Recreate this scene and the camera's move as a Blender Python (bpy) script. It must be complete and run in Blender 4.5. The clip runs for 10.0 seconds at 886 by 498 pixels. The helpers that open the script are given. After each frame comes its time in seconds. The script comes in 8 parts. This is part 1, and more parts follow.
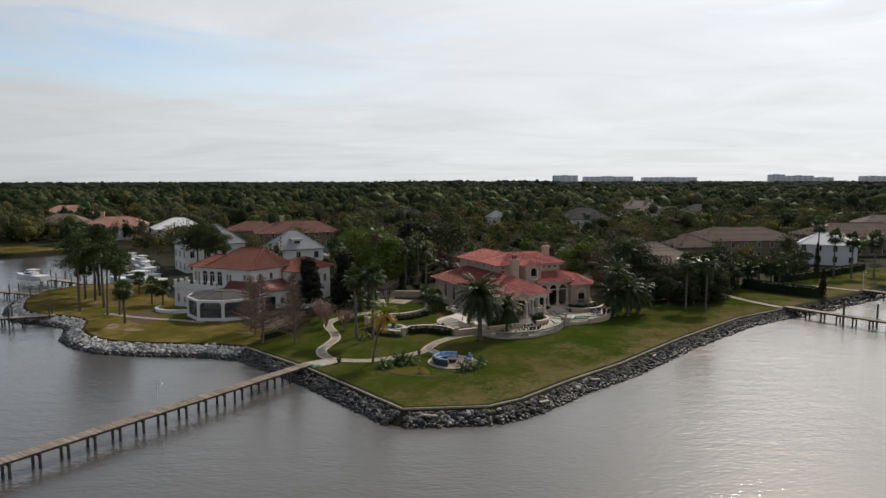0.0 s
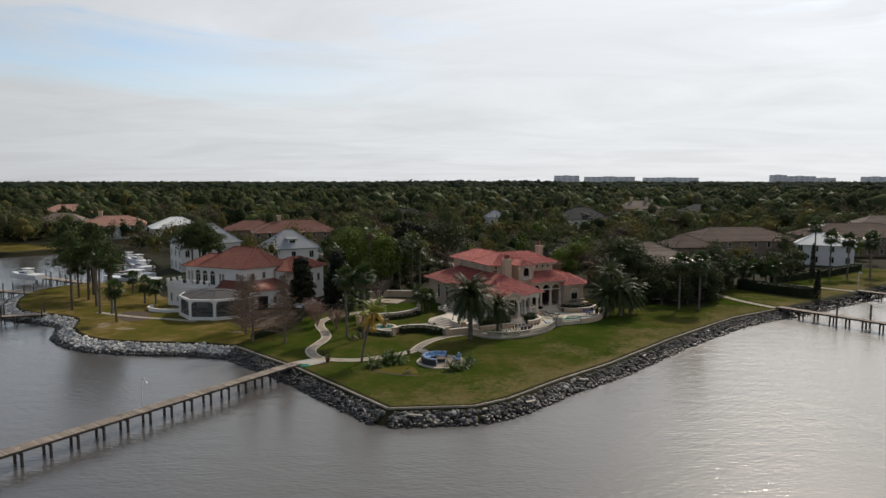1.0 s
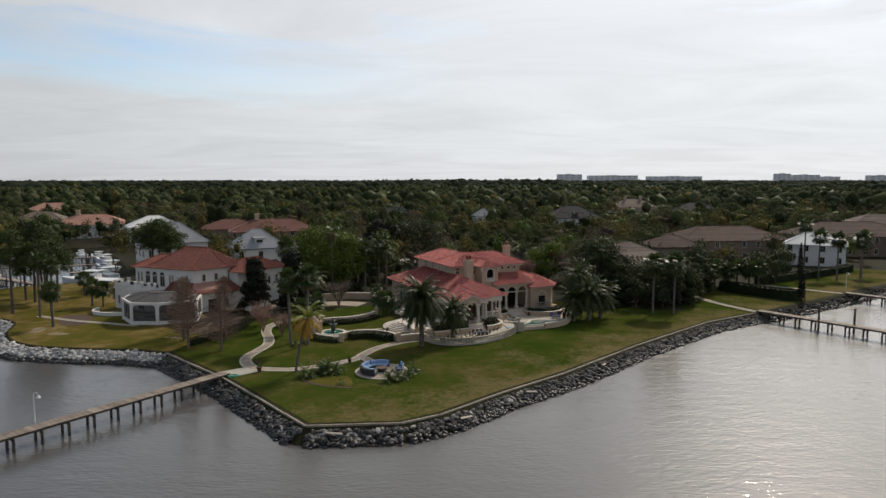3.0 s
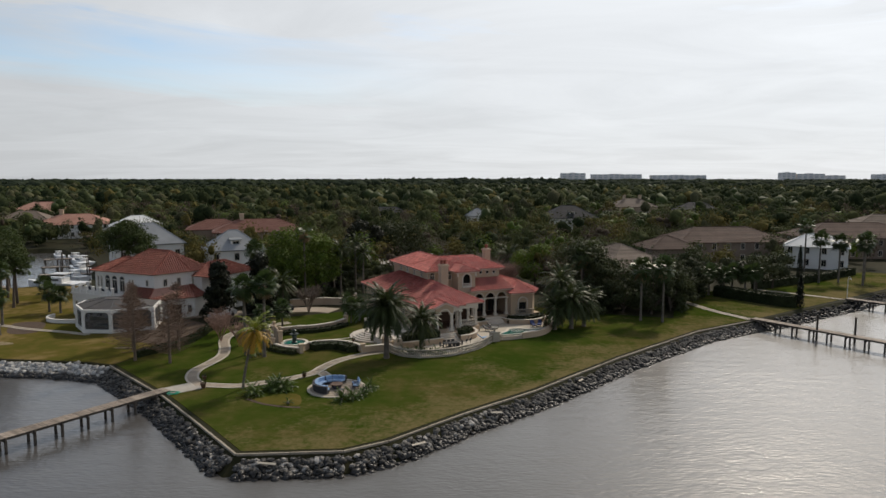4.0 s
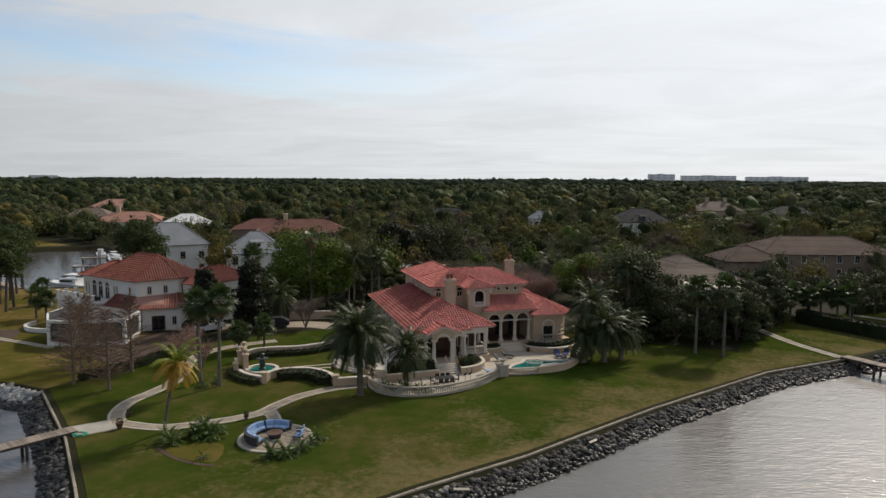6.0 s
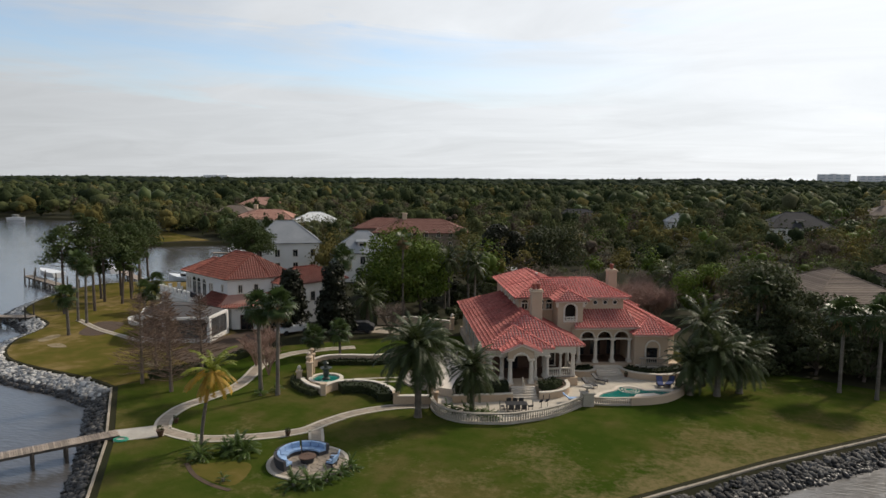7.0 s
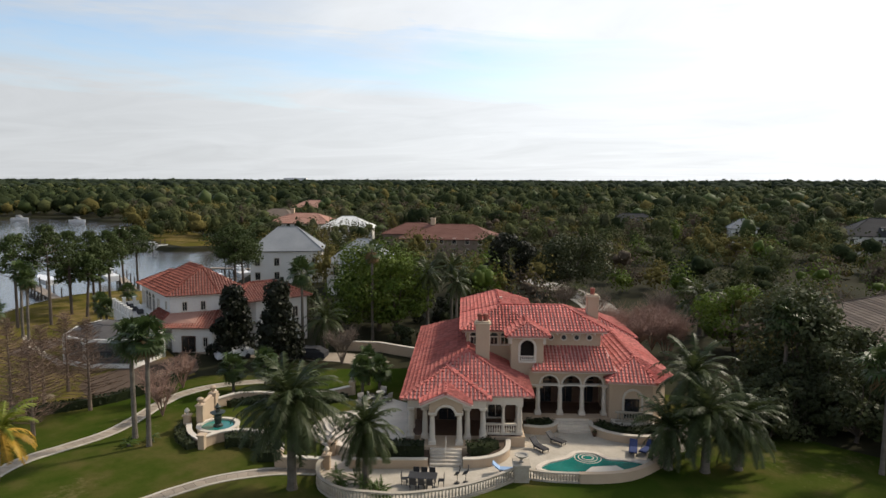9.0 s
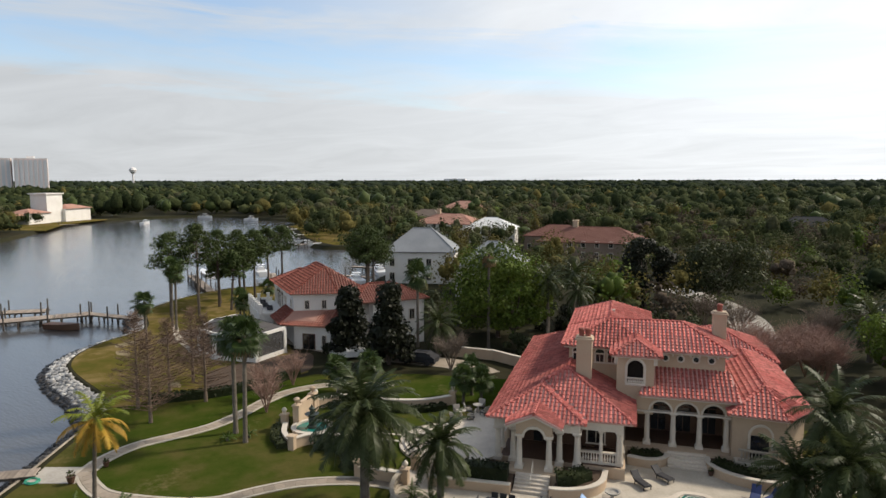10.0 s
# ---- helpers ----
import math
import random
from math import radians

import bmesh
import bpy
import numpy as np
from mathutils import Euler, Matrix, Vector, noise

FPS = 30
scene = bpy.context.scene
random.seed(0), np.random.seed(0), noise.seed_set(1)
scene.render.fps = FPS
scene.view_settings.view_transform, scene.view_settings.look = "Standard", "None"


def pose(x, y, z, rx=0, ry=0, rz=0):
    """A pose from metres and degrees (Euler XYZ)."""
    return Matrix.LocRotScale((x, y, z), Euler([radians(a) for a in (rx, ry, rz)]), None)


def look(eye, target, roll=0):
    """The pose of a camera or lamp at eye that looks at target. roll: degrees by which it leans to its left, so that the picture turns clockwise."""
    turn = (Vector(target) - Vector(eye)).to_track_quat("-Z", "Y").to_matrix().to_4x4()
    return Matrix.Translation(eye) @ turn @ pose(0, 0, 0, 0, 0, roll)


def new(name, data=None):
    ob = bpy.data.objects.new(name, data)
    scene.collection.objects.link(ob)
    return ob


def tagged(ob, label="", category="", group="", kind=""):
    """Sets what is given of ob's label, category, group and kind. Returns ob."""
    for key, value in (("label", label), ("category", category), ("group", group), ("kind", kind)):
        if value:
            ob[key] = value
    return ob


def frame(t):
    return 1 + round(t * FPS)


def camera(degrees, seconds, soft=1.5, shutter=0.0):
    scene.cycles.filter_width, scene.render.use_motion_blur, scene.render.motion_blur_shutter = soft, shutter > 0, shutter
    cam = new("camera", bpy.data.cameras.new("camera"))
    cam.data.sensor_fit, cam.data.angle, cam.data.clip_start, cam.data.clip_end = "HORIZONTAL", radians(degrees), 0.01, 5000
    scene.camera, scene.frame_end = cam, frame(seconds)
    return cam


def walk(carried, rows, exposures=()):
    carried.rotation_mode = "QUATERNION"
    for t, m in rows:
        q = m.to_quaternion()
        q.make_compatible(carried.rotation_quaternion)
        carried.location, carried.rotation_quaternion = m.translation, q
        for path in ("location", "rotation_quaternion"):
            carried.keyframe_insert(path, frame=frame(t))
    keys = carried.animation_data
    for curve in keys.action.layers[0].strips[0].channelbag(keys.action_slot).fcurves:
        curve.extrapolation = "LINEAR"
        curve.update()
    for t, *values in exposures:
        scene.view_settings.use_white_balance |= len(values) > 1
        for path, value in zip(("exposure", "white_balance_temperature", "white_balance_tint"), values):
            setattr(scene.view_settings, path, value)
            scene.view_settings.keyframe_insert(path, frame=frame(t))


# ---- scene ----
cam = camera(67.8, 10.0)
PATH = [
    (0, (-0.723, -0.698, 24.171), (-0.734, 1.292, 23.965), -0.1),
    (0.5, (0.072, -0.688, 24.177), (0.056, 1.301, 23.97), 0.0),
    (1, (0.869, -0.519, 24.083), (0.853, 1.47, 23.877), -0.0),
    (1.5, (2.098, 0.09, 23.924), (2.08, 2.08, 23.718), 0.0),
    (2, (3.803, 1.257, 23.759), (3.784, 3.246, 23.553), -0.0),
    (2.5, (5.915, 3.302, 23.615), (5.893, 5.291, 23.408), -0.0),
    (4, (12.786, 12.419, 23.724), (12.747, 14.407, 23.511), 0.0),
    (4.5, (14.909, 16.634, 23.586), (14.858, 18.622, 23.374), 0.1),
    (5, (17.031, 20.931, 23.411), (16.931, 22.917, 23.201), 0.1),
    (6.5, (24.594, 33.911, 23.453), (24.123, 35.843, 23.237), 0.4),
    (7, (26.996, 38.951, 23.245), (26.294, 40.812, 23.03), 0.4),
    (7.5, (29.389, 44.259, 23.231), (28.575, 46.073, 23.013), 0.4),
    (8, (31.453, 49.401, 23.266), (30.638, 51.215, 23.052), 0.3),
    (8.5, (33.236, 54.113, 23.267), (32.415, 55.925, 23.058), 0.3),
    (9, (34.653, 58.015, 23.459), (33.737, 59.78, 23.249), 0.2),
    (9.5, (35.937, 61.317, 23.497), (34.829, 62.969, 23.288), 0.0),
    (10, (37.125, 63.951, 23.569), (35.816, 65.448, 23.36), -0.1),
]
walk(cam, [(t, look(eye, target, roll)) for t, eye, target, roll in PATH], [(0.0, -0.05), (5.2, -0.05), (6.5, 0.10), (8.0, 0.33), (10.0, 0.43)])

# ---- world and sun ----
SUN_AZ, SUN_EL = 30.0, 40.0            # degrees right of +y, and above the horizon
sun_way = Vector((math.sin(radians(SUN_AZ)) * math.cos(radians(SUN_EL)), math.cos(radians(SUN_AZ)) * math.cos(radians(SUN_EL)), math.sin(radians(SUN_EL))))
sun = new("sun", bpy.data.lights.new("sun", "SUN"))
sun.data.energy, sun.data.angle, sun.data.color = 2.95, radians(5.0), (1.0, 0.89, 0.75)
sun.matrix_world = look(sun_way * 300, (0, 0, 0))

world = bpy.data.worlds.new("world")
scene.world = world
world.use_nodes = True
wn, wl = world.node_tree.nodes, world.node_tree.links
wn.clear()


def wnode(kind, **sets):
    n = wn.new(kind)
    for k, v in sets.items():
        n.inputs[k].default_value = v
    return n


sky = wn.new("ShaderNodeTexSky")
sky.sky_type, sky.sun_disc = "NISHITA", False
sky.sun_elevation, sky.sun_rotation = radians(SUN_EL), radians(SUN_AZ)
sky.air_density, sky.dust_density, sky.altitude = 1.0, 1.0, 20
blue_sky = wnode("ShaderNodeBackground", Strength=0.135)
wl.new(sky.outputs[0], blue_sky.inputs[0])
tc = wn.new("ShaderNodeTexCoord")
# clouds lie on a flat deck: the direction is divided by its height
sep = wn.new("ShaderNodeSeparateXYZ")
wl.new(tc.outputs["Generated"], sep.inputs[0])


def wmath(op, a, b=None, clamp=False):
    n = wn.new("ShaderNodeMath")
    n.operation, n.use_clamp = op, clamp
    for i, q in enumerate((a, b)):
        if q is None:
            continue
        if isinstance(q, (int, float)):
            n.inputs[i].default_value = q
        else:
            wl.new(q, n.inputs[i])
    return n.outputs[0]


height = wmath("ADD", wmath("MAXIMUM", sep.outputs[2], 0.0), 0.09)
deck = wn.new("ShaderNodeCombineXYZ")
wl.new(wmath("DIVIDE", sep.outputs[0], height), deck.inputs[0])
wl.new(wmath("MULTIPLY", wmath("DIVIDE", sep.outputs[1], height), 1.6), deck.inputs[1])
noise_a = wnode("ShaderNodeTexNoise", Scale=0.62, Detail=9.0, Roughness=0.6, Distortion=0.9)
wl.new(deck.outputs[0], noise_a.inputs["Vector"])
noise_b = wnode("ShaderNodeTexNoise", Scale=0.16, Detail=3.0, Roughness=0.5)
wl.new(deck.outputs[0], noise_b.inputs["Vector"])
ramp = wn.new("ShaderNodeValToRGB")
ramp.color_ramp.elements[0].position, ramp.color_ramp.elements[1].position = 0.42, 0.56
ramp.color_ramp.elements[0].color = (0.08, 0.08, 0.08, 1)
wl.new(wmath("ADD", wmath("MULTIPLY", noise_a.outputs[0], 0.55), wmath("MULTIPLY", noise_b.outputs[0], 0.45)), ramp.inputs[0])
# glow of the sun behind thin cloud
dotn = wn.new("ShaderNodeVectorMath")
dotn.operation = "DOT_PRODUCT"
wl.new(tc.outputs["Generated"], dotn.inputs[0])
dotn.inputs[1].default_value = sun_way
near_sun = wmath("POWER", wmath("MAXIMUM", dotn.outputs["Value"], 0.0), 2.2)
cloud = wnode("ShaderNodeBackground", Color=(0.935, 0.966, 1.0, 1))
puff = wmath("ADD", 0.80, wmath("MULTIPLY", noise_a.outputs[0], 0.40))
# the veil is thinner, so dimmer, far from the sun
away = wmath("SUBTRACT", 1.0, wmath("MULTIPLY", wmath("DIVIDE", wmath("SUBTRACT", -0.45, wmath("ARCTAN2", sep.outputs[0], sep.outputs[1])), 0.8, True), 0.2))
puff = wmath("MULTIPLY", puff, away)
wl.new(wmath("MULTIPLY", wmath("MULTIPLY", puff, wmath("ADD", 0.605, wmath("MULTIPLY", near_sun, 0.45))), wmath("SUBTRACT", 1.0, wmath("MULTIPLY", wmath("SUBTRACT", sep.outputs[2], 0.3, True), 0.75))), cloud.inputs["Strength"])
mixw = wn.new("ShaderNodeMixShader")
haze = wmath("SUBTRACT", 1.0, wmath("MULTIPLY", sep.outputs[2], 5.5), True)
# the cloud deck thins out overhead
thin = wmath("MAXIMUM", wmath("SUBTRACT", 1.35, wmath("MULTIPLY", sep.outputs[2], 1.9), True), 0.75)
# more blue shows away from the sun
side = wmath("ADD", 0.72, wmath("MULTIPLY", wmath("MULTIPLY", near_sun, 2.2, True), 0.28))
overhead = wmath("MAXIMUM", wmath("MULTIPLY", wmath("MULTIPLY", ramp.outputs[0], thin), side), wmath("MINIMUM", wmath("MULTIPLY", near_sun, 2.0), 0.985), True)
# near the horizon: long level streaks, with a ragged band of blue that opens westwards
bearing = wmath("ARCTAN2", sep.outputs[0], sep.outputs[1])
streak_at = wn.new("ShaderNodeCombineXYZ")
wl.new(wmath("MULTIPLY", bearing, 3.2), streak_at.inputs[0])
wl.new(wmath("ADD", wmath("MULTIPLY", sep.outputs[2], 26.0), wmath("MULTIPLY", bearing, 1.6)), streak_at.inputs[1])
streaks = wnode("ShaderNodeTexNoise", Scale=1.0, Detail=8.0, Roughness=0.58, Distortion=0.5)
wl.new(streak_at.outputs[0], streaks.inputs["Vector"])
wisp = wmath("SUBTRACT", streaks.outputs[0], 0.5)
west = wmath("DIVIDE", wmath("SUBTRACT", 0.02, bearing), 0.45, True)
level = wmath("ADD", sep.outputs[2], wmath("MULTIPLY", wisp, 0.15))
level = wmath("ADD", level, wmath("MULTIPLY", bearing, 0.03))
band = wmath("SUBTRACT", 1.0, wmath("DIVIDE", wmath("ABSOLUTE", wmath("SUBTRACT", level, 0.146)), 0.052), True)
far_west = wmath("DIVIDE", wmath("SUBTRACT", -0.62, bearing), 0.4, True)
upper = wmath("MULTIPLY", wmath("DIVIDE", wmath("SUBTRACT", level, 0.175), 0.04, True), far_west)
gap = wmath("MAXIMUM", wmath("MULTIPLY", wmath("POWER", band, 0.7), west), upper, True)
speck = wmath("MULTIPLY", wmath("SUBTRACT", wmath("MULTIPLY", wisp, -1.0), 0.10, True), wmath("MULTIPLY", wmath("DIVIDE", wmath("SUBTRACT", sep.outputs[2], 0.12), 0.06, True), 3.0))
streaky = wmath("SUBTRACT", wmath("SUBTRACT", 0.97, wmath("MULTIPLY", gap, 0.86)), wmath("MULTIPLY", speck, 0.8), True)
streaky = wmath("MAXIMUM", streaky, wmath("MULTIPLY", haze, 0.92))
lowness = wmath("DIVIDE", wmath("SUBTRACT", 0.36, sep.outputs[2]), 0.08, True)
cover = wmath("ADD", wmath("MULTIPLY", streaky, lowness), wmath("MULTIPLY", overhead, wmath("SUBTRACT", 1.0, lowness)), True)
wl.new(cover, mixw.inputs[0])
wl.new(blue_sky.outputs[0], mixw.inputs[1])
wl.new(cloud.outputs[0], mixw.inputs[2])
wout = wn.new("ShaderNodeOutputWorld")
wl.new(mixw.outputs[0], wout.inputs[0])


# ---- materials ----
def mat(name, base, other=None, rough=0.7, big=0.5, fine=8.0, bump=0.3, metal=0.0, island=0.0, thing=0.0, third=None, stretch=None, spec=0.4, lo=0.35, hi=0.65, dist=0.02):
    """Colour that wanders between base and other at two scales, with relief; island and thing: how much each piece differs."""
    m = bpy.data.materials.new(name)
    m.use_nodes = True
    n, l = m.node_tree.nodes, m.node_tree.links
    p = n["Principled BSDF"]
    p.inputs["Roughness"].default_value, p.inputs["Metallic"].default_value = rough, metal
    p.inputs["Specular IOR Level"].default_value = spec
    other = other or tuple(c * 0.72 for c in base)
    geo = n.new("ShaderNodeNewGeometry")
    vec = geo.outputs["Position"]
    if stretch:
        mp = n.new("ShaderNodeMapping")
        mp.inputs["Scale"].default_value = stretch
        l.new(vec, mp.inputs[0])
        vec = mp.outputs[0]
    na, nb = n.new("ShaderNodeTexNoise"), n.new("ShaderNodeTexNoise")
    na.inputs["Scale"].default_value, na.inputs["Detail"].default_value = big, 5
    nb.inputs["Scale"].default_value, nb.inputs["Detail"].default_value = fine, 4
    l.new(vec, na.inputs["Vector"]), l.new(vec, nb.inputs["Vector"])
    add = n.new("ShaderNodeMix")
    add.inputs["Factor"].default_value = 0.4
    l.new(na.outputs[0], add.inputs["A"]), l.new(nb.outputs[0], add.inputs["B"])
    rp = n.new("ShaderNodeValToRGB")
    e = rp.color_ramp.elements
    e[0].position, e[1].position = lo, hi
    e[0].color, e[1].color = (*base, 1), (*other, 1)
    if third:
        k = e.new((lo + hi) / 2)
        k.color = (*third, 1)
    l.new(add.outputs["Result"], rp.inputs[0])
    col = rp.outputs[0]
    for amount, source in ((island, geo.outputs["Random Per Island"]), (thing, None)):
        if amount:
            if source is None:
                source = n.new("ShaderNodeObjectInfo").outputs["Random"]
            hs = n.new("ShaderNodeHueSaturation")
            mr = n.new("ShaderNodeMapRange")
            mr.inputs["To Min"].default_value, mr.inputs["To Max"].default_value = 1 - amount, 1 + amount
            l.new(source, mr.inputs["Value"]), l.new(mr.outputs[0], hs.inputs["Value"]), l.new(col, hs.inputs["Color"])
            col = hs.outputs[0]
    l.new(col, p.inputs["Base Color"])
    if bump:
        bp = n.new("ShaderNodeBump")
        bp.inputs["Strength"].default_value, bp.inputs["Distance"].default_value = bump, dist
        l.new(nb.outputs[0], bp.inputs["Height"]), l.new(bp.outputs[0], p.inputs["Normal"])
    return m


def leafy(name, base, other, rough=0.65, island=0.35, thing=0.2, through_light=0.25, fine=3.0, big=0.25, bump=0.0):
    m = mat(name, base, other, rough, big, fine, bump, 0, island, thing, spec=0.18 if rough < 0.8 else 0.04, dist=0.9)
    p = m.node_tree.nodes["Principled BSDF"]
    p.inputs["Transmission Weight"].default_value = 0.0
    tr, mx = m.node_tree.nodes.new("ShaderNodeBsdfTranslucent"), m.node_tree.nodes.new("ShaderNodeMixShader")
    out = m.node_tree.nodes["Material Output"]
    source = p.inputs["Base Color"].links[0].from_socket
    m.node_tree.links.new(source, tr.inputs[0])
    mx.inputs[0].default_value = through_light
    m.node_tree.links.new(p.outputs[0], mx.inputs[1]), m.node_tree.links.new(tr.outputs[0], mx.inputs[2])
    m.node_tree.links.new(mx.outputs[0], out.inputs[0])
    return m


M = {}
M["lawn"] = mat("lawn_grass", (0.034, 0.054, 0.008), (0.082, 0.074, 0.023), 0.95, 0.07, 0.5, 0.6, third=(0.050, 0.063, 0.012), spec=0.0, lo=0.40, hi=0.60, dist=0.06)
lawn_n, lawn_l = M["lawn"].node_tree.nodes, M["lawn"].node_tree.links
lawn_col = lawn_n["Principled BSDF"].inputs["Base Color"].links[0].from_socket
lawn_geo = lawn_n["Geometry"] if "Geometry" in lawn_n else lawn_n.new("ShaderNodeNewGeometry")


def lawn_math(op, a, b=None, clamp=False):
    q = lawn_n.new("ShaderNodeMath")
    q.operation, q.use_clamp = op, clamp
    for i, e in enumerate((a, b)):
        if isinstance(e, (int, float)):
            q.inputs[i].default_value = e
        elif e is not None:
            lawn_l.new(e, q.inputs[i])
    return q.outputs[0]


def lawn_noise(scale, detail, rough=0.6):
    q = lawn_n.new("ShaderNodeTexNoise")
    q.inputs["Scale"].default_value, q.inputs["Detail"].default_value, q.inputs["Roughness"].default_value = scale, detail, rough
    lawn_l.new(lawn_geo.outputs["Position"], q.inputs["Vector"])
    return q.outputs[0]


def lawn_mix(factor, a, colour):
    q = lawn_n.new("ShaderNodeMix")
    q.data_type = "RGBA"
    lawn_l.new(factor, q.inputs["Factor"]), lawn_l.new(a, q.inputs["A"])
    q.inputs["B"].default_value = (*colour, 1)
    return q.outputs["Result"]


# salt spray dries the turf in ragged patches within some ten metres of the seawall
wall_way = lawn_n.new("ShaderNodeVectorMath")
wall_way.operation = "DOT_PRODUCT"
lawn_l.new(lawn_geo.outputs["Position"], wall_way.inputs[0])
wall_way.inputs[1].default_value = (-0.676, 0.737, 0)
inland = lawn_math("SUBTRACT", wall_way.outputs["Value"], 45.4)
near_wall = lawn_math("SUBTRACT", 1.0, lawn_math("DIVIDE", inland, 13.0), True)
patch = lawn_math("ADD", lawn_math("MULTIPLY", lawn_noise(0.16, 5), 0.7), lawn_math("MULTIPLY", lawn_noise(1.6, 5, 0.75), 0.55))
straw = lawn_math("MULTIPLY", lawn_math("SUBTRACT", lawn_math("ADD", patch, lawn_math("MULTIPLY", near_wall, 0.20)), 0.70), 5.0, True)
lawn_col = lawn_mix(lawn_math("MULTIPLY", straw, 0.85), lawn_col, (0.165, 0.128, 0.062))
tuft = lawn_math("MULTIPLY", lawn_math("SUBTRACT", lawn_noise(2.8, 4, 0.8), 0.5, True), 3.0, True)
lawn_col = lawn_mix(lawn_math("MULTIPLY", tuft, 0.45), lawn_col, (0.020, 0.032, 0.006))
lawn_l.new(lawn_col, lawn_n["Principled BSDF"].inputs["Base Color"])
M["sand"] = mat("bare_sandy_ground", (0.30, 0.245, 0.165), (0.17, 0.135, 0.075), 0.95, 0.9, 4.0, 0.5, spec=0.0)
M["dry"] = mat("dry_grass", (0.085, 0.08, 0.018), (0.19, 0.14, 0.06), 0.95, 0.10, 0.6, 0.6, third=(0.115, 0.092, 0.026), spec=0.0, lo=0.40, hi=0.60, dist=0.06)
M["soil"] = mat("woodland_floor", (0.018, 0.020, 0.008), (0.032, 0.028, 0.014), 0.95, 0.03, 0.6, 0.5, spec=0.1)
M["palerock"] = mat("pale_riprap_stone", (0.20, 0.195, 0.185), (0.36, 0.345, 0.32), 0.8, 0.4, 5.0, 0.5, island=0.5, thing=0.5)
M["rock"] = mat("riprap_stone", (0.030, 0.028, 0.026), (0.17, 0.158, 0.142), 0.8, 0.9, 5.0, 0.5, island=0.85, thing=0.85)
M["wetrock"] = mat("wet_riprap_stone", (0.018, 0.016, 0.014), (0.04, 0.036, 0.032), 0.45, 0.5, 6.0, 0.5, island=0.5)
M["concrete"] = mat("pale_concrete", (0.42, 0.39, 0.34), (0.30, 0.275, 0.235), 0.85, 0.5, 6.0, 0.25, thing=0.08)
M["seawall"] = mat("weathered_seawall", (0.36, 0.31, 0.24), (0.22, 0.185, 0.14), 0.85, 0.8, 6.0, 0.3, thing=0.12)
M["paver"] = mat("travertine_paver", (0.62, 0.55, 0.46), (0.47, 0.41, 0.34), 0.7, 0.6, 5.0, 0.15, thing=0.12)
M["path"] = mat("sandy_path_paver", (0.33, 0.275, 0.215), (0.235, 0.195, 0.15), 0.85, 0.5, 5.0, 0.25, thing=0.15, island=0.12)
M["pathedge"] = mat("pale_path_edging", (0.50, 0.45, 0.37), (0.38, 0.335, 0.27), 0.85, 0.7, 6.0, 0.2)
M["plank"] = mat("grey_weathered_plank", (0.34, 0.28, 0.225), (0.205, 0.165, 0.13), 0.85, 1.0, 7.0, 0.3, thing=0.3, stretch=(1, 1, 1))
M["pile"] = mat("dark_timber_pile", (0.05, 0.043, 0.037), (0.10, 0.08, 0.06), 0.8, 1.5, 9.0, 0.4)
M["stucco"] = mat("cream_stucco", (0.50, 0.385, 0.27), (0.42, 0.315, 0.22), 0.85, 0.35, 14.0, 0.2)
M["stone"] = mat("weathered_cast_stone", (0.43, 0.38, 0.31), (0.31, 0.27, 0.215), 0.8, 0.8, 7.0, 0.2)
M["trim"] = mat("white_trim", (0.63, 0.575, 0.49), (0.53, 0.47, 0.39), 0.6, 0.6, 8.0, 0.1)
M["tile"] = mat("terracotta_red_tile", (0.37, 0.092, 0.076), (0.48, 0.165, 0.138), 0.65, 0.4, 6.0, 0.25, island=0.28, thing=0.28, spec=0.12)
M["tilebed"] = mat("pale_pink_tile_channel", (0.60, 0.385, 0.345), (0.50, 0.27, 0.235), 0.75, 0.7, 9.0, 0.3, spec=0.12)
M["tile2"] = mat("orange_brown_tile", (0.185, 0.057, 0.042), (0.26, 0.095, 0.07), 0.7, 0.4, 6.0, 0.25, island=0.25, thing=0.25, spec=0.12)
M["tilebed2"] = mat("brown_tile_channel", (0.33, 0.18, 0.14), (0.40, 0.23, 0.18), 0.8, 0.7, 9.0, 0.3, spec=0.12)
M["tanwall"] = mat("brown_tan_stucco", (0.25, 0.185, 0.14), (0.19, 0.14, 0.105), 0.85, 0.35, 8.0, 0.2)
M["white"] = mat("white_render", (0.74, 0.72, 0.68), (0.64, 0.61, 0.56), 0.8, 0.3, 6.0, 0.12)
M["greyroof"] = mat("pale_grey_metal_roof", (0.27, 0.28, 0.29), (0.20, 0.21, 0.22), 0.6, 0.3, 5.0, 0.1, thing=0.1, spec=0.12)
M["whiteroof"] = mat("white_roof", (0.72, 0.72, 0.70), (0.62, 0.62, 0.60), 0.6, 0.3, 5.0, 0.1, spec=0.12)
M["redroof"] = mat("weathered_red_tile_roof", (0.215, 0.108, 0.086), (0.16, 0.078, 0.06), 0.8, 0.3, 4.0, 0.2, spec=0.12)
M["pinkroof"] = mat("faded_pink_tile_roof", (0.45, 0.26, 0.20), (0.36, 0.19, 0.14), 0.8, 0.3, 4.0, 0.2, spec=0.12)
M["brownroof"] = mat("brown_tile_roof", (0.078, 0.050, 0.040), (0.115, 0.076, 0.060), 0.8, 0.3, 4.0, 0.25, thing=0.15, island=0.2, spec=0.12)
M["tanroof"] = mat("tan_tile_roof", (0.19, 0.15, 0.12), (0.13, 0.10, 0.08), 0.8, 0.3, 4.0, 0.25, island=0.25, spec=0.12)
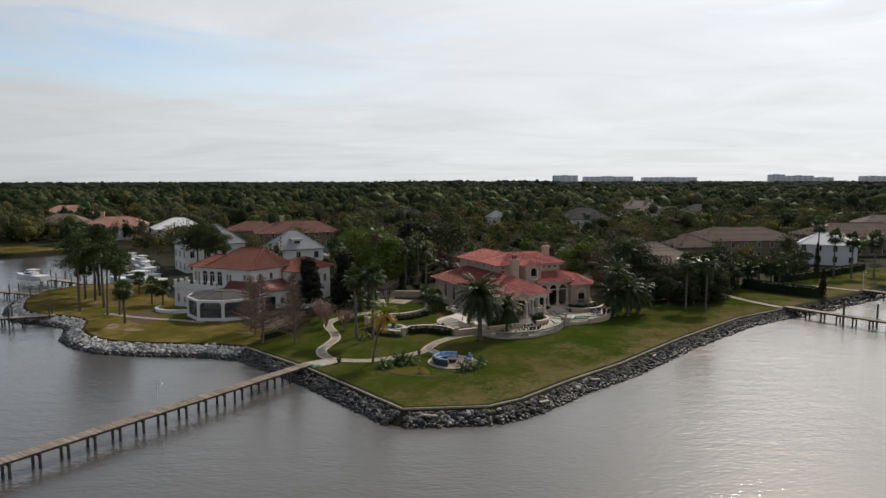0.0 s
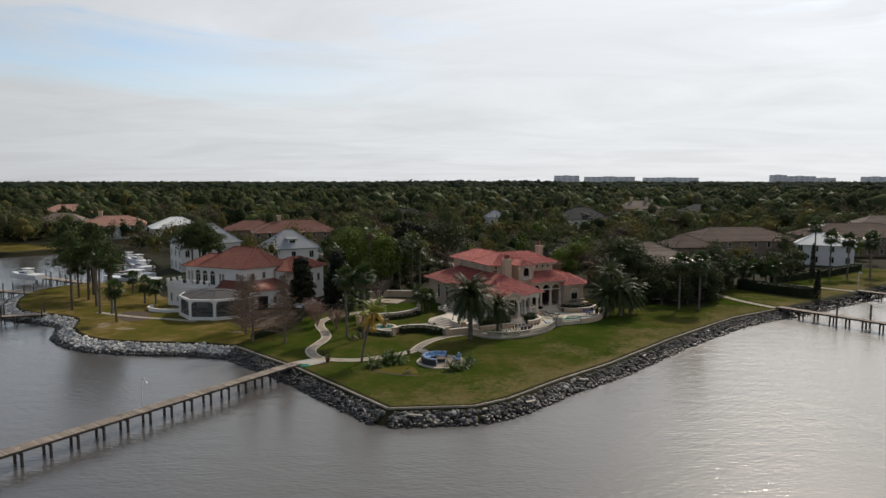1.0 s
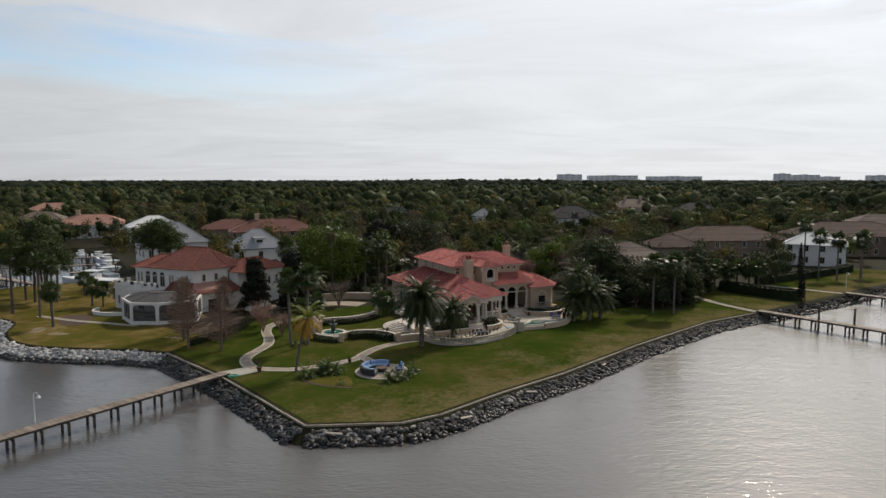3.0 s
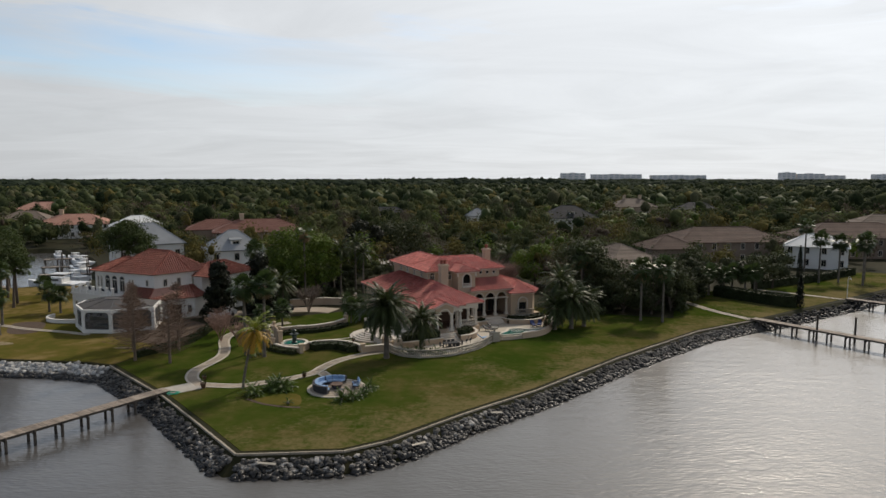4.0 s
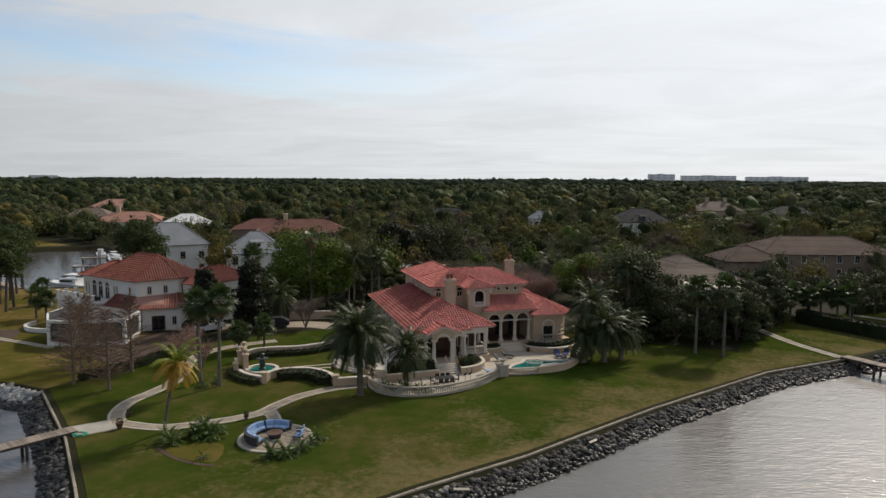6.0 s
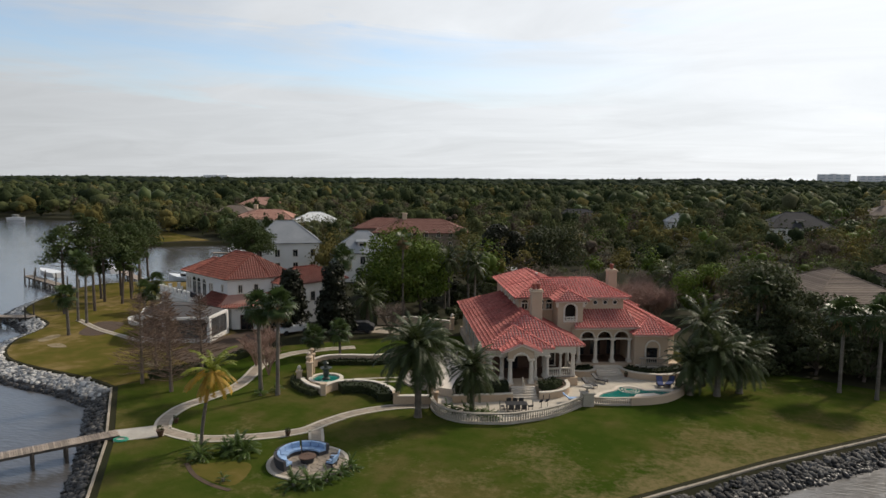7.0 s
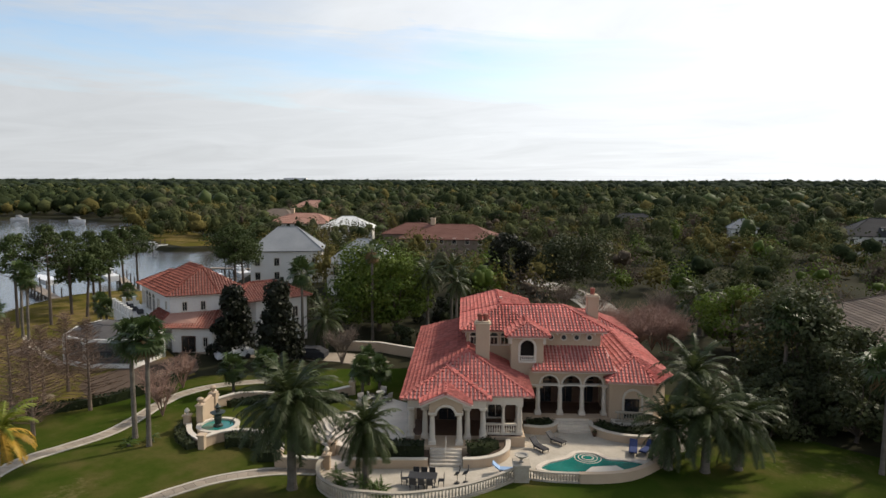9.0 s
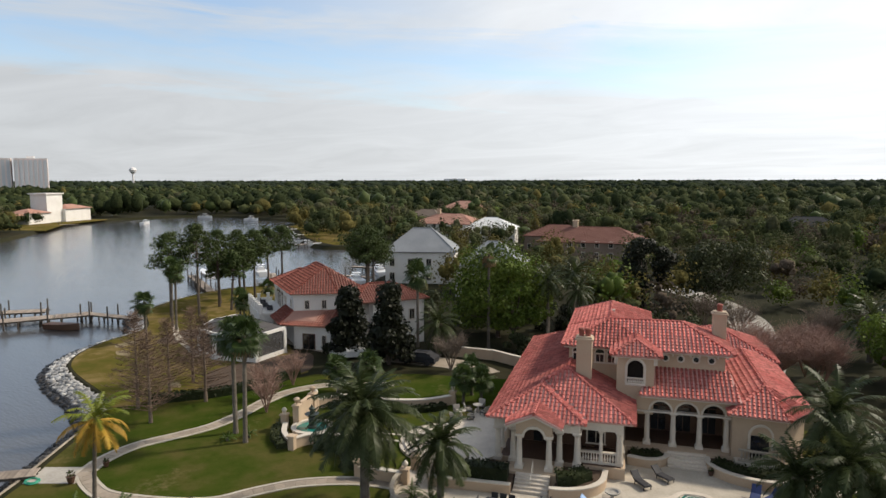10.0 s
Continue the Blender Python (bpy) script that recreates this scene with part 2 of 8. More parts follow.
M["slate"] = mat("dark_slate_roof", (0.028, 0.028, 0.031), (0.045, 0.045, 0.048), 0.8, 0.3, 4.0, 0.2, spec=0.12)
M["glass"] = mat("dark_window_glass", (0.012, 0.014, 0.016), (0.02, 0.022, 0.024), 0.08, 0.5, 3.0, 0, spec=0.6)
# near-black brown that paints the shade of an unlit room
M["dark"] = mat("interior_shade_colour", (0.03, 0.022, 0.018), (0.05, 0.037, 0.03), 0.9, 0.5, 3.0, 0)
M["wood"] = mat("dark_wood", (0.07, 0.035, 0.022), (0.11, 0.06, 0.035), 0.6, 0.8, 9.0, 0.2)
M["pot"] = mat("red_clay_pot", (0.30, 0.09, 0.06), (0.22, 0.065, 0.045), 0.75, 1.0, 9.0, 0.2)
M["screen"] = mat("dark_screen_mesh", (0.055, 0.055, 0.058), (0.085, 0.083, 0.085), 0.85, 0.8, 30.0, 0.3)
M["roofscreen"] = mat("grey_roof_mesh", (0.075, 0.07, 0.068), (0.11, 0.10, 0.097), 0.85, 0.8, 30.0, 0.3)
for key, open_part in (("screen", 0.5), ("roofscreen", 0.22)):
    tree = M[key].node_tree
    gap, blend = tree.nodes.new("ShaderNodeBsdfTransparent"), tree.nodes.new("ShaderNodeMixShader")
    blend.inputs[0].default_value = open_part
    tree.links.new(tree.nodes["Principled BSDF"].outputs[0], blend.inputs[1]), tree.links.new(gap.outputs[0], blend.inputs[2])
    tree.links.new(blend.outputs[0], tree.nodes["Material Output"].inputs[0])
M["bronze"] = mat("dark_bronze", (0.035, 0.045, 0.04), (0.06, 0.07, 0.06), 0.45, 1.5, 9.0, 0.3, metal=0.5)
M["black"] = mat("black_metal", (0.02, 0.02, 0.022), (0.035, 0.035, 0.037), 0.45, 1.0, 9.0, 0.1)
M["wicker"] = mat("dark_wicker", (0.025, 0.025, 0.03), (0.05, 0.048, 0.05), 0.7, 2.0, 40.0, 0.6)
M["bluecloth"] = mat("light_blue_cushion", (0.30, 0.43, 0.62), (0.22, 0.33, 0.52), 0.9, 1.5, 20.0, 0.2, thing=0.15)
M["navy"] = mat("navy_cushion", (0.02, 0.035, 0.11), (0.035, 0.055, 0.16), 0.9, 1.5, 20.0, 0.2)
M["green_hose"] = mat("green_hose", (0.04, 0.36, 0.22), (0.03, 0.28, 0.17), 0.5, 2.0, 20.0, 0.1)
M["bark"] = mat("grey_brown_bark", (0.11, 0.085, 0.065), (0.065, 0.05, 0.04), 0.9, 1.2, 9.0, 0.8, stretch=(1, 1, 0.3), thing=0.2)
M["palmbark"] = mat("grey_palm_trunk", (0.17, 0.145, 0.115), (0.095, 0.08, 0.062), 0.9, 0.8, 6.0, 0.8, stretch=(0.5, 0.5, 3), thing=0.2)
M["twig"] = mat("bare_grey_twigs", (0.21, 0.16, 0.12), (0.14, 0.105, 0.08), 0.9, 0.8, 6.0, 0.3, thing=0.2, island=0.15)
M["browntwig"] = mat("bare_brown_twigs", (0.19, 0.125, 0.085), (0.13, 0.085, 0.06), 0.9, 0.8, 6.0, 0.3, thing=0.15, island=0.2)
M["redtwig"] = mat("bare_reddish_twigs", (0.32, 0.205, 0.155), (0.24, 0.15, 0.115), 0.9, 0.8, 6.0, 0.3, island=0.2)
M["frond"] = leafy("dark_palm_frond", (0.032, 0.044, 0.014), (0.062, 0.076, 0.028), 0.45)
M["fan"] = leafy("fan_palm_frond", (0.030, 0.050, 0.014), (0.06, 0.084, 0.026), 0.42)
M["limefrond"] = leafy("lime_palm_frond", (0.13, 0.17, 0.018), (0.22, 0.22, 0.03), 0.5)
M["yellowfrond"] = leafy("yellowing_palm_frond", (0.34, 0.22, 0.025), (0.42, 0.22, 0.04), 0.5)
M["deadfrond"] = leafy("dead_palm_frond", (0.17, 0.115, 0.06), (0.23, 0.165, 0.09), 0.8)
M["leaf"] = leafy("dark_tree_leaf", (0.034, 0.043, 0.018), (0.070, 0.078, 0.033))
M["bright"] = leafy("bright_green_leaf", (0.062, 0.100, 0.013), (0.12, 0.155, 0.026))
M["magnolia"] = leafy("glossy_dark_leaf", (0.012, 0.016, 0.008), (0.024, 0.026, 0.013), 0.52)
M["pine"] = leafy("pine_needles", (0.036, 0.056, 0.016), (0.075, 0.095, 0.028))
M["woods"] = leafy("woodland_canopy", (0.018, 0.028, 0.013), (0.058, 0.070, 0.028), 0.9, 0.1, 0, 0.25, 0.9, 0.05, 0.8)
M["woods2"] = leafy("mid_green_canopy", (0.058, 0.070, 0.028), (0.118, 0.126, 0.052), 0.9, 0.12, 0, 0.25, 0.9, 0.05, 0.8)
M["greywoods"] = leafy("grey_green_canopy", (0.074, 0.078, 0.042), (0.125, 0.122, 0.064), 0.9, 0.12, 0, 0.25, 0.9, 0.05, 0.8)
M["barewoods"] = leafy("bare_brown_canopy", (0.085, 0.066, 0.048), (0.125, 0.098, 0.072), 0.9, 0.12, 0, 0.2, 0.9, 0.06, 0.8)
# bluish air haze over the far trees is mixed into their base colour
M["farwoods"] = leafy("haze_tinted_canopy", (0.020, 0.030, 0.019), (0.050, 0.062, 0.036), 0.9, 0.1, 0, 0.2, 0.06, 0.008)
M["olive"] = leafy("olive_brown_canopy", (0.094, 0.084, 0.028), (0.155, 0.128, 0.042), 0.9, 0.12, 0, 0.2, 0.9, 0.06, 0.8)
M["hedge"] = leafy("clipped_dark_hedge", (0.018, 0.026, 0.010), (0.034, 0.042, 0.016), 0.6, 0.4)
M["cycad"] = leafy("cycad_frond", (0.05, 0.085, 0.02), (0.085, 0.12, 0.03), 0.4)
M["pool"] = mat("turquoise_pool_water", (0.012, 0.13, 0.11), (0.02, 0.19, 0.16), 0.06, 0.6, 4.0, 0.15, spec=0.5)
M["boatwhite"] = mat("white_gelcoat", (0.75, 0.75, 0.74), (0.66, 0.66, 0.66), 0.3, 0.5, 5.0, 0.0)
# window panes lightened to stand in for distance haze
M["condoglass"] = mat("haze_paled_glazing", (0.52, 0.54, 0.56), (0.46, 0.48, 0.50), 0.4, 0.02, 0.3, 0.0)
M["towerpaint"] = mat("beige_tower_paint", (0.68, 0.60, 0.57), (0.60, 0.53, 0.50), 0.8, 0.02, 0.3, 0.0)
# beige walls, raised in tone to imitate skyline haze
M["condo"] = mat("haze_paled_beige_tower", (0.80, 0.77, 0.75), (0.74, 0.71, 0.69), 0.8, 0.02, 0.3, 0.0)
M["mulch"] = mat("brown_mulch", (0.085, 0.055, 0.035), (0.055, 0.036, 0.024), 0.95, 1.0, 12.0, 0.6)

# rippled grey-brown bay water
w = bpy.data.materials.new("bay_water")
w.use_nodes = True
n, l = w.node_tree.nodes, w.node_tree.links
p = n["Principled BSDF"]
p.inputs["Base Color"].default_value = (0.070, 0.065, 0.060, 1)
p.inputs["Roughness"].default_value, p.inputs["IOR"].default_value = 0.40, 1.33
p.inputs["Coat Weight"].default_value, p.inputs["Coat Roughness"].default_value, p.inputs["Coat IOR"].default_value = 1.0, 0.08, 1.36
geo = n.new("ShaderNodeNewGeometry")
mp = n.new("ShaderNodeMapping")
mp.inputs["Rotation"].default_value, mp.inputs["Scale"].default_value = (0, 0, radians(-24)), (0.55, 1.5, 1)
l.new(geo.outputs["Position"], mp.inputs[0])
na, nb, nc = (n.new("ShaderNodeTexNoise") for _ in range(3))
na.inputs["Scale"].default_value, na.inputs["Detail"].default_value = 0.42, 4
nb.inputs["Scale"].default_value, nb.inputs["Detail"].default_value = 2.1, 3
nc.inputs["Scale"].default_value, nc.inputs["Detail"].default_value = 0.035, 3
l.new(mp.outputs[0], na.inputs["Vector"]), l.new(mp.outputs[0], nb.inputs["Vector"]), l.new(geo.outputs["Position"], nc.inputs["Vector"])
ma = n.new("ShaderNodeMath")
ma.operation = "MULTIPLY_ADD"
ma.inputs[1].default_value = 0.75
l.new(nb.outputs[0], ma.inputs[0]), l.new(na.outputs[0], ma.inputs[2])
gust = n.new("ShaderNodeMapRange")
gust.inputs["From Min"].default_value, gust.inputs["From Max"].default_value = 0.35, 0.65
gust.inputs["To Min"].default_value, gust.inputs["To Max"].default_value = 0.25, 1.0
l.new(nc.outputs[0], gust.inputs["Value"])
bp = n.new("ShaderNodeBump")
bp.inputs["Distance"].default_value = 0.105
calm = n.new("ShaderNodeBump")
calm.inputs["Distance"].default_value, calm.inputs["Strength"].default_value = 0.06, 0.9
l.new(ma.outputs[0], calm.inputs["Height"]), l.new(calm.outputs[0], p.inputs["Coat Normal"])
l.new(gust.outputs[0], bp.inputs["Strength"]), l.new(ma.outputs[0], bp.inputs["Height"]), l.new(bp.outputs[0], p.inputs["Normal"])
M["water"] = w


# ---- mesh helpers ----
class Geo:
    """Collects corners and faces of one mesh."""

    def __init__(self):
        self.v, self.f, self.m, self.weld = [], [], Matrix(), False

    def add(self, verts, faces):
        k = len(self.v)
        self.v += [tuple(self.m @ Vector(q)) for q in verts]
        self.f += [tuple(k + i for i in face) for face in faces]
        return self

    def box(self, x0, x1, y0, y1, z0, z1, bevel=0.0):
        if bevel:
            b = bevel
            ring = [(x0 + b, y0), (x1 - b, y0), (x1, y0 + b), (x1, y1 - b), (x1 - b, y1), (x0 + b, y1), (x0, y1 - b), (x0, y0 + b)]
            cx, cy = (x0 + x1) / 2, (y0 + y1) / 2
            sx, sy = max(0.2, 1 - 2 * b / (x1 - x0)), max(0.2, 1 - 2 * b / (y1 - y0))
            top = [(cx + (x - cx) * sx, cy + (y - cy) * sy) for x, y in ring]
            vs = [(x, y, z0) for x, y in ring] + [(x, y, z1 - b) for x, y in ring] + [(x, y, z1) for x, y in top]
            fs = [(i + j * 8, (i + 1) % 8 + j * 8, (i + 1) % 8 + j * 8 + 8, i + j * 8 + 8) for j in (0, 1) for i in range(8)]
            return self.add(vs, fs + [tuple(range(16, 24)), tuple(range(7, -1, -1))])
        vs = [(x, y, z) for z in (z0, z1) for x, y in ((x0, y0), (x1, y0), (x1, y1), (x0, y1))]
        return self.add(vs, [(3, 2, 1, 0), (4, 5, 6, 7), (0, 1, 5, 4), (1, 2, 6, 5), (2, 3, 7, 6), (3, 0, 4, 7)])

    def prism(self, poly, z0, z1, shrink=None):
        k = len(poly)
        top = shrink or poly
        return self.add([(x, y, z0) for x, y in poly] + [(x, y, z1) for x, y in top],
                        [tuple(range(k - 1, -1, -1)), tuple(range(k, 2 * k))] + [(i, (i + 1) % k, (i + 1) % k + k, i + k) for i in range(k)])

    def lathe(self, profile, n=12, at=(0, 0, 0)):
        """profile: (radius, height) from below."""
        vs, fs = [], []
        for r, z in profile:
            vs += [(at[0] + r * math.cos(2 * math.pi * i / n), at[1] + r * math.sin(2 * math.pi * i / n), at[2] + z) for i in range(n)]
        for j in range(len(profile) - 1):
            fs += [(j * n + i, j * n + (i + 1) % n, (j + 1) * n + (i + 1) % n, (j + 1) * n + i) for i in range(n)]
        fs += [tuple(range(n - 1, -1, -1)), tuple((len(profile) - 1) * n + i for i in range(n))]
        return self.add(vs, fs)

    def tube(self, points, radii, n=6):
        """A tapered tube along points."""
        vs, fs = [], []
        pts = [Vector(q) for q in points]
        for j, q in enumerate(pts):
            way = (pts[min(j + 1, len(pts) - 1)] - pts[max(j - 1, 0)]).normalized()
            side = way.orthogonal().normalized() if abs(way.z) > 0.95 else Vector((-way.y, way.x, 0)).normalized()
            up = way.cross(side)
            r = radii[j] if hasattr(radii, "__len__") else radii
            vs += [q + (side * math.cos(2 * math.pi * i / n) + up * math.sin(2 * math.pi * i / n)) * r for i in range(n)]
        for j in range(len(pts) - 1):
            fs += [(j * n + i, j * n + (i + 1) % n, (j + 1) * n + (i + 1) % n, (j + 1) * n + i) for i in range(n)]
        fs += [tuple(range(n - 1, -1, -1)), tuple((len(pts) - 1) * n + i for i in range(n))]
        return self.add(vs, fs)

    def strip(self, line, width, z0, z1, closed=False):
        """A band of the given width along a plan line, from z0 to z1."""
        left, right = offset(line, width / 2, closed), offset(line, -width / 2, closed)
        k = len(line)
        vs = [(*q, z) for z in (z0, z1) for side in (left, right) for q in side]
        fs = []
        for i in range(k if closed else k - 1):
            j = (i + 1) % k
            a, b, c, d = i, j, k + j, k + i
            fs += [(a, b, c, d), (3 * k + i, 3 * k + j, 2 * k + j, 2 * k + i), (a, 2 * k + i, 2 * k + j, b), (d, c, 3 * k + j, 3 * k + i)]
        if not closed:
            fs += [(0, k, 3 * k, 2 * k), (k - 1, 3 * k - 1, 4 * k - 1, 2 * k - 1)]
        return self.add(vs, fs)

    def mesh(self, name):
        me = bpy.data.meshes.new(name)
        me.from_pydata(self.v, [], self.f)
        bm = bmesh.new()
        bm.from_mesh(me)
        if self.weld:
            bmesh.ops.remove_doubles(bm, verts=bm.verts, dist=0.001)
        bmesh.ops.recalc_face_normals(bm, faces=bm.faces)
        bm.to_mesh(me)
        bm.free()
        return me

    def ob(self, name, material, parent=None, label="", smooth=False):
        me = self.mesh(name)
        return place(name, me, material, parent, label, smooth)


def place(name, me, material=None, parent=None, label="", smooth=False, m=None):
    if material is not None and not me.materials:
        me.materials.append(material)
    if smooth:
        me.polygons.foreach_set("use_smooth", [True] * len(me.polygons))
    ob = new(name, me)
    if parent is not None:
        ob.parent = parent
    if m is not None:
        ob.matrix_basis = m
    if label:
        ob["label"] = label
    return ob


def thing(name, m, label, category, group="", kind=""):
    e = new(name)
    e.empty_display_size = 0.3
    e.matrix_basis = m
    return tagged(e, label, category, group, kind)


def fast_mesh(name, verts, faces, material):
    """A large mesh out of number arrays; all faces have as many corners."""
    me = bpy.data.meshes.new(name)
    verts, faces = np.asarray(verts, np.float32), np.asarray(faces, np.int32)
    k = faces.shape[1]
    me.vertices.add(len(verts)), me.loops.add(faces.size), me.polygons.add(len(faces))
    me.vertices.foreach_set("co", verts.ravel())
    me.loops.foreach_set("vertex_index", faces.ravel())
    me.polygons.foreach_set("loop_start", np.arange(0, faces.size, k, dtype=np.int32))
    me.polygons.foreach_set("loop_total", np.full(len(faces), k, np.int32))
    me.update(calc_edges=True)
    me.materials.append(material)
    return me


def smooth_line(points, step=0.6, closed=False):
    """A rounded plan line through points (Catmull-Rom)."""
    pts = [Vector(q) for q in points]
    k, out = len(pts), []
    for i in range(k if closed else k - 1):
        g = (lambda j: pts[j % k]) if closed else (lambda j: pts[min(max(j, 0), k - 1)])
        a, b, c, d = g(i - 1), g(i), g(i + 1), g(i + 2)
        steps = max(1, round((c - b).length / step))
        for s in range(steps):
            t = s / steps
            out.append(tuple(0.5 * (2 * b + (c - a) * t + (2 * a - 5 * b + 4 * c - d) * t * t + (3 * b - a - 3 * c + d) * t ** 3)))
    return out if closed else out + [tuple(pts[-1])]


def offset(line, d, closed=False):
    """The plan line moved sideways, to its left where d is positive."""
    out, k = [], len(line)
    for i in range(k):
        a = Vector(line[(i - 1) % k] if closed else line[max(i - 1, 0)])
        b = Vector(line[(i + 1) % k] if closed else line[min(i + 1, k - 1)])
        w = (b - a).normalized()
        out.append((line[i][0] - w.y * d, line[i][1] + w.x * d))
    return out


def along(line, step):
    """Places every step metres along a plan line, with the heading in radians."""
    out, left = [], 0.0
    for a, b in zip(line, line[1:]):
        a, b = Vector(a), Vector(b)
        size = (b - a).length
        while left <= size and size > 0:
            q = a + (b - a) * left / size
            out.append((q.x, q.y, math.atan2(b.y - a.y, b.x - a.x)))
            left += step
        left -= size
    return out


def inside(x, y, poly):
    hit = False
    for (x0, y0), (x1, y1) in zip(poly, poly[1:] + poly[:1]):
        if (y0 > y) != (y1 > y) and x < (x1 - x0) * (y - y0) / (y1 - y0) + x0:
            hit = not hit
    return hit


# ---- water and land ----
g = Geo()
g.add([(-4500, -1500, 0), (4500, -1500, 0), (4500, 4600, 0), (-4500, 4600, 0)], [(0, 1, 2, 3)])
tagged(g.ob("water", M["water"]), "rippled grey-brown bay water with a dull sheen", "water", kind="structure")

LAWN = 1.2
SEAWALL = [(60.3, 116.6), (48.7, 109.0), (33.6, 94.3), (21.4, 81.0), (13.6, 73.8), (7.0, 67.0), (3.5, 64.8), (-5.2, 64.0), (-10.5, 70.2), (-17.6, 78.3), (-29.0, 89.4)]
RIGHT_SHORE = [(4400, 2100), (900, 560), (400, 330), (250, 240), (150, 178), (95.1, 142.0), (85.5, 134.5), (72, 125.0)]
POINT = [(-29.0, 89.6), (-34, 90.9), (-40, 91.4), (-48, 92.6), (-53.5, 95.6), (-57.6, 100.2), (-59.4, 104.5), (-62.3, 108.6), (-69.0, 111.6), (-74.5, 114.0), (-79.5, 120.0), (-84.5, 130.0), (-85.5, 137.0), (-83.0, 143.0)]
BAY = [(-76, 147), (-69, 150), (-68, 158), (-73, 168), (-80, 180), (-90, 196), (-104, 210), (-116, 221), (-127, 217), (-141, 206), (-157, 212), (-172, 219), (-205, 240), (-234, 254), (-246, 272), (-262, 288), (-290, 287),
       (-322, 289), (-352, 284), (-363, 268), (-363, 250), (-359, 221), (-330, 187), (-296, 166), (-258, 142), (-238, 118), (-250, 80), (-320, 20), (-700, -300), (-2200, -1300), (-4400, -1400)]
point = smooth_line(POINT, 2.5)
bay = smooth_line(BAY[:-4], 6.0) + BAY[-3:]
shore = RIGHT_SHORE + SEAWALL[:-1] + point + bay
outline = shore + [(-4400, 4500), (4400, 4500)]
me = bpy.data.meshes.new("ground")
bm = bmesh.new()
top = [bm.verts.new((x, y, LAWN)) for x, y in outline]
edges = [bm.edges.new((a, b)) for a, b in zip(top, top[1:] + top[:1])]
bmesh.ops.triangle_fill(bm, edges=edges, use_beauty=True)
low = [bm.verts.new((x, y, -0.6)) for x, y in offset(shore, 2.6)]
for i in range(len(shore) - 1):
    bm.faces.new((top[i], top[i + 1], low[i + 1], low[i]))
bmesh.ops.recalc_face_normals(bm, faces=bm.faces)
bm.to_mesh(me)
bm.free()
if me.polygons[0].normal.z < 0 and len(me.polygons):
    me.flip_normals()
me.materials.append(M["soil"])
tagged(new("ground", me), "flat dark woodland ground reaching the horizon", "ground", kind="structure")

# lawns lie just above the ground sheet
LAWN_EDGE = [(60, 117.2), (48.6, 109.7), (33.4, 95.0), (21.1, 81.6), (13.3, 74.4), (6.7, 67.6), (3.3, 65.4), (-5.0, 64.7), (-10.1, 70.7), (-17.2, 78.8), (-28.6, 89.9),
             (-27, 95), (-24, 101), (-23, 110), (-14, 118), (4, 128), (26, 128), (33, 122), (38, 121), (48, 118), (50, 124), (56, 127)]
g = Geo()
g.prism(LAWN_EDGE, LAWN - 0.2, LAWN + 0.03)
tagged(g.ob("lawn", M["lawn"]), "green winter lawn with straw-coloured patches by the seawall", "lawn", kind="structure")
NEIGHBOUR_LAWN = offset(point, -0.3) + [(-75.6, 146.2), (-66, 148), (-56, 128), (-40, 118), (-24.2, 110.2), (-24.4, 101), (-27.2, 95)]
g = Geo()
g.prism(NEIGHBOUR_LAWN, LAWN - 0.2, LAWN + 0.025)
tagged(g.ob("neighbour_lawn", M["dry"]), "dormant yellow-green lawn on a rounded point", "lawn", kind="structure")
g = Geo()
g.prism([(50.4, 124), (56.4, 127.4), (61, 117.8), (72, 126), (85, 135.6), (95, 143.2), (122, 163), (112, 172), (96, 166), (84, 152), (70, 146), (58, 142)], LAWN - 0.2, LAWN + 0.02)
tagged(g.ob("far_lawn", M["lawn"]), "green neighbouring lawn behind the riprap bank", "lawn", kind="structure")
g = Geo()
g.prism([(-128, 222), (-141, 210), (-157, 215), (-172, 222), (-205, 243), (-231, 256), (-238, 272), (-200, 262), (-160, 240)], LAWN - 0.2, LAWN + 0.02)
tagged(g.ob("spit_lawn", M["dry"]), "pale grass spit across the creek", "lawn", kind="structure")
g = Geo()
g.prism([(-290, 168), (-330, 190), (-357, 222), (-372, 214), (-350, 180), (-310, 155)], LAWN - 0.2, LAWN + 0.02)
tagged(g.ob("shore_lawn", M["dry"]), "pale grass bank below a tower house", "lawn", kind="structure")

# seawall cap in lengths
wall = thing("seawall", pose(0, 0, 0), "weathered concrete seawall cap behind riprap", "seawall", kind="structure")
cap_line = SEAWALL
for a, b in zip(cap_line, cap_line[1:]):
    a, b = Vector(a), Vector(b)
    count = max(1, round((b - a).length / 4.5))
    for i in range(count):
        p0, p1 = a + (b - a) * i / count, a + (b - a) * (i + 1) / count
        size = (p1 - p0).length
        g = Geo()
        g.box(0.02, size - 0.02, -0.11, 0.11, -1.4, LAWN + 0.07 + random.uniform(-0.02, 0.02), 0.03)
        o = g.ob("cap_length", M["seawall"], wall)
        o.matrix_basis = pose(p0.x, p0.y, 0, 0, 0, math.degrees(math.atan2((p1 - p0).y, (p1 - p0).x)))


# riprap: faceted stones heaped on the bank
def stone_mesh(seed):
    rnd = random.Random(seed)
    bm = bmesh.new()
    bmesh.ops.create_icosphere(bm, subdivisions=1, radius=1)
    sx, sy, sz = rnd.uniform(0.8, 1.3), rnd.uniform(0.6, 0.9), rnd.uniform(0.45, 0.7)
    for v in bm.verts:
        q = v.co * rnd.uniform(0.72, 1.12)
        v.co = (q.x * sx, q.y * sy, q.z * sz)
    me = bpy.data.meshes.new("stone")
    bm.to_mesh(me)
    bm.free()
    return me


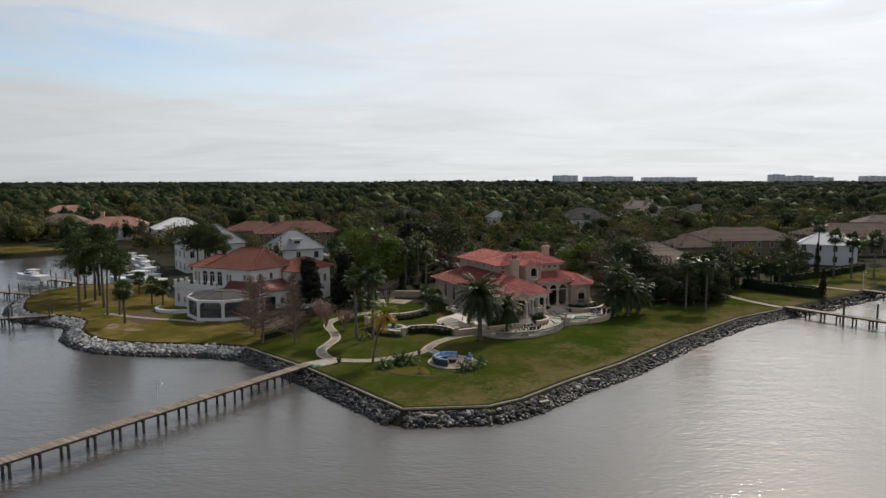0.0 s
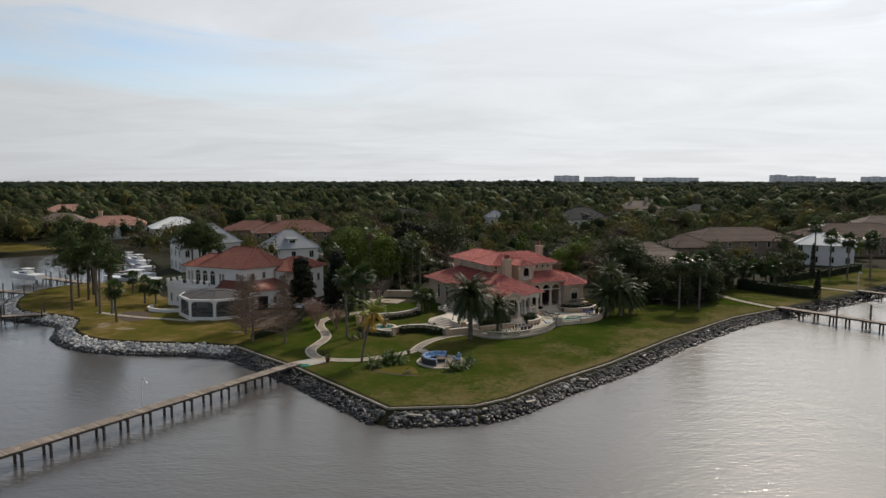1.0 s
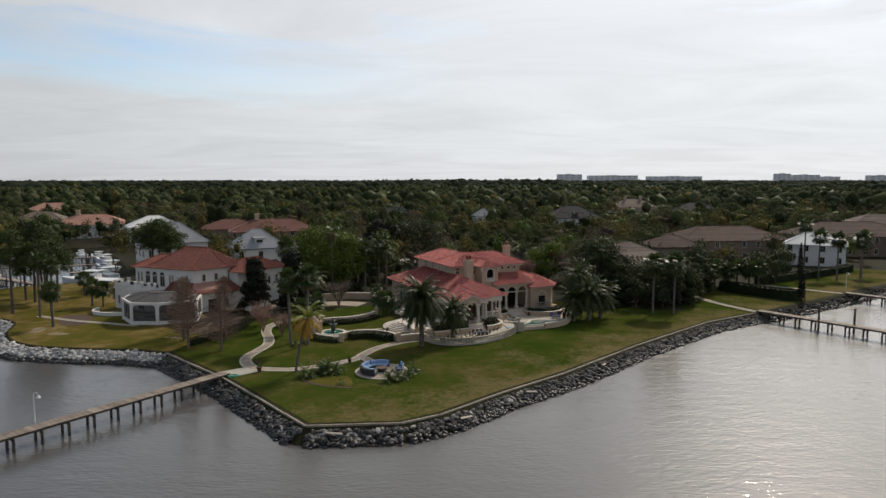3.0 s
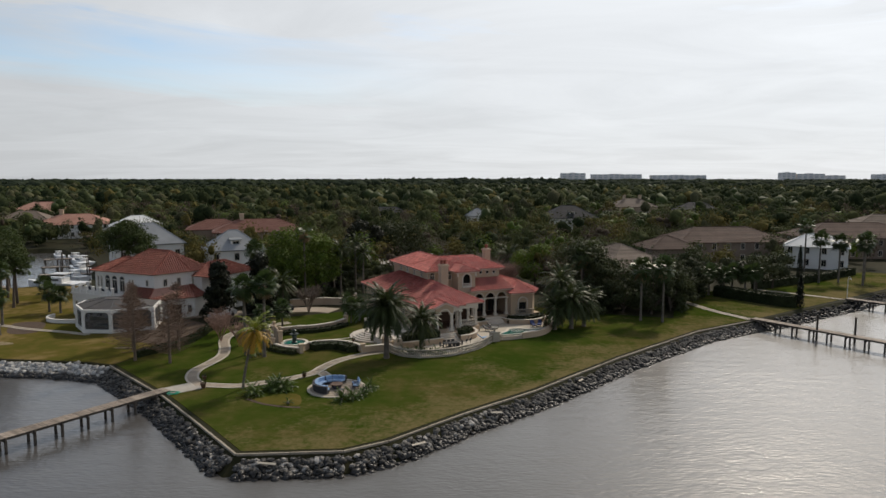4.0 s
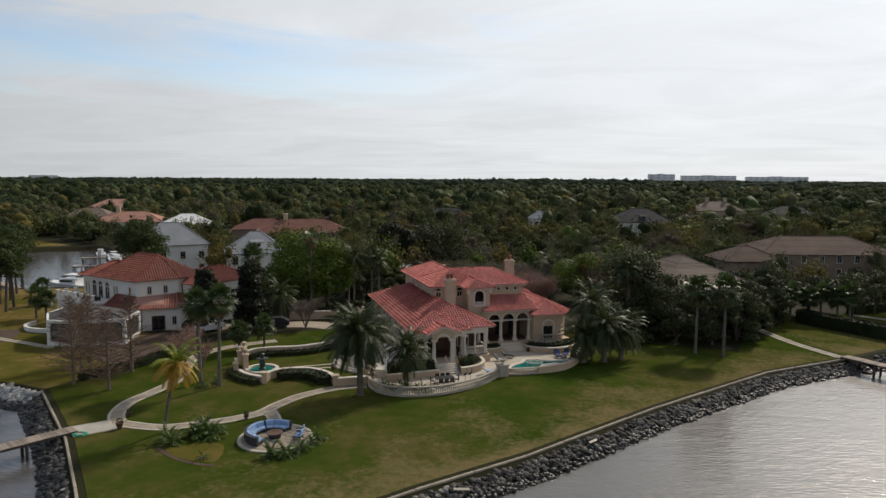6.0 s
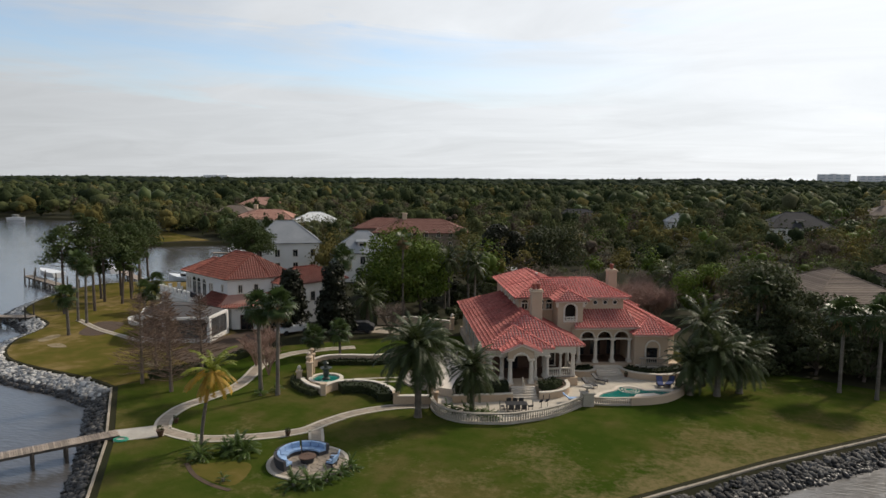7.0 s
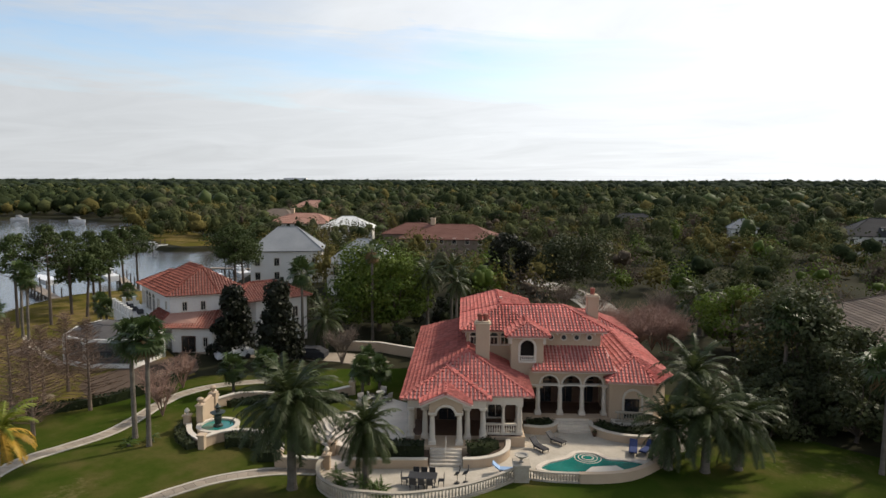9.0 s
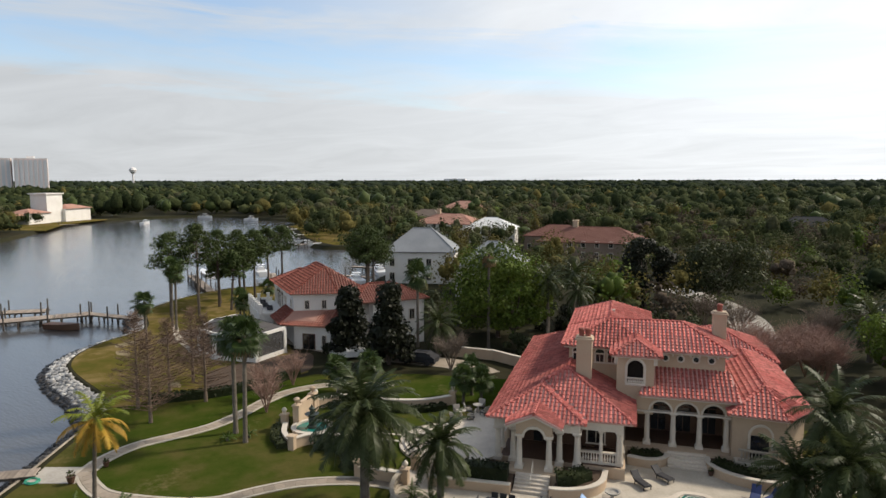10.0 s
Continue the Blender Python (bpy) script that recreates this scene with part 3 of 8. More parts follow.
stones = [stone_mesh(i) for i in range(7)]
for me in stones:
    me.materials.append(M["rock"])
pale_stones = [me.copy() for me in stones]
for me in pale_stones:
    me.materials.clear()
    me.materials.append(M["palerock"])
stone_v = [np.array([v.co[:] for v in me.vertices]) for me in stones]
stone_f = [np.array([p.vertices[:] for p in me.polygons]) for me in stones]
rng = np.random.default_rng(5)


def heap(line, count, width, size, top, parent_name, label, singles=None, batch=None, dry="rock"):
    """Stones along a plan line, falling to the water on its outer side; singles: which stretch of the line has stones as parts."""
    spots, batch = along(line, 0.25), batch or stones
    root = thing(parent_name, pose(0, 0, 0), label, "riprap", kind="structure")
    vs, fs, wet_v, wet_f, k, kw, made = [], [], [], [], 0, 0, 0
    for _ in range(count):
        x, y, a = spots[rng.integers(len(spots))]
        d = rng.uniform(0.1, 1.0)
        nx, ny = -math.sin(a), math.cos(a)
        z = top * (1 - d) - 0.15 + rng.uniform(-0.08, 0.16)
        q = (x + nx * (0.15 + d * width), y + ny * (0.15 + d * width), z)
        s = size * rng.uniform(0.55, 1.35)
        m = pose(*q, rng.uniform(-30, 30), rng.uniform(-30, 30), rng.uniform(0, 360)) @ Matrix.Scale(s, 4)
        i = rng.integers(len(stones))
        if singles and singles(*q[:2]) and made < 300 and z > 0.25:
            place("stone", batch[i], None, root, m=m)
            made += 1
            continue
        mm = np.array(m)
        v = stone_v[i] @ mm[:3, :3].T + mm[:3, 3]
        if z < 0.3:
            wet_v.append(v), wet_f.append(stone_f[i] + kw)
            kw += len(v)
        else:
            vs.append(v), fs.append(stone_f[i] + k)
            k += len(v)
    if vs:
        tagged(place("loose_stones", fast_mesh("loose_stones", np.vstack(vs), np.vstack(fs), M[dry]), None, root), kind="stuff")
    if wet_v:
        tagged(place("wet_stones", fast_mesh("wet_stones", np.vstack(wet_v), np.vstack(wet_f), M["wetrock"]), None, root), kind="stuff")


heap(SEAWALL, 5600, 2.1, 0.33, 1.05, "riprap_bank", "heaped grey riprap boulders below a seawall", lambda x, y: -12 < x < 16 and y < 77)
heap(RIGHT_SHORE[3:] + SEAWALL[:1], 3000, 2.8, 0.42, 1.1, "riprap_bank", "grey riprap bank in front of the neighbouring lawns")
heap(offset(point, -0.2), 5200, 3.2, 0.42, 1.15, "riprap_bank", "pale grey riprap ringing the rounded point", lambda x, y: -58 < x < -38 and y < 98, pale_stones, "palerock")


# ---- paths ----
def paved(name, line, width, label, parts=True):
    """A path of short slabs between two pale edges."""
    root = thing(name, pose(0, 0, 0), label, "path", kind="structure")
    g = Geo()
    g.strip(line, width, LAWN - 0.05, LAWN + 0.05)
    g.ob("bed", M["path"], root)
    for d in (width / 2 - 0.12, -width / 2 + 0.12):
        g = Geo()
        g.strip(offset(line, d), 0.24, LAWN, LAWN + 0.085)
        g.ob("edging", M["pathedge"], root)
    slab = Geo().box(-0.36, 0.36, -width / 2 + 0.28, width / 2 - 0.28, 0, 0.045, 0.015).mesh("slab")
    for x, y, a in along(line, 0.76):
        place("slab", slab, M["path"], root, m=pose(x, y, LAWN + 0.028 + random.uniform(0, 0.006), 0, 0, math.degrees(a)))


paved("garden_path", smooth_line([(-15.4, 82.2), (-17.0, 84.4), (-17.8, 87.4), (-17.3, 90.6), (-17.0, 94.0), (-17.9, 97.6), (-19.3, 101.3), (-19.8, 104.6), (-18.8, 108.0), (-16.2, 111.0), (-13.2, 113.4)]), 1.5, "winding sandy paved garden path with pale edging")
paved("garden_path", smooth_line([(-15.2, 82.2), (-12.7, 81.8), (-10.3, 82.0), (-6.5, 84.1), (-3.9, 86.5), (-3.0, 89.2), (-1.6, 92.2), (1.1, 95.0), (3.9, 96.5)]), 1.4, "curving sandy paved path to the patio steps")
paved("garden_path", smooth_line([(-3.0, 87.2), (-1.9, 85.5), (-0.8, 83.6)]), 1.3, "short paved path to the round seating pad")
g = Geo()
g.m = pose(-16.6, 80.9, 0, 0, 0, 41)
g.box(-1.9, 2.0, -1.4, 1.4, LAWN - 0.1, LAWN + 0.07, 0.02)
tagged(g.ob("pavement", M["concrete"]), "pale concrete landing where the pier meets the lawn", "pavement", kind="structure")
pad = thing("round_pad", pose(0.0, 81.2, LAWN), "round paved seating pad with a pale rim", "pavement", kind="structure")
g = Geo()
g.lathe([(3.0, -0.1), (3.0, 0.07), (2.95, 0.09)], 40)
g.ob("pad_base", M["path"], pad)
g = Geo()
ring = [(3.0 * math.cos(a * math.pi / 24), 3.0 * math.sin(a * math.pi / 24)) for a in range(48)]
g.strip(ring, 0.3, 0, 0.12, True)
g.ob("rim", M["pathedge"], pad)
for r in (0.5, 1.1, 1.7, 2.3):
    count = round(2 * math.pi * r / 0.62)
    tile_me = Geo().box(-0.27, 0.27, -0.28, 0.28, 0, 0.03, 0.02).mesh("paver")
    for i in range(count):
        a = 2 * math.pi * i / count
        place("paver", tile_me, M["path"], pad, m=pose(r * math.cos(a), r * math.sin(a), 0.09, 0, 0, math.degrees(a)))
paved("side_path", smooth_line([(60.0, 117.2), (57.0, 123.5), (55.2, 130), (54.0, 137), (55, 144)]), 1.3, "straight pale path through the hedge gap")
paved("side_path", smooth_line([(85, 135.4), (80, 140.5), (74, 146)]), 1.2, "pale path behind the neighbouring bank")
paved("side_path", smooth_line([(-40.5, 105), (-45, 106.5), (-52, 108.5), (-60, 112)]), 0.9, "narrow worn path across the dormant lawn")


# ---- piers ----
def pier(start, heading, size, width, deck, spacing, label, rail=False, planks=None):
    root = thing("pier", pose(start[0], start[1], 0, 0, 0, heading), label, "pier")
    plank = Geo().box(0.01, 0.15, -width / 2, width / 2, deck - 0.05, deck, 0.008).mesh("plank")
    count = int(size / 0.16)
    single = min(count, planks if planks is not None else 300)
    for i in range(single):
        place("plank", plank, M["plank"], root, m=pose(i * 0.16, random.uniform(-0.02, 0.02), random.uniform(-0.008, 0.008), 0, 0, random.uniform(-0.4, 0.4)))
    if count > single:
        g = Geo()
        for i in range(single, count):
            g.box(i * 0.16 + 0.01, i * 0.16 + 0.15, -width / 2, width / 2, deck - 0.05, deck + random.uniform(-0.008, 0.008))
        tagged(g.ob("deck_boarding", M["plank"], root), kind="stuff")
    for y in (-width / 2 + 0.14, 0, width / 2 - 0.14):
        g = Geo()
        g.box(0, size, y - 0.05, y + 0.05, deck - 0.27, deck - 0.06)
        g.ob("stringer", M["pile"], root)
    pile = Geo().lathe([(0.13, -1.5), (0.13, deck - 0.2), (0.11, deck - 0.06)], 9).mesh("pier_post")
    beam = Geo().box(-0.06, 0.06, -width / 2 - 0.1, width / 2 + 0.1, deck - 0.48, deck - 0.28, 0.01).mesh("cross_beam")
    x = 1.6
    while x < size:
        for y in (-width / 2 + 0.1, width / 2 - 0.1):
            place("pier_post", pile, M["pile"], root, m=pose(x, y, 0))
        place("cross_beam", beam, M["pile"], root, m=pose(x, 0, 0))
        x += spacing
    return root


main_pier = pier((-17.9, 79.9), 236.4, 50, 1.5, 1.5, 2.35, "long grey timber pier on dark piles over the bay")
pier((60.2, 116.8), -53.5, 26, 1.6, 1.6, 2.5, "grey timber pier on paired piles beside the riprap", planks=100)
pier((85.6, 134.8), -53, 30, 1.6, 1.6, 2.5, "distant grey timber pier with piles", planks=60)


# ---- roofs, walls and columns used by the houses ----
def cap_tile(width, size):
    """One barrel tile: a half round, wider at its lower end, with a closed butt."""
    g, arc = Geo(), 5
    r0, r1, th = width * 0.36, width * 0.30, 0.055
    vs = []
    for r, y, lift in ((r0, 0.0, 0.045), (r1, size * 1.08, 0.0)):
        vs += [(r * math.cos(math.pi * i / (arc - 1)), y, lift + r * 0.75 * math.sin(math.pi * i / (arc - 1))) for i in range(arc)]
    fs = [(i, i + 1, arc + i + 1, arc + i) for i in range(arc - 1)] + [tuple(range(arc))]
    g.add(vs, fs)
    return g


TILE_W, TILE_L = 0.33, 0.42
tile_mesh = cap_tile(TILE_W, TILE_L).mesh("roof_tile")
tile_mesh.materials.append(M["tile"])
tile_v = np.array([v.co[:] for v in tile_mesh.vertices])


def tiled_plane(root, corners, bed, cap, single=0, name="roof_plane", pitch=(TILE_W, TILE_L)):
    """A sloping roof plane: corners[0] to corners[1] is its eave. Barrel tiles in courses lie on a bed; the first ones are objects of their own."""
    c = [Vector(q) for q in corners]
    ex = (c[1] - c[0]).normalized()
    nz = ex.cross(c[2] - c[0]).normalized()
    if nz.z < 0:
        ex, nz = -ex, -nz
    es = nz.cross(ex)
    flat = [((q - c[0]).dot(ex), (q - c[0]).dot(es)) for q in c]
    g = Geo()
    k = len(c)
    g.add([q + nz * d for d in (0, -0.14) for q in c], [tuple(range(k)), tuple(range(2 * k - 1, k - 1, -1))] + [(i, (i + 1) % k, (i + 1) % k + k, i + k) for i in range(k)])
    plane = g.ob(name, bed, root)
    rot = Matrix((ex, es, nz)).transposed()
    x0, x1 = min(q[0] for q in flat), max(q[0] for q in flat)
    y1 = max(q[1] for q in flat)
    vs, fs, count, done = [], [], 0, 0
    for j in range(int(y1 / pitch[1]) + 1):
        for i in range(int((x1 - x0) / pitch[0]) + 1):
            x, y = x0 + (i + 0.5) * pitch[0], j * pitch[1] - 0.03
            if not inside(x, y + pitch[1] * 0.4, flat):
                continue
            at = c[0] + ex * x + es * (y + random.uniform(-0.02, 0.02)) + nz * 0.01
            turn = rot @ Euler((0, 0, random.uniform(-0.03, 0.03))).to_matrix()
            if done < single:
                place("roof_tile", tile_mesh, None, plane, m=Matrix.Translation(at) @ turn.to_4x4())
                done += 1
                continue
            vs.append(tile_v @ np.array(turn).T + np.array(at))
            fs += [[count * 10 + a for a in f] for f in ((0, 1, 6, 5), (1, 2, 7, 6), (2, 3, 8, 7), (3, 4, 9, 8), (0, 1, 2, 4), )]
            count += 1
    if vs:
        tagged(place("roof_tiles_rest", fast_mesh("roof_tiles_rest", np.vstack(vs), fs, cap), None, plane), kind="stuff")
    return plane


def ridge(root, a, b, material, r=0.13):
    """A row of ridge caps from a to b."""
    a, b = Vector(a), Vector(b)
    count = max(1, round((b - a).length / 0.45))
    size = (b - a).length / count
    if root.name == "house":
        me = Geo().tube([(0, 0, 0.03), (0, size * 1.12, 0.0)], [r * 1.12, r * 0.92], 7).mesh("ridge_cap")
        for i in range(count):
            place("ridge_cap", me, material, root, m=look(a + (b - a) * i / count, b) @ pose(0, 0, 0, -90))
        return
    g = Geo()
    for i in range(count):
        p0, p1 = a + (b - a) * i / count, a + (b - a) * (i + 1.12) / count
        g.tube([p0 + Vector((0, 0, 0.03)), p1 + Vector((0, 0, -0.005))], [r * 1.12, r * 0.92], 7)
    tagged(g.ob("ridge_line", material, root), kind="stuff")


def hip(x0, x1, y0, y1, z, slope):
    """Corner and ridge points of a hipped roof over a rectangle."""
    w, d = x1 - x0, y1 - y0
    h = min(w, d) / 2
    if d >= w:
        a, b = ((x0 + x1) / 2, y0 + h, z + h * slope), ((x0 + x1) / 2, y1 - h, z + h * slope)
        return {"front": [(x0, y0, z), (x1, y0, z), a], "right": [(x1, y0, z), (x1, y1, z), b, a], "back": [(x1, y1, z), (x0, y1, z), b], "left": [(x0, y1, z), (x0, y0, z), a, b],
                "ridges": [(a, b), ((x0, y0, z), a), ((x1, y0, z), a), ((x1, y1, z), b), ((x0, y1, z), b)]}
    a, b = (x0 + h, (y0 + y1) / 2, z + h * slope), (x1 - h, (y0 + y1) / 2, z + h * slope)
    return {"front": [(x0, y0, z), (x1, y0, z), b, a], "right": [(x1, y0, z), (x1, y1, z), b], "back": [(x1, y1, z), (x0, y1, z), a, b], "left": [(x0, y1, z), (x0, y0, z), a],
            "ridges": [(a, b), ((x0, y0, z), a), ((x1, y0, z), b), ((x1, y1, z), b), ((x0, y1, z), a)]}


def eaves(root, poly, z, material, th=0.2):
    """A soffit slab with a fascia under a roof's edge."""
    g = Geo()
    g.prism(poly, z - th, z - 0.02)
    return g.ob("soffit", material, root)


def arch_wall(g, x0, x1, y, th, z0, z1, holes):
    """A wall along x from y to y + th with round-headed holes: (middle, width, sill, spring)."""
    g.weld = True
    x = x0
    for mid, width, sill, spring in sorted(holes):
        a, b = mid - width / 2, mid + width / 2
        g.box(x, a, y, y + th, z0, z1)
        if sill > z0:
            g.box(a, b, y, y + th, z0, sill)
        n = 10
        pts = [(mid - math.cos(math.pi * i / n) * width / 2, spring + math.sin(math.pi * i / n) * width / 2) for i in range(n + 1)]
        for (u0, h0), (u1, h1) in zip(pts, pts[1:]):
            g.add([(u0, y, h0), (u1, y, h1), (u1, y, z1), (u0, y, z1), (u0, y + th, h0), (u1, y + th, h1), (u1, y + th, z1), (u0, y + th, z1)],
                  [(0, 1, 2, 3), (7, 6, 5, 4), (0, 4, 5, 1), (3, 2, 6, 7)])
        x = b
    g.box(x, x1, y, y + th, z0, z1)
    return g


def arch_trim(root, mid, width, y, spring, sill, depth=0.1, band=0.16, material=None):
    """A raised surround of a round-headed opening."""
    g, n = Geo(), 10
    g.weld = True
    r0, r1 = width / 2, width / 2 + band
    for i in range(n):
        a0, a1 = math.pi * i / n, math.pi * (i + 1) / n
        q = [(mid - math.cos(a) * r, spring + math.sin(a) * r) for r in (r0, r1) for a in (a0, a1)]
        g.add([(x, yy, z) for yy in (y - depth, y + 0.02) for x, z in q], [(0, 1, 3, 2), (4, 6, 7, 5), (2, 3, 7, 6), (0, 4, 5, 1)])
    if sill < spring:
        for s in (-1, 1):
            g.box(mid + s * (r0 + band / 2) - band / 2, mid + s * (r0 + band / 2) + band / 2, y - depth, y + 0.02, sill, spring)
    return g.ob("arch_trim", material or M["trim"], root)


def column_mesh(height, r=0.2):
    return Geo().box(-r * 1.5, r * 1.5, -r * 1.5, r * 1.5, 0, 0.28, 0.03).lathe(
        [(r * 1.35, 0.28), (r * 1.35, 0.36), (r * 1.1, 0.42), (r * 1.08, height * 0.45), (r * 0.86, height - 0.38), (r * 1.0, height - 0.32), (r * 1.25, height - 0.2), (r * 1.4, height - 0.16)], 14).box(
        -r * 1.5, r * 1.5, -r * 1.5, r * 1.5, height - 0.16, height, 0.02).mesh("column")


def baluster_mesh(h):
    return Geo().lathe([(0.075, 0), (0.075, 0.07 * h), (0.045, 0.12 * h), (0.085, 0.32 * h), (0.075, 0.45 * h), (0.035, 0.75 * h), (0.05, 0.88 * h), (0.075, 0.93 * h), (0.075, h)], 8).mesh("baluster")


def balustrade(root, line, z, h=0.95, step=0.24, solid=0.0, material=None):
    """Plinth, balusters and rail along a plan line."""
    material = material or M["stone"]
    g = Geo()
    g.strip(line, 0.26, z, z + 0.14 + solid)
    g.ob("plinth", material, root)
    g = Geo()
    g.strip(line, 0.24, z + h - 0.13, z + h - 0.03)
    g.strip(line, 0.3, z + h - 0.05, z + h)
    g.ob("rail", material, root)
    me = baluster_mesh(h - 0.26 - solid)
    for x, y, a in along(line, step)[1:]:
        place("baluster", me, material, root, m=pose(x, y, z + 0.135 + solid))


def window(root, x, y, z0, z1, w, turn=0, arched=False, name="window"):
    """A framed dark pane set in a wall that faces -y before the turn."""
    holder = place(name, Geo().box(-w / 2 - 0.12, w / 2 + 0.12, -0.09, -0.04, z0 - 0.14, z0 - 0.02).mesh("window"), M["wood" if name == "french_door" else "trim"], root, m=pose(x, y, 0, 0, 0, turn))
    g = Geo()
    for s in (-1, 1):
        g.box(s * w / 2 - 0.06, s * w / 2 + 0.06, -0.06, 0.03, z0, z1)
    g.box(-w / 2, w / 2, -0.06, 0.03, z1 - 0.06, z1 + 0.06)
    g.box(-0.025, 0.025, -0.035, 0.0, z0, z1)
    g.ob("window_frame", M["wood" if name == "french_door" else "trim"], holder)
    g = Geo()
    g.box(-w / 2, w / 2, -0.02, 0.02, z0, z1)
    if arched:
        n = 8
        vs = [(-math.cos(math.pi * i / n) * w / 2, yy, z1 + 0.05 + math.sin(math.pi * i / n) * w / 2) for yy in (-0.03, 0.02) for i in range(n + 1)]
        g.add(vs, [tuple(range(n + 1)), tuple(range(2 * n + 1, n, -1))])
        arch_trim(holder, 0, w, -0.03, z1 + 0.05, z1, 0.04, 0.1, M["wood" if name == "french_door" else "trim"])
    g.ob("pane", M["glass"], holder)
    return holder


# ---- the villa ----
HOUSE = pose(16.75, 109.0, 0, 0, 0, 25.5)
villa = thing("house", HOUSE, "cream stucco villa with red barrel-tile roofs and white arcades", "house")
EAVE, UPPER, FLOOR, PATIO = 5.6, 9.4, 2.15, 1.3
g = Geo()
g.box(-10.6, -0.7, -0.6, 24.4, 0.9, FLOOR)
g.box(-9.4, -5.2, -3.0, -0.6, 0.9, FLOOR)
g.box(-0.7, 12.6, 4.0, 24.0, 0.9, FLOOR)
g.ob("podium", M["stucco"], villa)
g = Geo()
g.box(-10.2, -0.9, 3.2, 24.2, FLOOR, EAVE - 0.1)
g.box(-0.9, 7.2, 8.4, 24.0, FLOOR, 6.3)
g.box(7.2, 7.5, 4.0, 8.4, FLOOR, EAVE)
g.ob("ground_floor_wall", M["stucco"], villa)
g = Geo()
g.prism([(7.4, 4.0), (10.9, 3.5), (12.6, 5.7), (12.6, 21.5), (7.4, 21.5)], FLOOR - 0.9, EAVE - 0.1)
g.ob("right_wing_wall", M["stucco"], villa)
g = Geo()
g.box(-5.6, 1.0, 7.5, 22.6, EAVE, UPPER - 0.1)
g.box(1.0, 7.0, 7.5, 14.0, EAVE, UPPER - 0.1)
g.ob("upper_wall", M["stucco"], villa)
# tower with its arched balcony
g = Geo()
arch_wall(g, -1.55, 1.4, 5.1, 0.3, FLOOR + 2.4, UPPER, [(-0.07, 1.25, 7.05, 8.35)])
g.box(-1.55, -1.25, 5.4, 8.0, FLOOR + 2.4, UPPER)
g.box(1.1, 1.4, 5.4, 8.0, FLOOR + 2.4, UPPER)
g.ob("tower_wall", M["stucco"], villa)
# added dark sheet: the gloom behind the arch is put in as colour
Geo().box(-1.2, 1.05, 6.3, 6.4, 6.6, UPPER).ob("tower_backing", M["dark"], villa)
arch_trim(villa, -0.07, 1.25, 5.1, 8.35, 7.05, 0.07, 0.2)
Geo().box(-0.85, 0.71, 4.92, 5.1, 6.9, 7.05, 0.02).ob("balcony_sill", M["trim"], villa)
me = baluster_mesh(0.42)
for i in range(7):
    place("baluster", me, M["trim"], villa, m=pose(-0.58 + i * 0.17, 5.02, 7.05))
Geo().box(-0.75, 0.61, 4.95, 5.09, 7.47, 7.55, 0.01).ob("balcony_rail", M["trim"], villa)
for s in (-1.62, 1.47):
    Geo().box(s - 0.14, s + 0.14, 4.98, 5.2, UPPER - 0.75, UPPER - 0.18, 0.03).ob("corbel", M["trim"], villa)
# portholes of the upper wall
for x in (2.35, 3.55, 4.75, 5.95):
    g = Geo()
    g.m = pose(x, 7.5, 8.72, 90, 0, 0)
    g.lathe([(0.33, 0), (0.33, 0.06), (0.24, 0.07)], 14)
    o = g.ob("porthole", M["trim"], villa)
    g = Geo()
    g.m = pose(x, 7.42, 8.72, 90, 0, 0)
    g.lathe([(0.22, 0), (0.22, 0.015)], 8)
    g.ob("porthole_glass", M["glass"], o)
# arched windows of the upper left wall
for x, turn_y in ((-4.9, 7.5), (-3.0, 7.5), (-2.0, 7.5)):
    window(villa, x, turn_y, 8.0, 8.7, 0.75, arched=True)
for y in (10, 13, 16, 19):
    window(villa, -5.62, y, 8.3, 8.75, 0.6, -90, True)
for y in (6, 9, 12.5, 16, 19.5):
    window(villa, -10.22, y, FLOOR + 0.3, 4.2, 1.1, -90, True, "french_window")
for y in (10, 13, 16):
    window(villa, 12.62, y, FLOOR + 0.7, 4.4, 1.1, 90, False)

# arcade
g = Geo()
arch_wall(g, 0.1, 7.45, 4.85, 0.35, 2.2 + 2.75, 6.3, [(1.95, 1.62, 4.95, 4.98), (3.95, 1.62, 4.95, 4.98), (5.95, 1.62, 4.95, 4.98)])
g.ob("arcade_wall", M["stucco"], villa)
for x in (1.95, 3.95, 5.95):
    arch_trim(villa, x, 1.62, 4.85, 4.98, 4.98, 0.05, 0.15)
col = column_mesh(2.8, 0.2)
for x in (0.95, 2.95, 4.95, 6.95):
    place("column", col, M["trim"], villa, m=pose(x, 5.02, FLOOR), smooth=False)
Geo().box(0.1, 7.5, 4.7, 5.3, 4.88, 4.98, 0.02).ob("impost_band", M["trim"], villa)
for x in (1.95, 3.95, 5.95):
    window(villa, x, 8.24, FLOOR + 0.1, 4.4, 1.3, 0, True, "french_door")
g = Geo()
g.box(-0.7, 7.1, 5.2, 8.3, FLOOR, FLOOR + 0.01)
g.box(-10.1, -1.0, -0.5, 3.1, FLOOR, FLOOR + 0.01)
g.ob("porch_floor", M["wood"], villa)
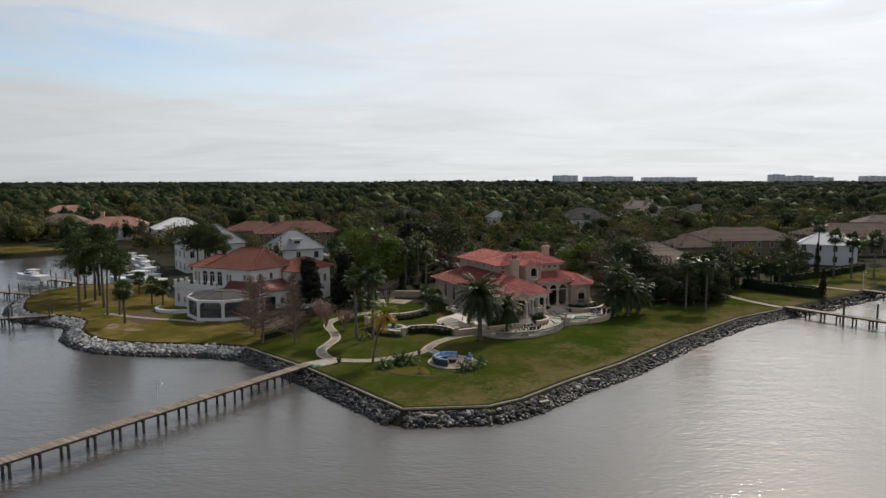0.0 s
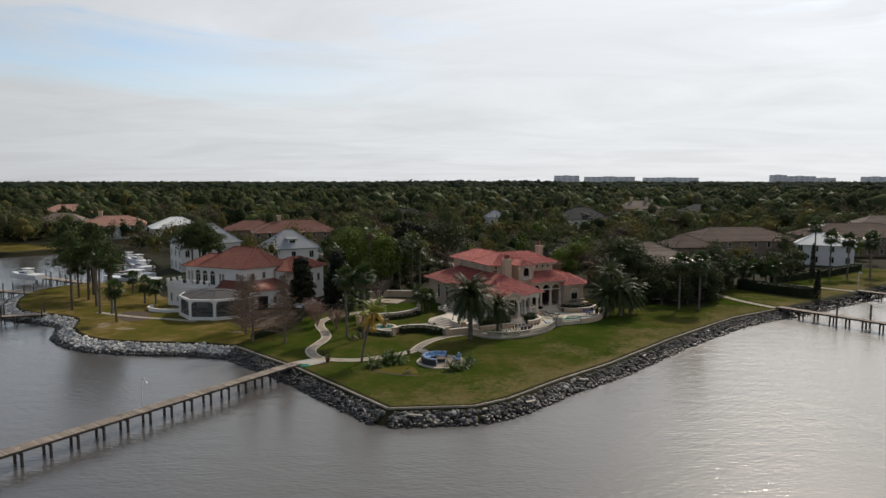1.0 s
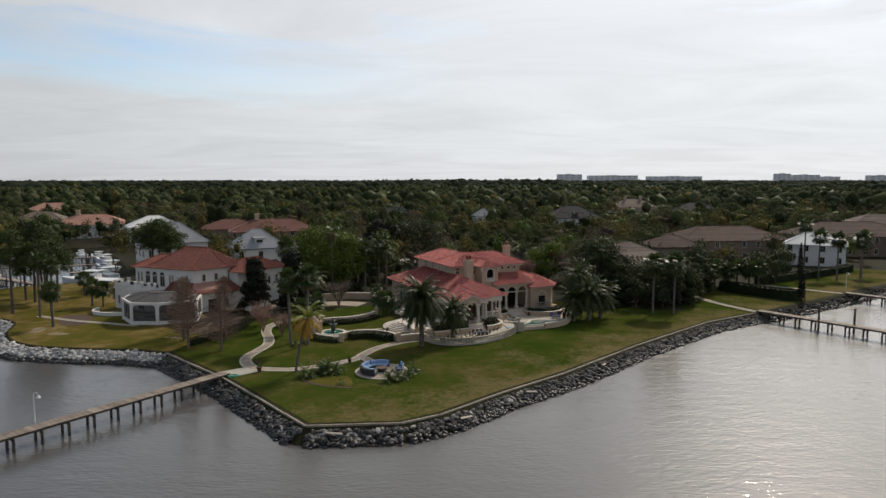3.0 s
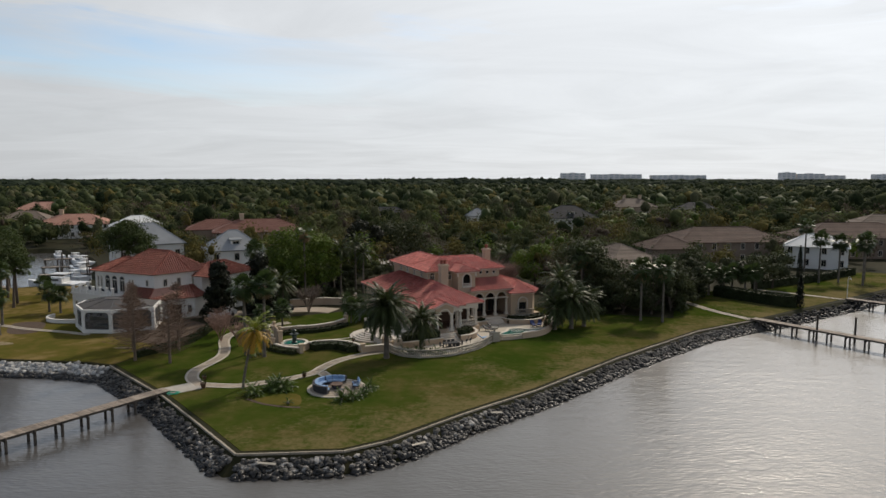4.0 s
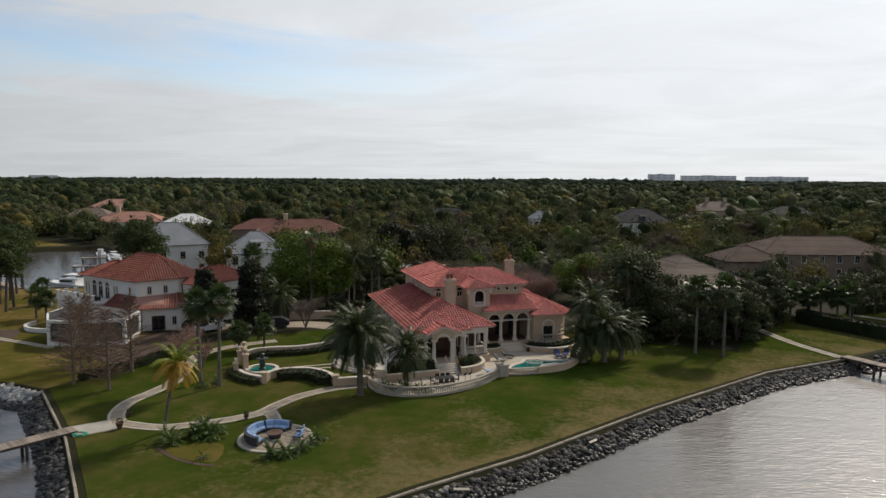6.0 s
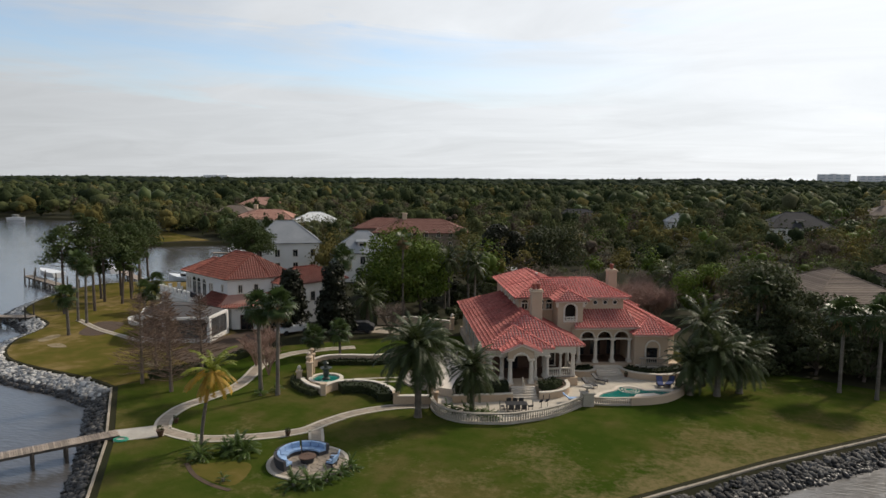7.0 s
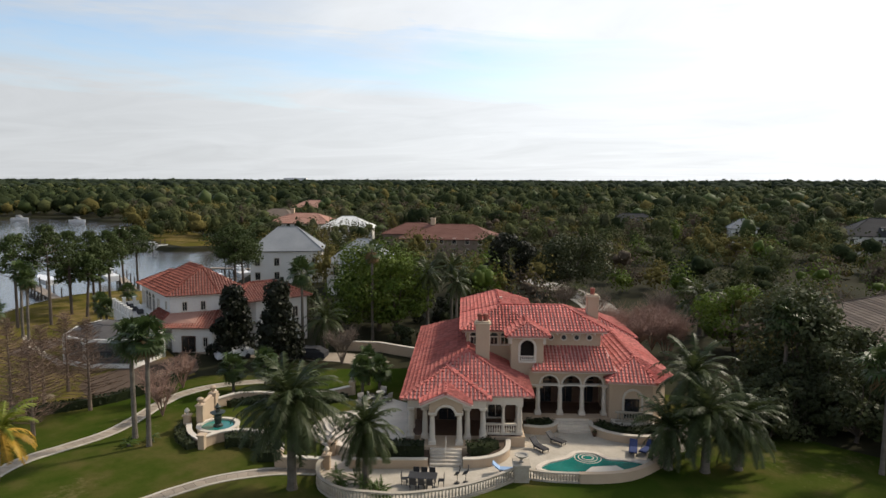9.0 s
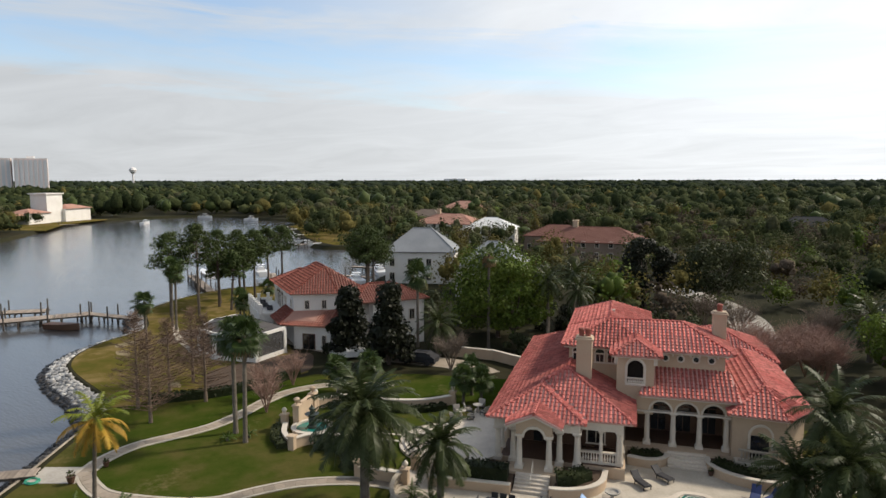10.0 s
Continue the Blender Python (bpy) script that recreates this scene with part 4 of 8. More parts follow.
# right wing arched window with its balustrade
arch_trim(villa, 9.2, 1.5, 3.72, 4.1, FLOOR + 0.9, 0.12, 0.16)
g = Geo()
g.box(8.5, 9.9, 3.66, 3.70, FLOOR + 0.2, 4.1)
g.ob("window_glass", M["glass"], villa)
w_root = thing("balcony", HOUSE @ pose(0, 0, 0), "small white balustraded balcony on the villa", "balcony")
balustrade(w_root, [(7.6, 3.3), (10.8, 2.9)], FLOOR, 0.95)
Geo().prism([(7.4, 4.2), (7.4, 3.1), (10.9, 2.65), (11.0, 3.9)], FLOOR - 0.3, FLOOR).ob("balcony_slab", M["trim"], w_root)

# porch wing: columns, beams and rail
col = column_mesh(2.65, 0.21)
for x, y in ((-8.35, -2.25), (-6.15, -2.25), (-10.2, -1.05), (-9.0, -1.05), (-5.5, -1.05), (-4.2, -1.05), (-4.2, -0.05), (-1.05, 2.6)):
    place("column", col, M["trim"], villa, m=pose(x, y, FLOOR))
slim = column_mesh(2.65, 0.13)
for x, y in ((-2.5, -0.05), (-1.05, -0.05), (-1.25, -0.05), (-10.2, 1.2)):
    place("column", slim, M["trim"], villa, m=pose(x, y, FLOOR))
g = Geo()
g.box(-10.45, -4.0, -1.3, -0.85, 4.78, EAVE - 0.2)
g.box(-4.2, -0.85, -0.25, 0.15, 4.78, EAVE - 0.2)
g.box(-1.25, -0.85, 0.15, 3.3, 4.78, EAVE - 0.2)
g.box(-10.45, -10.0, -0.85, 3.3, 4.78, EAVE - 0.2)
g.ob("porch_beam", M["trim"], villa)
g = Geo()
arch_wall(g, -8.6, -5.9, -2.45, 0.35, 4.55, 5.7, [(-7.25, 1.5, 4.55, 4.56)])
g.ob("portico_arch", M["stucco"], villa)
arch_trim(villa, -7.25, 1.5, -2.45, 4.56, 4.56, 0.06, 0.17)
g = Geo()
g.add([(-8.6, -2.45, 5.69), (-5.9, -2.45, 5.69), (-7.25, -2.45, 6.25), (-8.6, -2.1, 5.69), (-5.9, -2.1, 5.69), (-7.25, -2.1, 6.25)], [(0, 1, 2), (5, 4, 3), (0, 3, 4, 1), (1, 4, 5, 2), (2, 5, 3, 0)])
g.ob("gable_wall", M["stucco"], villa)
for s in (-1, 1):
    g = Geo()
    a, b = Vector((-7.25, -2.75, 6.42)), Vector((-7.25 + s * 2.15, -2.75, 5.5))
    d = Vector((0, 0, -0.22))
    g.add([a, b, b + d, a + d, a + Vector((0, 0.14, 0)), b + Vector((0, 0.14, 0)), b + d + Vector((0, 0.14, 0)), a + d + Vector((0, 0.14, 0))],
          [(0, 1, 2, 3), (7, 6, 5, 4), (0, 4, 5, 1), (3, 2, 6, 7), (1, 5, 6, 2), (0, 3, 7, 4)])
    g.ob("gable_fascia", M["trim"], villa)
porch_rail = thing("porch_railing", HOUSE, "white balustrade railing between porch columns", "railing")
balustrade(porch_rail, [(-4.0, -0.05), (-1.1, -0.05)], FLOOR, 0.95, 0.2, 0.0, M["trim"])
balustrade(porch_rail, [(-0.95, 0.1), (-0.95, 2.6)], FLOOR, 0.95, 0.2)
Geo().box(-10.0, -1.0, 3.12, 3.2, FLOOR + 0.02, 4.75).ob("porch_panelling", M["wood"], villa)
Geo().box(-0.7, 7.1, 8.3, 8.4, FLOOR + 0.02, 6.2).ob("arcade_panelling", M["wood"], villa)
window(villa, -7.25, 3.06, FLOOR + 0.05, 4.3, 1.6, 0, True, "french_door")
window(villa, -3.0, 3.06, FLOOR + 0.4, 4.3, 1.4, 0, False)

# roofs
S = 0.45
left_plane = [(-11, 25, EAVE), (-11, -1.6, EAVE), (-7.3, 2.1, EAVE + 3.7 * S), (-7.3, 3.2, EAVE + 3.7 * S), (-5.45, 4.6, EAVE + 5.55 * S), (-5.45, 19.5, EAVE + 5.55 * S)]
tiled_plane(villa, left_plane, M["tilebed"], M["tile"])
tiled_plane(villa, [(-11, -1.6, EAVE), (-3.55, -1.6, EAVE), (-7.3, 2.1, EAVE + 3.7 * S)], M["tilebed"], M["tile"], 150)
tiled_plane(villa, [(-3.55, -1.6, EAVE), (-3.55, -0.6, EAVE), (-7.3, 3.2, EAVE + 3.7 * S), (-7.3, 2.1, EAVE + 3.7 * S)], M["tilebed"], M["tile"])
tiled_plane(villa, [(-3.55, -0.6, EAVE), (0.0, -0.6, EAVE), (-5.45, 4.6, EAVE + 5.55 * S), (-7.3, 3.2, EAVE + 3.7 * S)], M["tilebed"], M["tile"], 150)
tiled_plane(villa, [(0, -0.6, EAVE), (0, 24, EAVE), (-5.45, 19.5, EAVE + 5.55 * S), (-5.45, 4.6, EAVE + 5.55 * S)], M["tilebed"], M["tile"])
tiled_plane(villa, [(0, 25, EAVE), (-11, 25, EAVE), (-5.45, 19.5, EAVE + 5.55 * S)], M["tilebed"], M["tile"])
for a, b in (((-11, -1.6, EAVE), (-7.3, 2.1, EAVE + 3.7 * S)), ((-3.55, -1.6, EAVE), (-7.3, 2.1, EAVE + 3.7 * S)), ((-7.3, 2.1, EAVE + 3.7 * S), (-7.3, 3.2, EAVE + 3.7 * S)), ((0, -0.6, EAVE), (-5.45, 4.6, EAVE + 5.55 * S)),
             ((-7.3, 3.2, EAVE + 3.7 * S), (-5.45, 4.6, EAVE + 5.55 * S)), ((-5.45, 4.6, EAVE + 5.55 * S), (-5.45, 7.5, EAVE + 5.55 * S))):
    ridge(villa, a, b, M["tile"])
# portico gable
for s in (-1, 1):
    q = [(-7.25 + s * 2.1, 0.3, 5.58), (-7.25 + s * 2.1, -2.8, 5.58), (-7.25, -2.8, 6.5), (-7.25, 0.3, 6.5)]
    tiled_plane(villa, q if s < 0 else [q[1], q[0], q[3], q[2]], M["tilebed"], M["tile"])
ridge(villa, (-7.25, -2.8, 6.5), (-7.25, 0.4, 6.5), M["tile"])
eaves(villa, [(-10.8, -1.4), (-3.7, -1.4), (-3.7, -0.4), (-0.2, -0.4), (-0.2, 23.8), (-10.8, 24.8)], EAVE, M["trim"])
# arcade shed roof
tiled_plane(villa, [(0.2, 4.2, 6.4), (7.9, 4.2, 6.4), (7.4, 7.6, 7.9), (1.3, 7.6, 7.9)], M["tilebed"], M["tile"])
eaves(villa, [(0.4, 4.35), (7.7, 4.35), (7.7, 7.5), (0.4, 7.5)], 6.4, M["trim"], 0.24)
# upper roofs, an L of two hipped arms
ha, hb = hip(-6.2, 1.6, 6.9, 23.2, UPPER, S), hip(-6.2, 7.7, 6.9, 14.7, UPPER, S)
for side in ("front", "right", "back", "left"):
    tiled_plane(villa, ha[side], M["tilebed"], M["tile"])
    tiled_plane(villa, hb[side], M["tilebed"], M["tile"])
for a, b in ha["ridges"][:1] + ha["ridges"][3:] + hb["ridges"]:
    ridge(villa, a, b, M["tile"])
eaves(villa, [(-6.0, 7.1), (7.5, 7.1), (7.5, 14.5), (1.4, 14.5), (1.4, 23.0), (-6.0, 23.0)], UPPER, M["trim"], 0.24)
ht = hip(-2.1, 1.95, 4.6, 11.5, UPPER + 0.02, S)
for side in ("front", "right", "left"):
    tiled_plane(villa, ht[side], M["tilebed"], M["tile"])
for a, b in ht["ridges"][:3]:
    ridge(villa, a, b, M["tile"])
eaves(villa, [(-1.95, 4.75), (1.8, 4.75), (1.8, 7.2), (-1.95, 7.2)], UPPER + 0.02, M["trim"], 0.22)
# right wing roof with its chamfered corner
E2 = EAVE + 0.1
ap, bk = (9.9, 6.7, E2 + 1.5), (9.9, 18.5, E2 + 1.5)
rw = [(6.8, 3.4, E2), (11.1, 2.9, E2), (13.2, 5.5, E2), (13.2, 22.0, E2), (6.8, 22.0, E2)]
tiled_plane(villa, [rw[0], rw[1], ap], M["tilebed"], M["tile"])
tiled_plane(villa, [rw[1], rw[2], ap], M["tilebed"], M["tile"])
tiled_plane(villa, [rw[2], rw[3], bk, ap], M["tilebed"], M["tile"])
tiled_plane(villa, [rw[3], rw[4], bk], M["tilebed"], M["tile"])
tiled_plane(villa, [rw[4], rw[0], ap, bk], M["tilebed"], M["tile"])
for a, b in ((rw[0], ap), (rw[1], ap), (rw[2], ap), (ap, bk), (rw[3], bk)):
    ridge(villa, a, b, M["tile"])
eaves(villa, [(7.0, 3.6), (11.0, 3.1), (13.0, 5.6), (13.0, 21.8), (7.0, 21.8)], E2, M["trim"], 0.22)
hc = hip(2.5, 13.5, 19.0, 29.0, 5.9, S)
for side in ("front", "right", "left"):
    tiled_plane(villa, hc[side], M["tilebed"], M["tile"])
for a, b in hc["ridges"]:
    ridge(villa, a, b, M["tile"])
Geo().box(3.1, 12.9, 19.6, 28.4, 1.0, 5.8).ob("garage_wall", M["stucco"], villa)
# brackets under the eaves
bracket = Geo().box(-0.06, 0.06, -0.42, 0, -0.16, 0, 0.02).mesh("bracket")
for x in [-10.2 + 0.62 * i for i in range(11)]:
    place("bracket", bracket, M["trim"], villa, m=pose(x, -1.0, EAVE - 0.2))
for x in [1.5 + 0.7 * i for i in range(9)]:
    place("bracket", bracket, M["trim"], villa, m=pose(x, 7.48, UPPER - 0.25))
# chimneys
for x, y, z0, z1, w in ((-4.15, 4.9, 6.2, 10.5, 0.62), (7.0, 12.0, 7.0, 11.75, 0.55)):
    c = place("chimney", Geo().box(-w, w, -w * 0.85, w * 0.85, z0, z1, 0.03).box(-w - 0.12, w + 0.12, -w * 0.85 - 0.12, w * 0.85 + 0.12, z1, z1 + 0.16, 0.03).box(-w, w, -w * 0.85, w * 0.85, z1 + 0.16, z1 + 0.3, 0.03).mesh("chimney"),
              M["stucco"], villa, m=pose(x, y, 0))
    for dx in ((-0.26, 0.26) if w > 0.6 else (0,)):
        Geo().lathe([(0.24, z1 + 0.28), (0.2, z1 + 0.45), (0.24, z1 + 0.8), (0.27, z1 + 0.84), (0.2, z1 + 0.95)], 12, (dx, 0, 0)).ob("chimney_pot", M["pot"], c)
Geo().box(-2.2, -1.9, 14, 14.3, 10.9, 11.35).ob("roof_vent", M["trim"], villa)


# ---- patio, steps and planters ----
def world_uv(x, y):
    q = HOUSE @ Vector((x, y, 0))
    return (q.x, q.y)


PATIO_LINE = smooth_line([(4.2, 96.9), (4.5, 95.9), (6.0, 94.2), (8.3, 93.5), (10.8, 94.1), (13.0, 95.2), (15.9, 98.2), (17.9, 102.2)], 0.4)
POOL_FRONT = smooth_line([(18.6, 102.8), (20.3, 103.2), (22.2, 104.0)], 0.4)
POOL_WALL = smooth_line([(22.2, 104.0), (24.0, 105.0), (25.6, 106.5), (26.8, 109.0), (27.6, 112.0)], 0.4)
patio_poly = PATIO_LINE + POOL_FRONT + POOL_WALL + [(30, 118), (24, 122), (8, 112), (2.8, 101.6)]
patio = thing("patio", pose(0, 0, 0), "pale travertine patio round the villa", "patio", kind="structure")
g = Geo()
g.prism(patio_poly, 0.8, PATIO - 0.03)
g.ob("patio_base", M["pathedge"], patio)
POOL = smooth_line([(19.0, 104.2), (19.1, 105.6), (20.2, 107.2), (20.6, 108.6), (22.0, 109.2), (23.2, 108.6), (24.4, 109.0), (26.0, 109.2), (26.2, 108.4), (25.0, 106.6), (23.2, 105.6), (21.0, 104.2)], 0.4, True)
balus = thing("balustrade", pose(0, 0, 0), "curved white stone balustrade round the patio", "balustrade")
balustrade(balus, PATIO_LINE, LAWN, 1.05, 0.25, 0.1)
balus = thing("balustrade", pose(0, 0, 0), "low white balustrade below the pool", "balustrade")
balustrade(balus, POOL_FRONT, LAWN, 0.8, 0.22)
g = Geo()
g.strip(POOL_WALL, 0.35, LAWN - 0.2, LAWN + 0.72)
g.strip(POOL_WALL, 0.45, LAWN + 0.72, LAWN + 0.8)
tagged(g.ob("garden_wall", M["stucco"]), "curved cream stucco wall below the pool", "wall")
pool = thing("swimming_pool", pose(0, 0, 0), "free-form turquoise pool with a pale coping and round steps", "pool")
g = Geo()
g.prism(POOL, PATIO - 0.6, PATIO + 0.16)
g.ob("pool_water", M["pool"], pool, "turquoise water")
g = Geo()
g.strip(POOL, 0.42, PATIO - 0.3, PATIO + 0.26, True)
g.ob("coping", M["paver"], pool)
for i, r in enumerate((1.05, 0.75, 0.45)):
    g = Geo()
    g.strip([(21.7 + r * math.cos(a * math.pi / 12), 108.1 + r * math.sin(a * math.pi / 12)) for a in range(24)], 0.08, PATIO + 0.1, PATIO + 0.19 + 0.01 * i, True)
    g.ob("pool_step", M["paver"], pool)
g = Geo()
g.prism([(22.3, 104.5), (24.1, 105.5), (25.0, 106.5), (24.2, 107.0), (22.6, 105.9)], PATIO - 0.3, PATIO + 0.5)
g.ob("spill_ledge", M["trim"], pool)

urn_pier = thing("urn_pedestal", pose(18.2, 102.5, LAWN, 0, 0, 25), "square stone pedestal carrying a garden urn", "pedestal")
Geo().box(-0.55, 0.55, -0.55, 0.55, -0.1, 1.25, 0.03).box(-0.66, 0.66, -0.66, 0.66, 1.25, 1.4, 0.03).ob("pier_block", M["stone"], urn_pier)
urn = thing("garden_urn", pose(18.2, 102.5, LAWN + 1.4), "weathered stone urn on a pedestal", "urn")
Geo().lathe([(0.2, 0), (0.2, 0.06), (0.08, 0.12), (0.1, 0.22), (0.38, 0.42), (0.5, 0.5), (0.52, 0.58), (0.4, 0.56), (0.3, 0.46)], 16).ob("bowl", M["concrete"], urn)


def stair(name, m, width, count, rise, tread, z0, label):
    """Straight steps that climb along +y."""
    root = thing(name, m, label, "steps")
    for i in range(count):
        Geo().box(-width / 2, width / 2, i * tread, count * tread + 0.3, z0 + i * rise, z0 + (i + 1) * rise, 0.012).ob("step", M["paver"], root)
    return root


stair("stone_steps", HOUSE @ pose(-7.2, -4.6, 0), 2.5, 5, 0.165, 0.32, PATIO - 0.01, "pale stone steps up to the portico")
stair("stone_steps", HOUSE @ pose(3.95, 2.55, 0), 2.9, 5, 0.165, 0.32, PATIO - 0.01, "wide pale stone steps up to the arcade")
rail = thing("handrail", HOUSE @ pose(-7.2, -4.6, 0), "thin metal handrail on the portico steps", "handrail")
Geo().tube([(0, 0.1, PATIO + 0.1), (0, 0.1, PATIO + 1.0), (0, 1.5, PATIO + 1.8), (0, 1.5, PATIO + 0.8)], 0.025, 6).ob("rail_tube", M["trim"], rail)


def planter(line, z1, label, close):
    """A curved wall holding a bed; close: the corners that complete the bed's plan."""
    root = thing("planter", HOUSE, label, "planter")
    g = Geo()
    g.strip(line, 0.3, 0.9, z1 - 0.08)
    g.ob("planter_wall", M["stucco"], root)
    g = Geo()
    g.strip(line, 0.42, z1 - 0.08, z1)
    g.ob("coping", M["trim"], root)
    g = Geo()
    g.prism(line + close, 0.9, z1 - 0.12)
    g.ob("soil_bed", M["mulch"], root)


planter([(-14.6, -5.1), (-11.5, -5.0), (-8.55, -4.9)], 2.05, "cream walled planter with a clipped hedge", [(-8.55, -3.0), (-9.4, -3.0), (-10.5, -0.8), (-13.6, -2.0)])
planter(smooth_line([(-5.85, -4.7), (-4.6, -4.6), (-3.2, -3.9), (-2.3, -2.6), (-2.1, -0.75)], 0.4), 2.05, "curved cream planter beside the portico steps", [(-5.2, -0.75), (-5.2, -3.0)])
planter(smooth_line([(-0.5, 2.6), (0.8, 2.3), (1.9, 2.6), (2.45, 3.4), (2.5, 3.95)], 0.4), 2.0, "curved cream planter below the arcade", [(-0.5, 3.95)])
planter(smooth_line([(5.45, 3.95), (5.6, 2.6), (6.6, 1.4), (8.4, 0.6), (10.6, 0.7), (13.0, 2.2)], 0.4), 2.0, "long curved cream planter beside the steps", [(13.0, 5.0), (11.0, 2.6), (7.3, 3.1), (7.2, 3.95)])

# white terrace with half-round steps on its lawn side
terrace = thing("terrace", pose(0, 0, 0), "white paved upper terrace beside the villa", "terrace", kind="structure")
g = Geo()
g.prism([(2.6, 99.6), world_uv(-13.5, -4.2), world_uv(-10.6, -0.8), world_uv(-10.6, 7), (0.4, 111.5), (0.6, 106), (1.2, 102.2)], 0.9, FLOOR - 0.02)
g.ob("terrace_slab", M["paver"], terrace)
for i in range(6):
    r = 4.6 - i * 0.42
    arc = [(2.2 + r * math.cos(a), 105.2 + r * math.sin(a)) for a in [math.radians(105 + 10 * j) for j in range(17)]]
    Geo().prism(arc, 1.0, LAWN + 0.08 + (i + 1) * 0.145).ob("curved_step", M["paver"], terrace)
g = Geo()
g.prism([(2.9, 99.4), (4.1, 97.0), (5.4, 97.6), (4.6, 100.4)], 1.0, PATIO + 0.02)
g.ob("walk_slab", M["paver"], terrace)


# ---- plants ----
prng = np.random.default_rng(11)


def cards(centres, radii, count, size, flat=0.7):
    """Small leaf clumps as tilted quads on and in ellipsoids. Returns corners and faces."""
    centres, radii = np.asarray(centres, float), np.asarray(radii, float)
    if radii.ndim == 1:
        radii = np.stack([radii, radii, radii * flat], 1)
    k = len(centres)
    d = prng.normal(size=(k, count, 3))
    d /= np.linalg.norm(d, axis=2, keepdims=True)
    d *= prng.uniform(0.55, 1.05, (k, count, 1)) ** 0.6
    p = (centres[:, None, :] + d * radii[:, None, :]).reshape(-1, 3)
    out = d.reshape(-1, 3) + prng.normal(scale=0.55, size=(k * count, 3)) + np.array([0, 0, 0.25])
    out /= np.linalg.norm(out, axis=1, keepdims=True)
    side = np.cross(out, prng.normal(size=out.shape))
    side /= np.linalg.norm(side, axis=1, keepdims=True) + 1e-9
    up = np.cross(out, side)
    s = (size * prng.uniform(0.6, 1.4, (len(p), 1)))
    a, b = side * s, up * s * prng.uniform(0.5, 0.9, (len(p), 1))
    v = np.stack([p - a, p - b, p + a, p + b], 1).reshape(-1, 3)
    return v, np.arange(len(v)).reshape(-1, 4)


def crown_shape(h0, h1, r, clumps, seed, cone=False):
    """Uneven set of clump centres that fill a crown from h0 to h1."""
    q = np.random.default_rng(seed)
    c = []
    for _ in range(clumps):
        z = q.uniform(0, 1)
        reach = r * (1.0 - 0.8 * z if cone else math.sin(math.pi * (0.18 + 0.72 * z)) ** 0.7) * q.uniform(0.35, 0.95)
        a = q.uniform(0, 2 * math.pi)
        c.append((reach * math.cos(a), reach * math.sin(a), h0 + (h1 - h0) * z))
    return np.array(c)


def broadleaf(x, y, h, r, material, label, clumps=16, per=60, size=0.34, low=0.3, seed=0, name="tree", bark="bark", cone=False):
    root = thing(name, pose(x, y, LAWN), label, "tree", "garden trees")
    c = crown_shape(h * low, h * 0.92, r, clumps, seed + int(abs(x * 7 + y * 3)), cone)
    g = Geo()
    lean = (random.uniform(-0.4, 0.4), random.uniform(-0.4, 0.4))
    g.tube([(0, 0, -0.1), (lean[0] * 0.4, lean[1] * 0.4, h * low * 0.8), (lean[0], lean[1], h * 0.7)], [0.028 * h, 0.02 * h, 0.006 * h], 8)
    for q in c[:9]:
        g.tube([(lean[0] * 0.4, lean[1] * 0.4, h * low * 0.75), (q[0] * 0.5, q[1] * 0.5, (h * low + q[2]) / 2), tuple(q)], [0.012 * h, 0.008 * h, 0.002 * h], 5)
    g.ob("trunk", M[bark], root)
    v, f = cards(c, np.full(len(c), r * 0.34) * np.random.default_rng(seed).uniform(0.75, 1.25, len(c)), per, size)
    place("crown", fast_mesh("crown", v, f, M[material]), None, root)
    return root


def feather(size, start, droop, pairs=24, leaflet=0.5, wide=True):
    """A pinnate frond: an arching midrib with leaflets on both sides."""
    g, pts = Geo(), []
    x = z = 0.0
    n = pairs
    for i in range(n + 1):
        a = math.radians(start - droop * (i / n) ** 1.3)
        pts.append(Vector((x, 0, z)))
        x, z = x + math.cos(a) * size / n, z + math.sin(a) * size / n
    g.weld = True
    for i in range(0, n):
        w = 0.03 * (1 - i / n) + 0.006
        g.add([pts[i], pts[i] + Vector((0, w, 0.01)), pts[i + 1] + Vector((0, w, 0.01)), pts[i + 1]], [(0, 1, 2, 3)])
    rnd = random.Random(start)
    for i in range(2, n):
        t = i / n
        length = leaflet * math.sin(math.pi * min(1, 0.12 + t * 0.86)) ** 0.6 * rnd.uniform(0.85, 1.1)
        ahead = (pts[i + 1] - pts[i]).normalized()
        for s in (-1, 1):
            tip = pts[i] + ahead * length * 0.55 + Vector((0, s * length * 0.75, -length * rnd.uniform(0.15, 0.55)))
            g.add([pts[i], pts[i + 1] if wide else pts[i].lerp(pts[i + 1], 0.6), tip], [(0, 1, 2)])
    return g.mesh("frond")


def fan(size, start, blades=15):
    """A costapalmate frond: a stalk with a folded fan of blades with drooping tips."""
    g = Geo()
    a = math.radians(start)
    way, up = Vector((math.cos(a), 0, math.sin(a))), Vector((-math.sin(a), 0, math.cos(a)))
    hub = way * size * 0.5
    g.weld = True
    g.add([Vector((0, -0.04, 0)), Vector((0, 0.04, 0)), hub], [(0, 1, 2)])
    rnd = random.Random(start)
    for i in range(blades):
        b = math.radians(-125 + 250 * i / (blades - 1))
        d = way * math.cos(b) + Vector((0, math.sin(b), 0))
        size_b = size * 0.52 * rnd.uniform(0.85, 1.08)
        side = d.cross(up).normalized() * size * 0.045
        mid = hub + d * size_b * 0.6 + up * 0.04
        tip = hub + d * size_b + Vector((0, 0, -size_b * rnd.uniform(0.15, 0.4)))
        g.add([hub, mid - side, tip, mid + side], [(0, 1, 2, 3)])
    return g.mesh("frond")


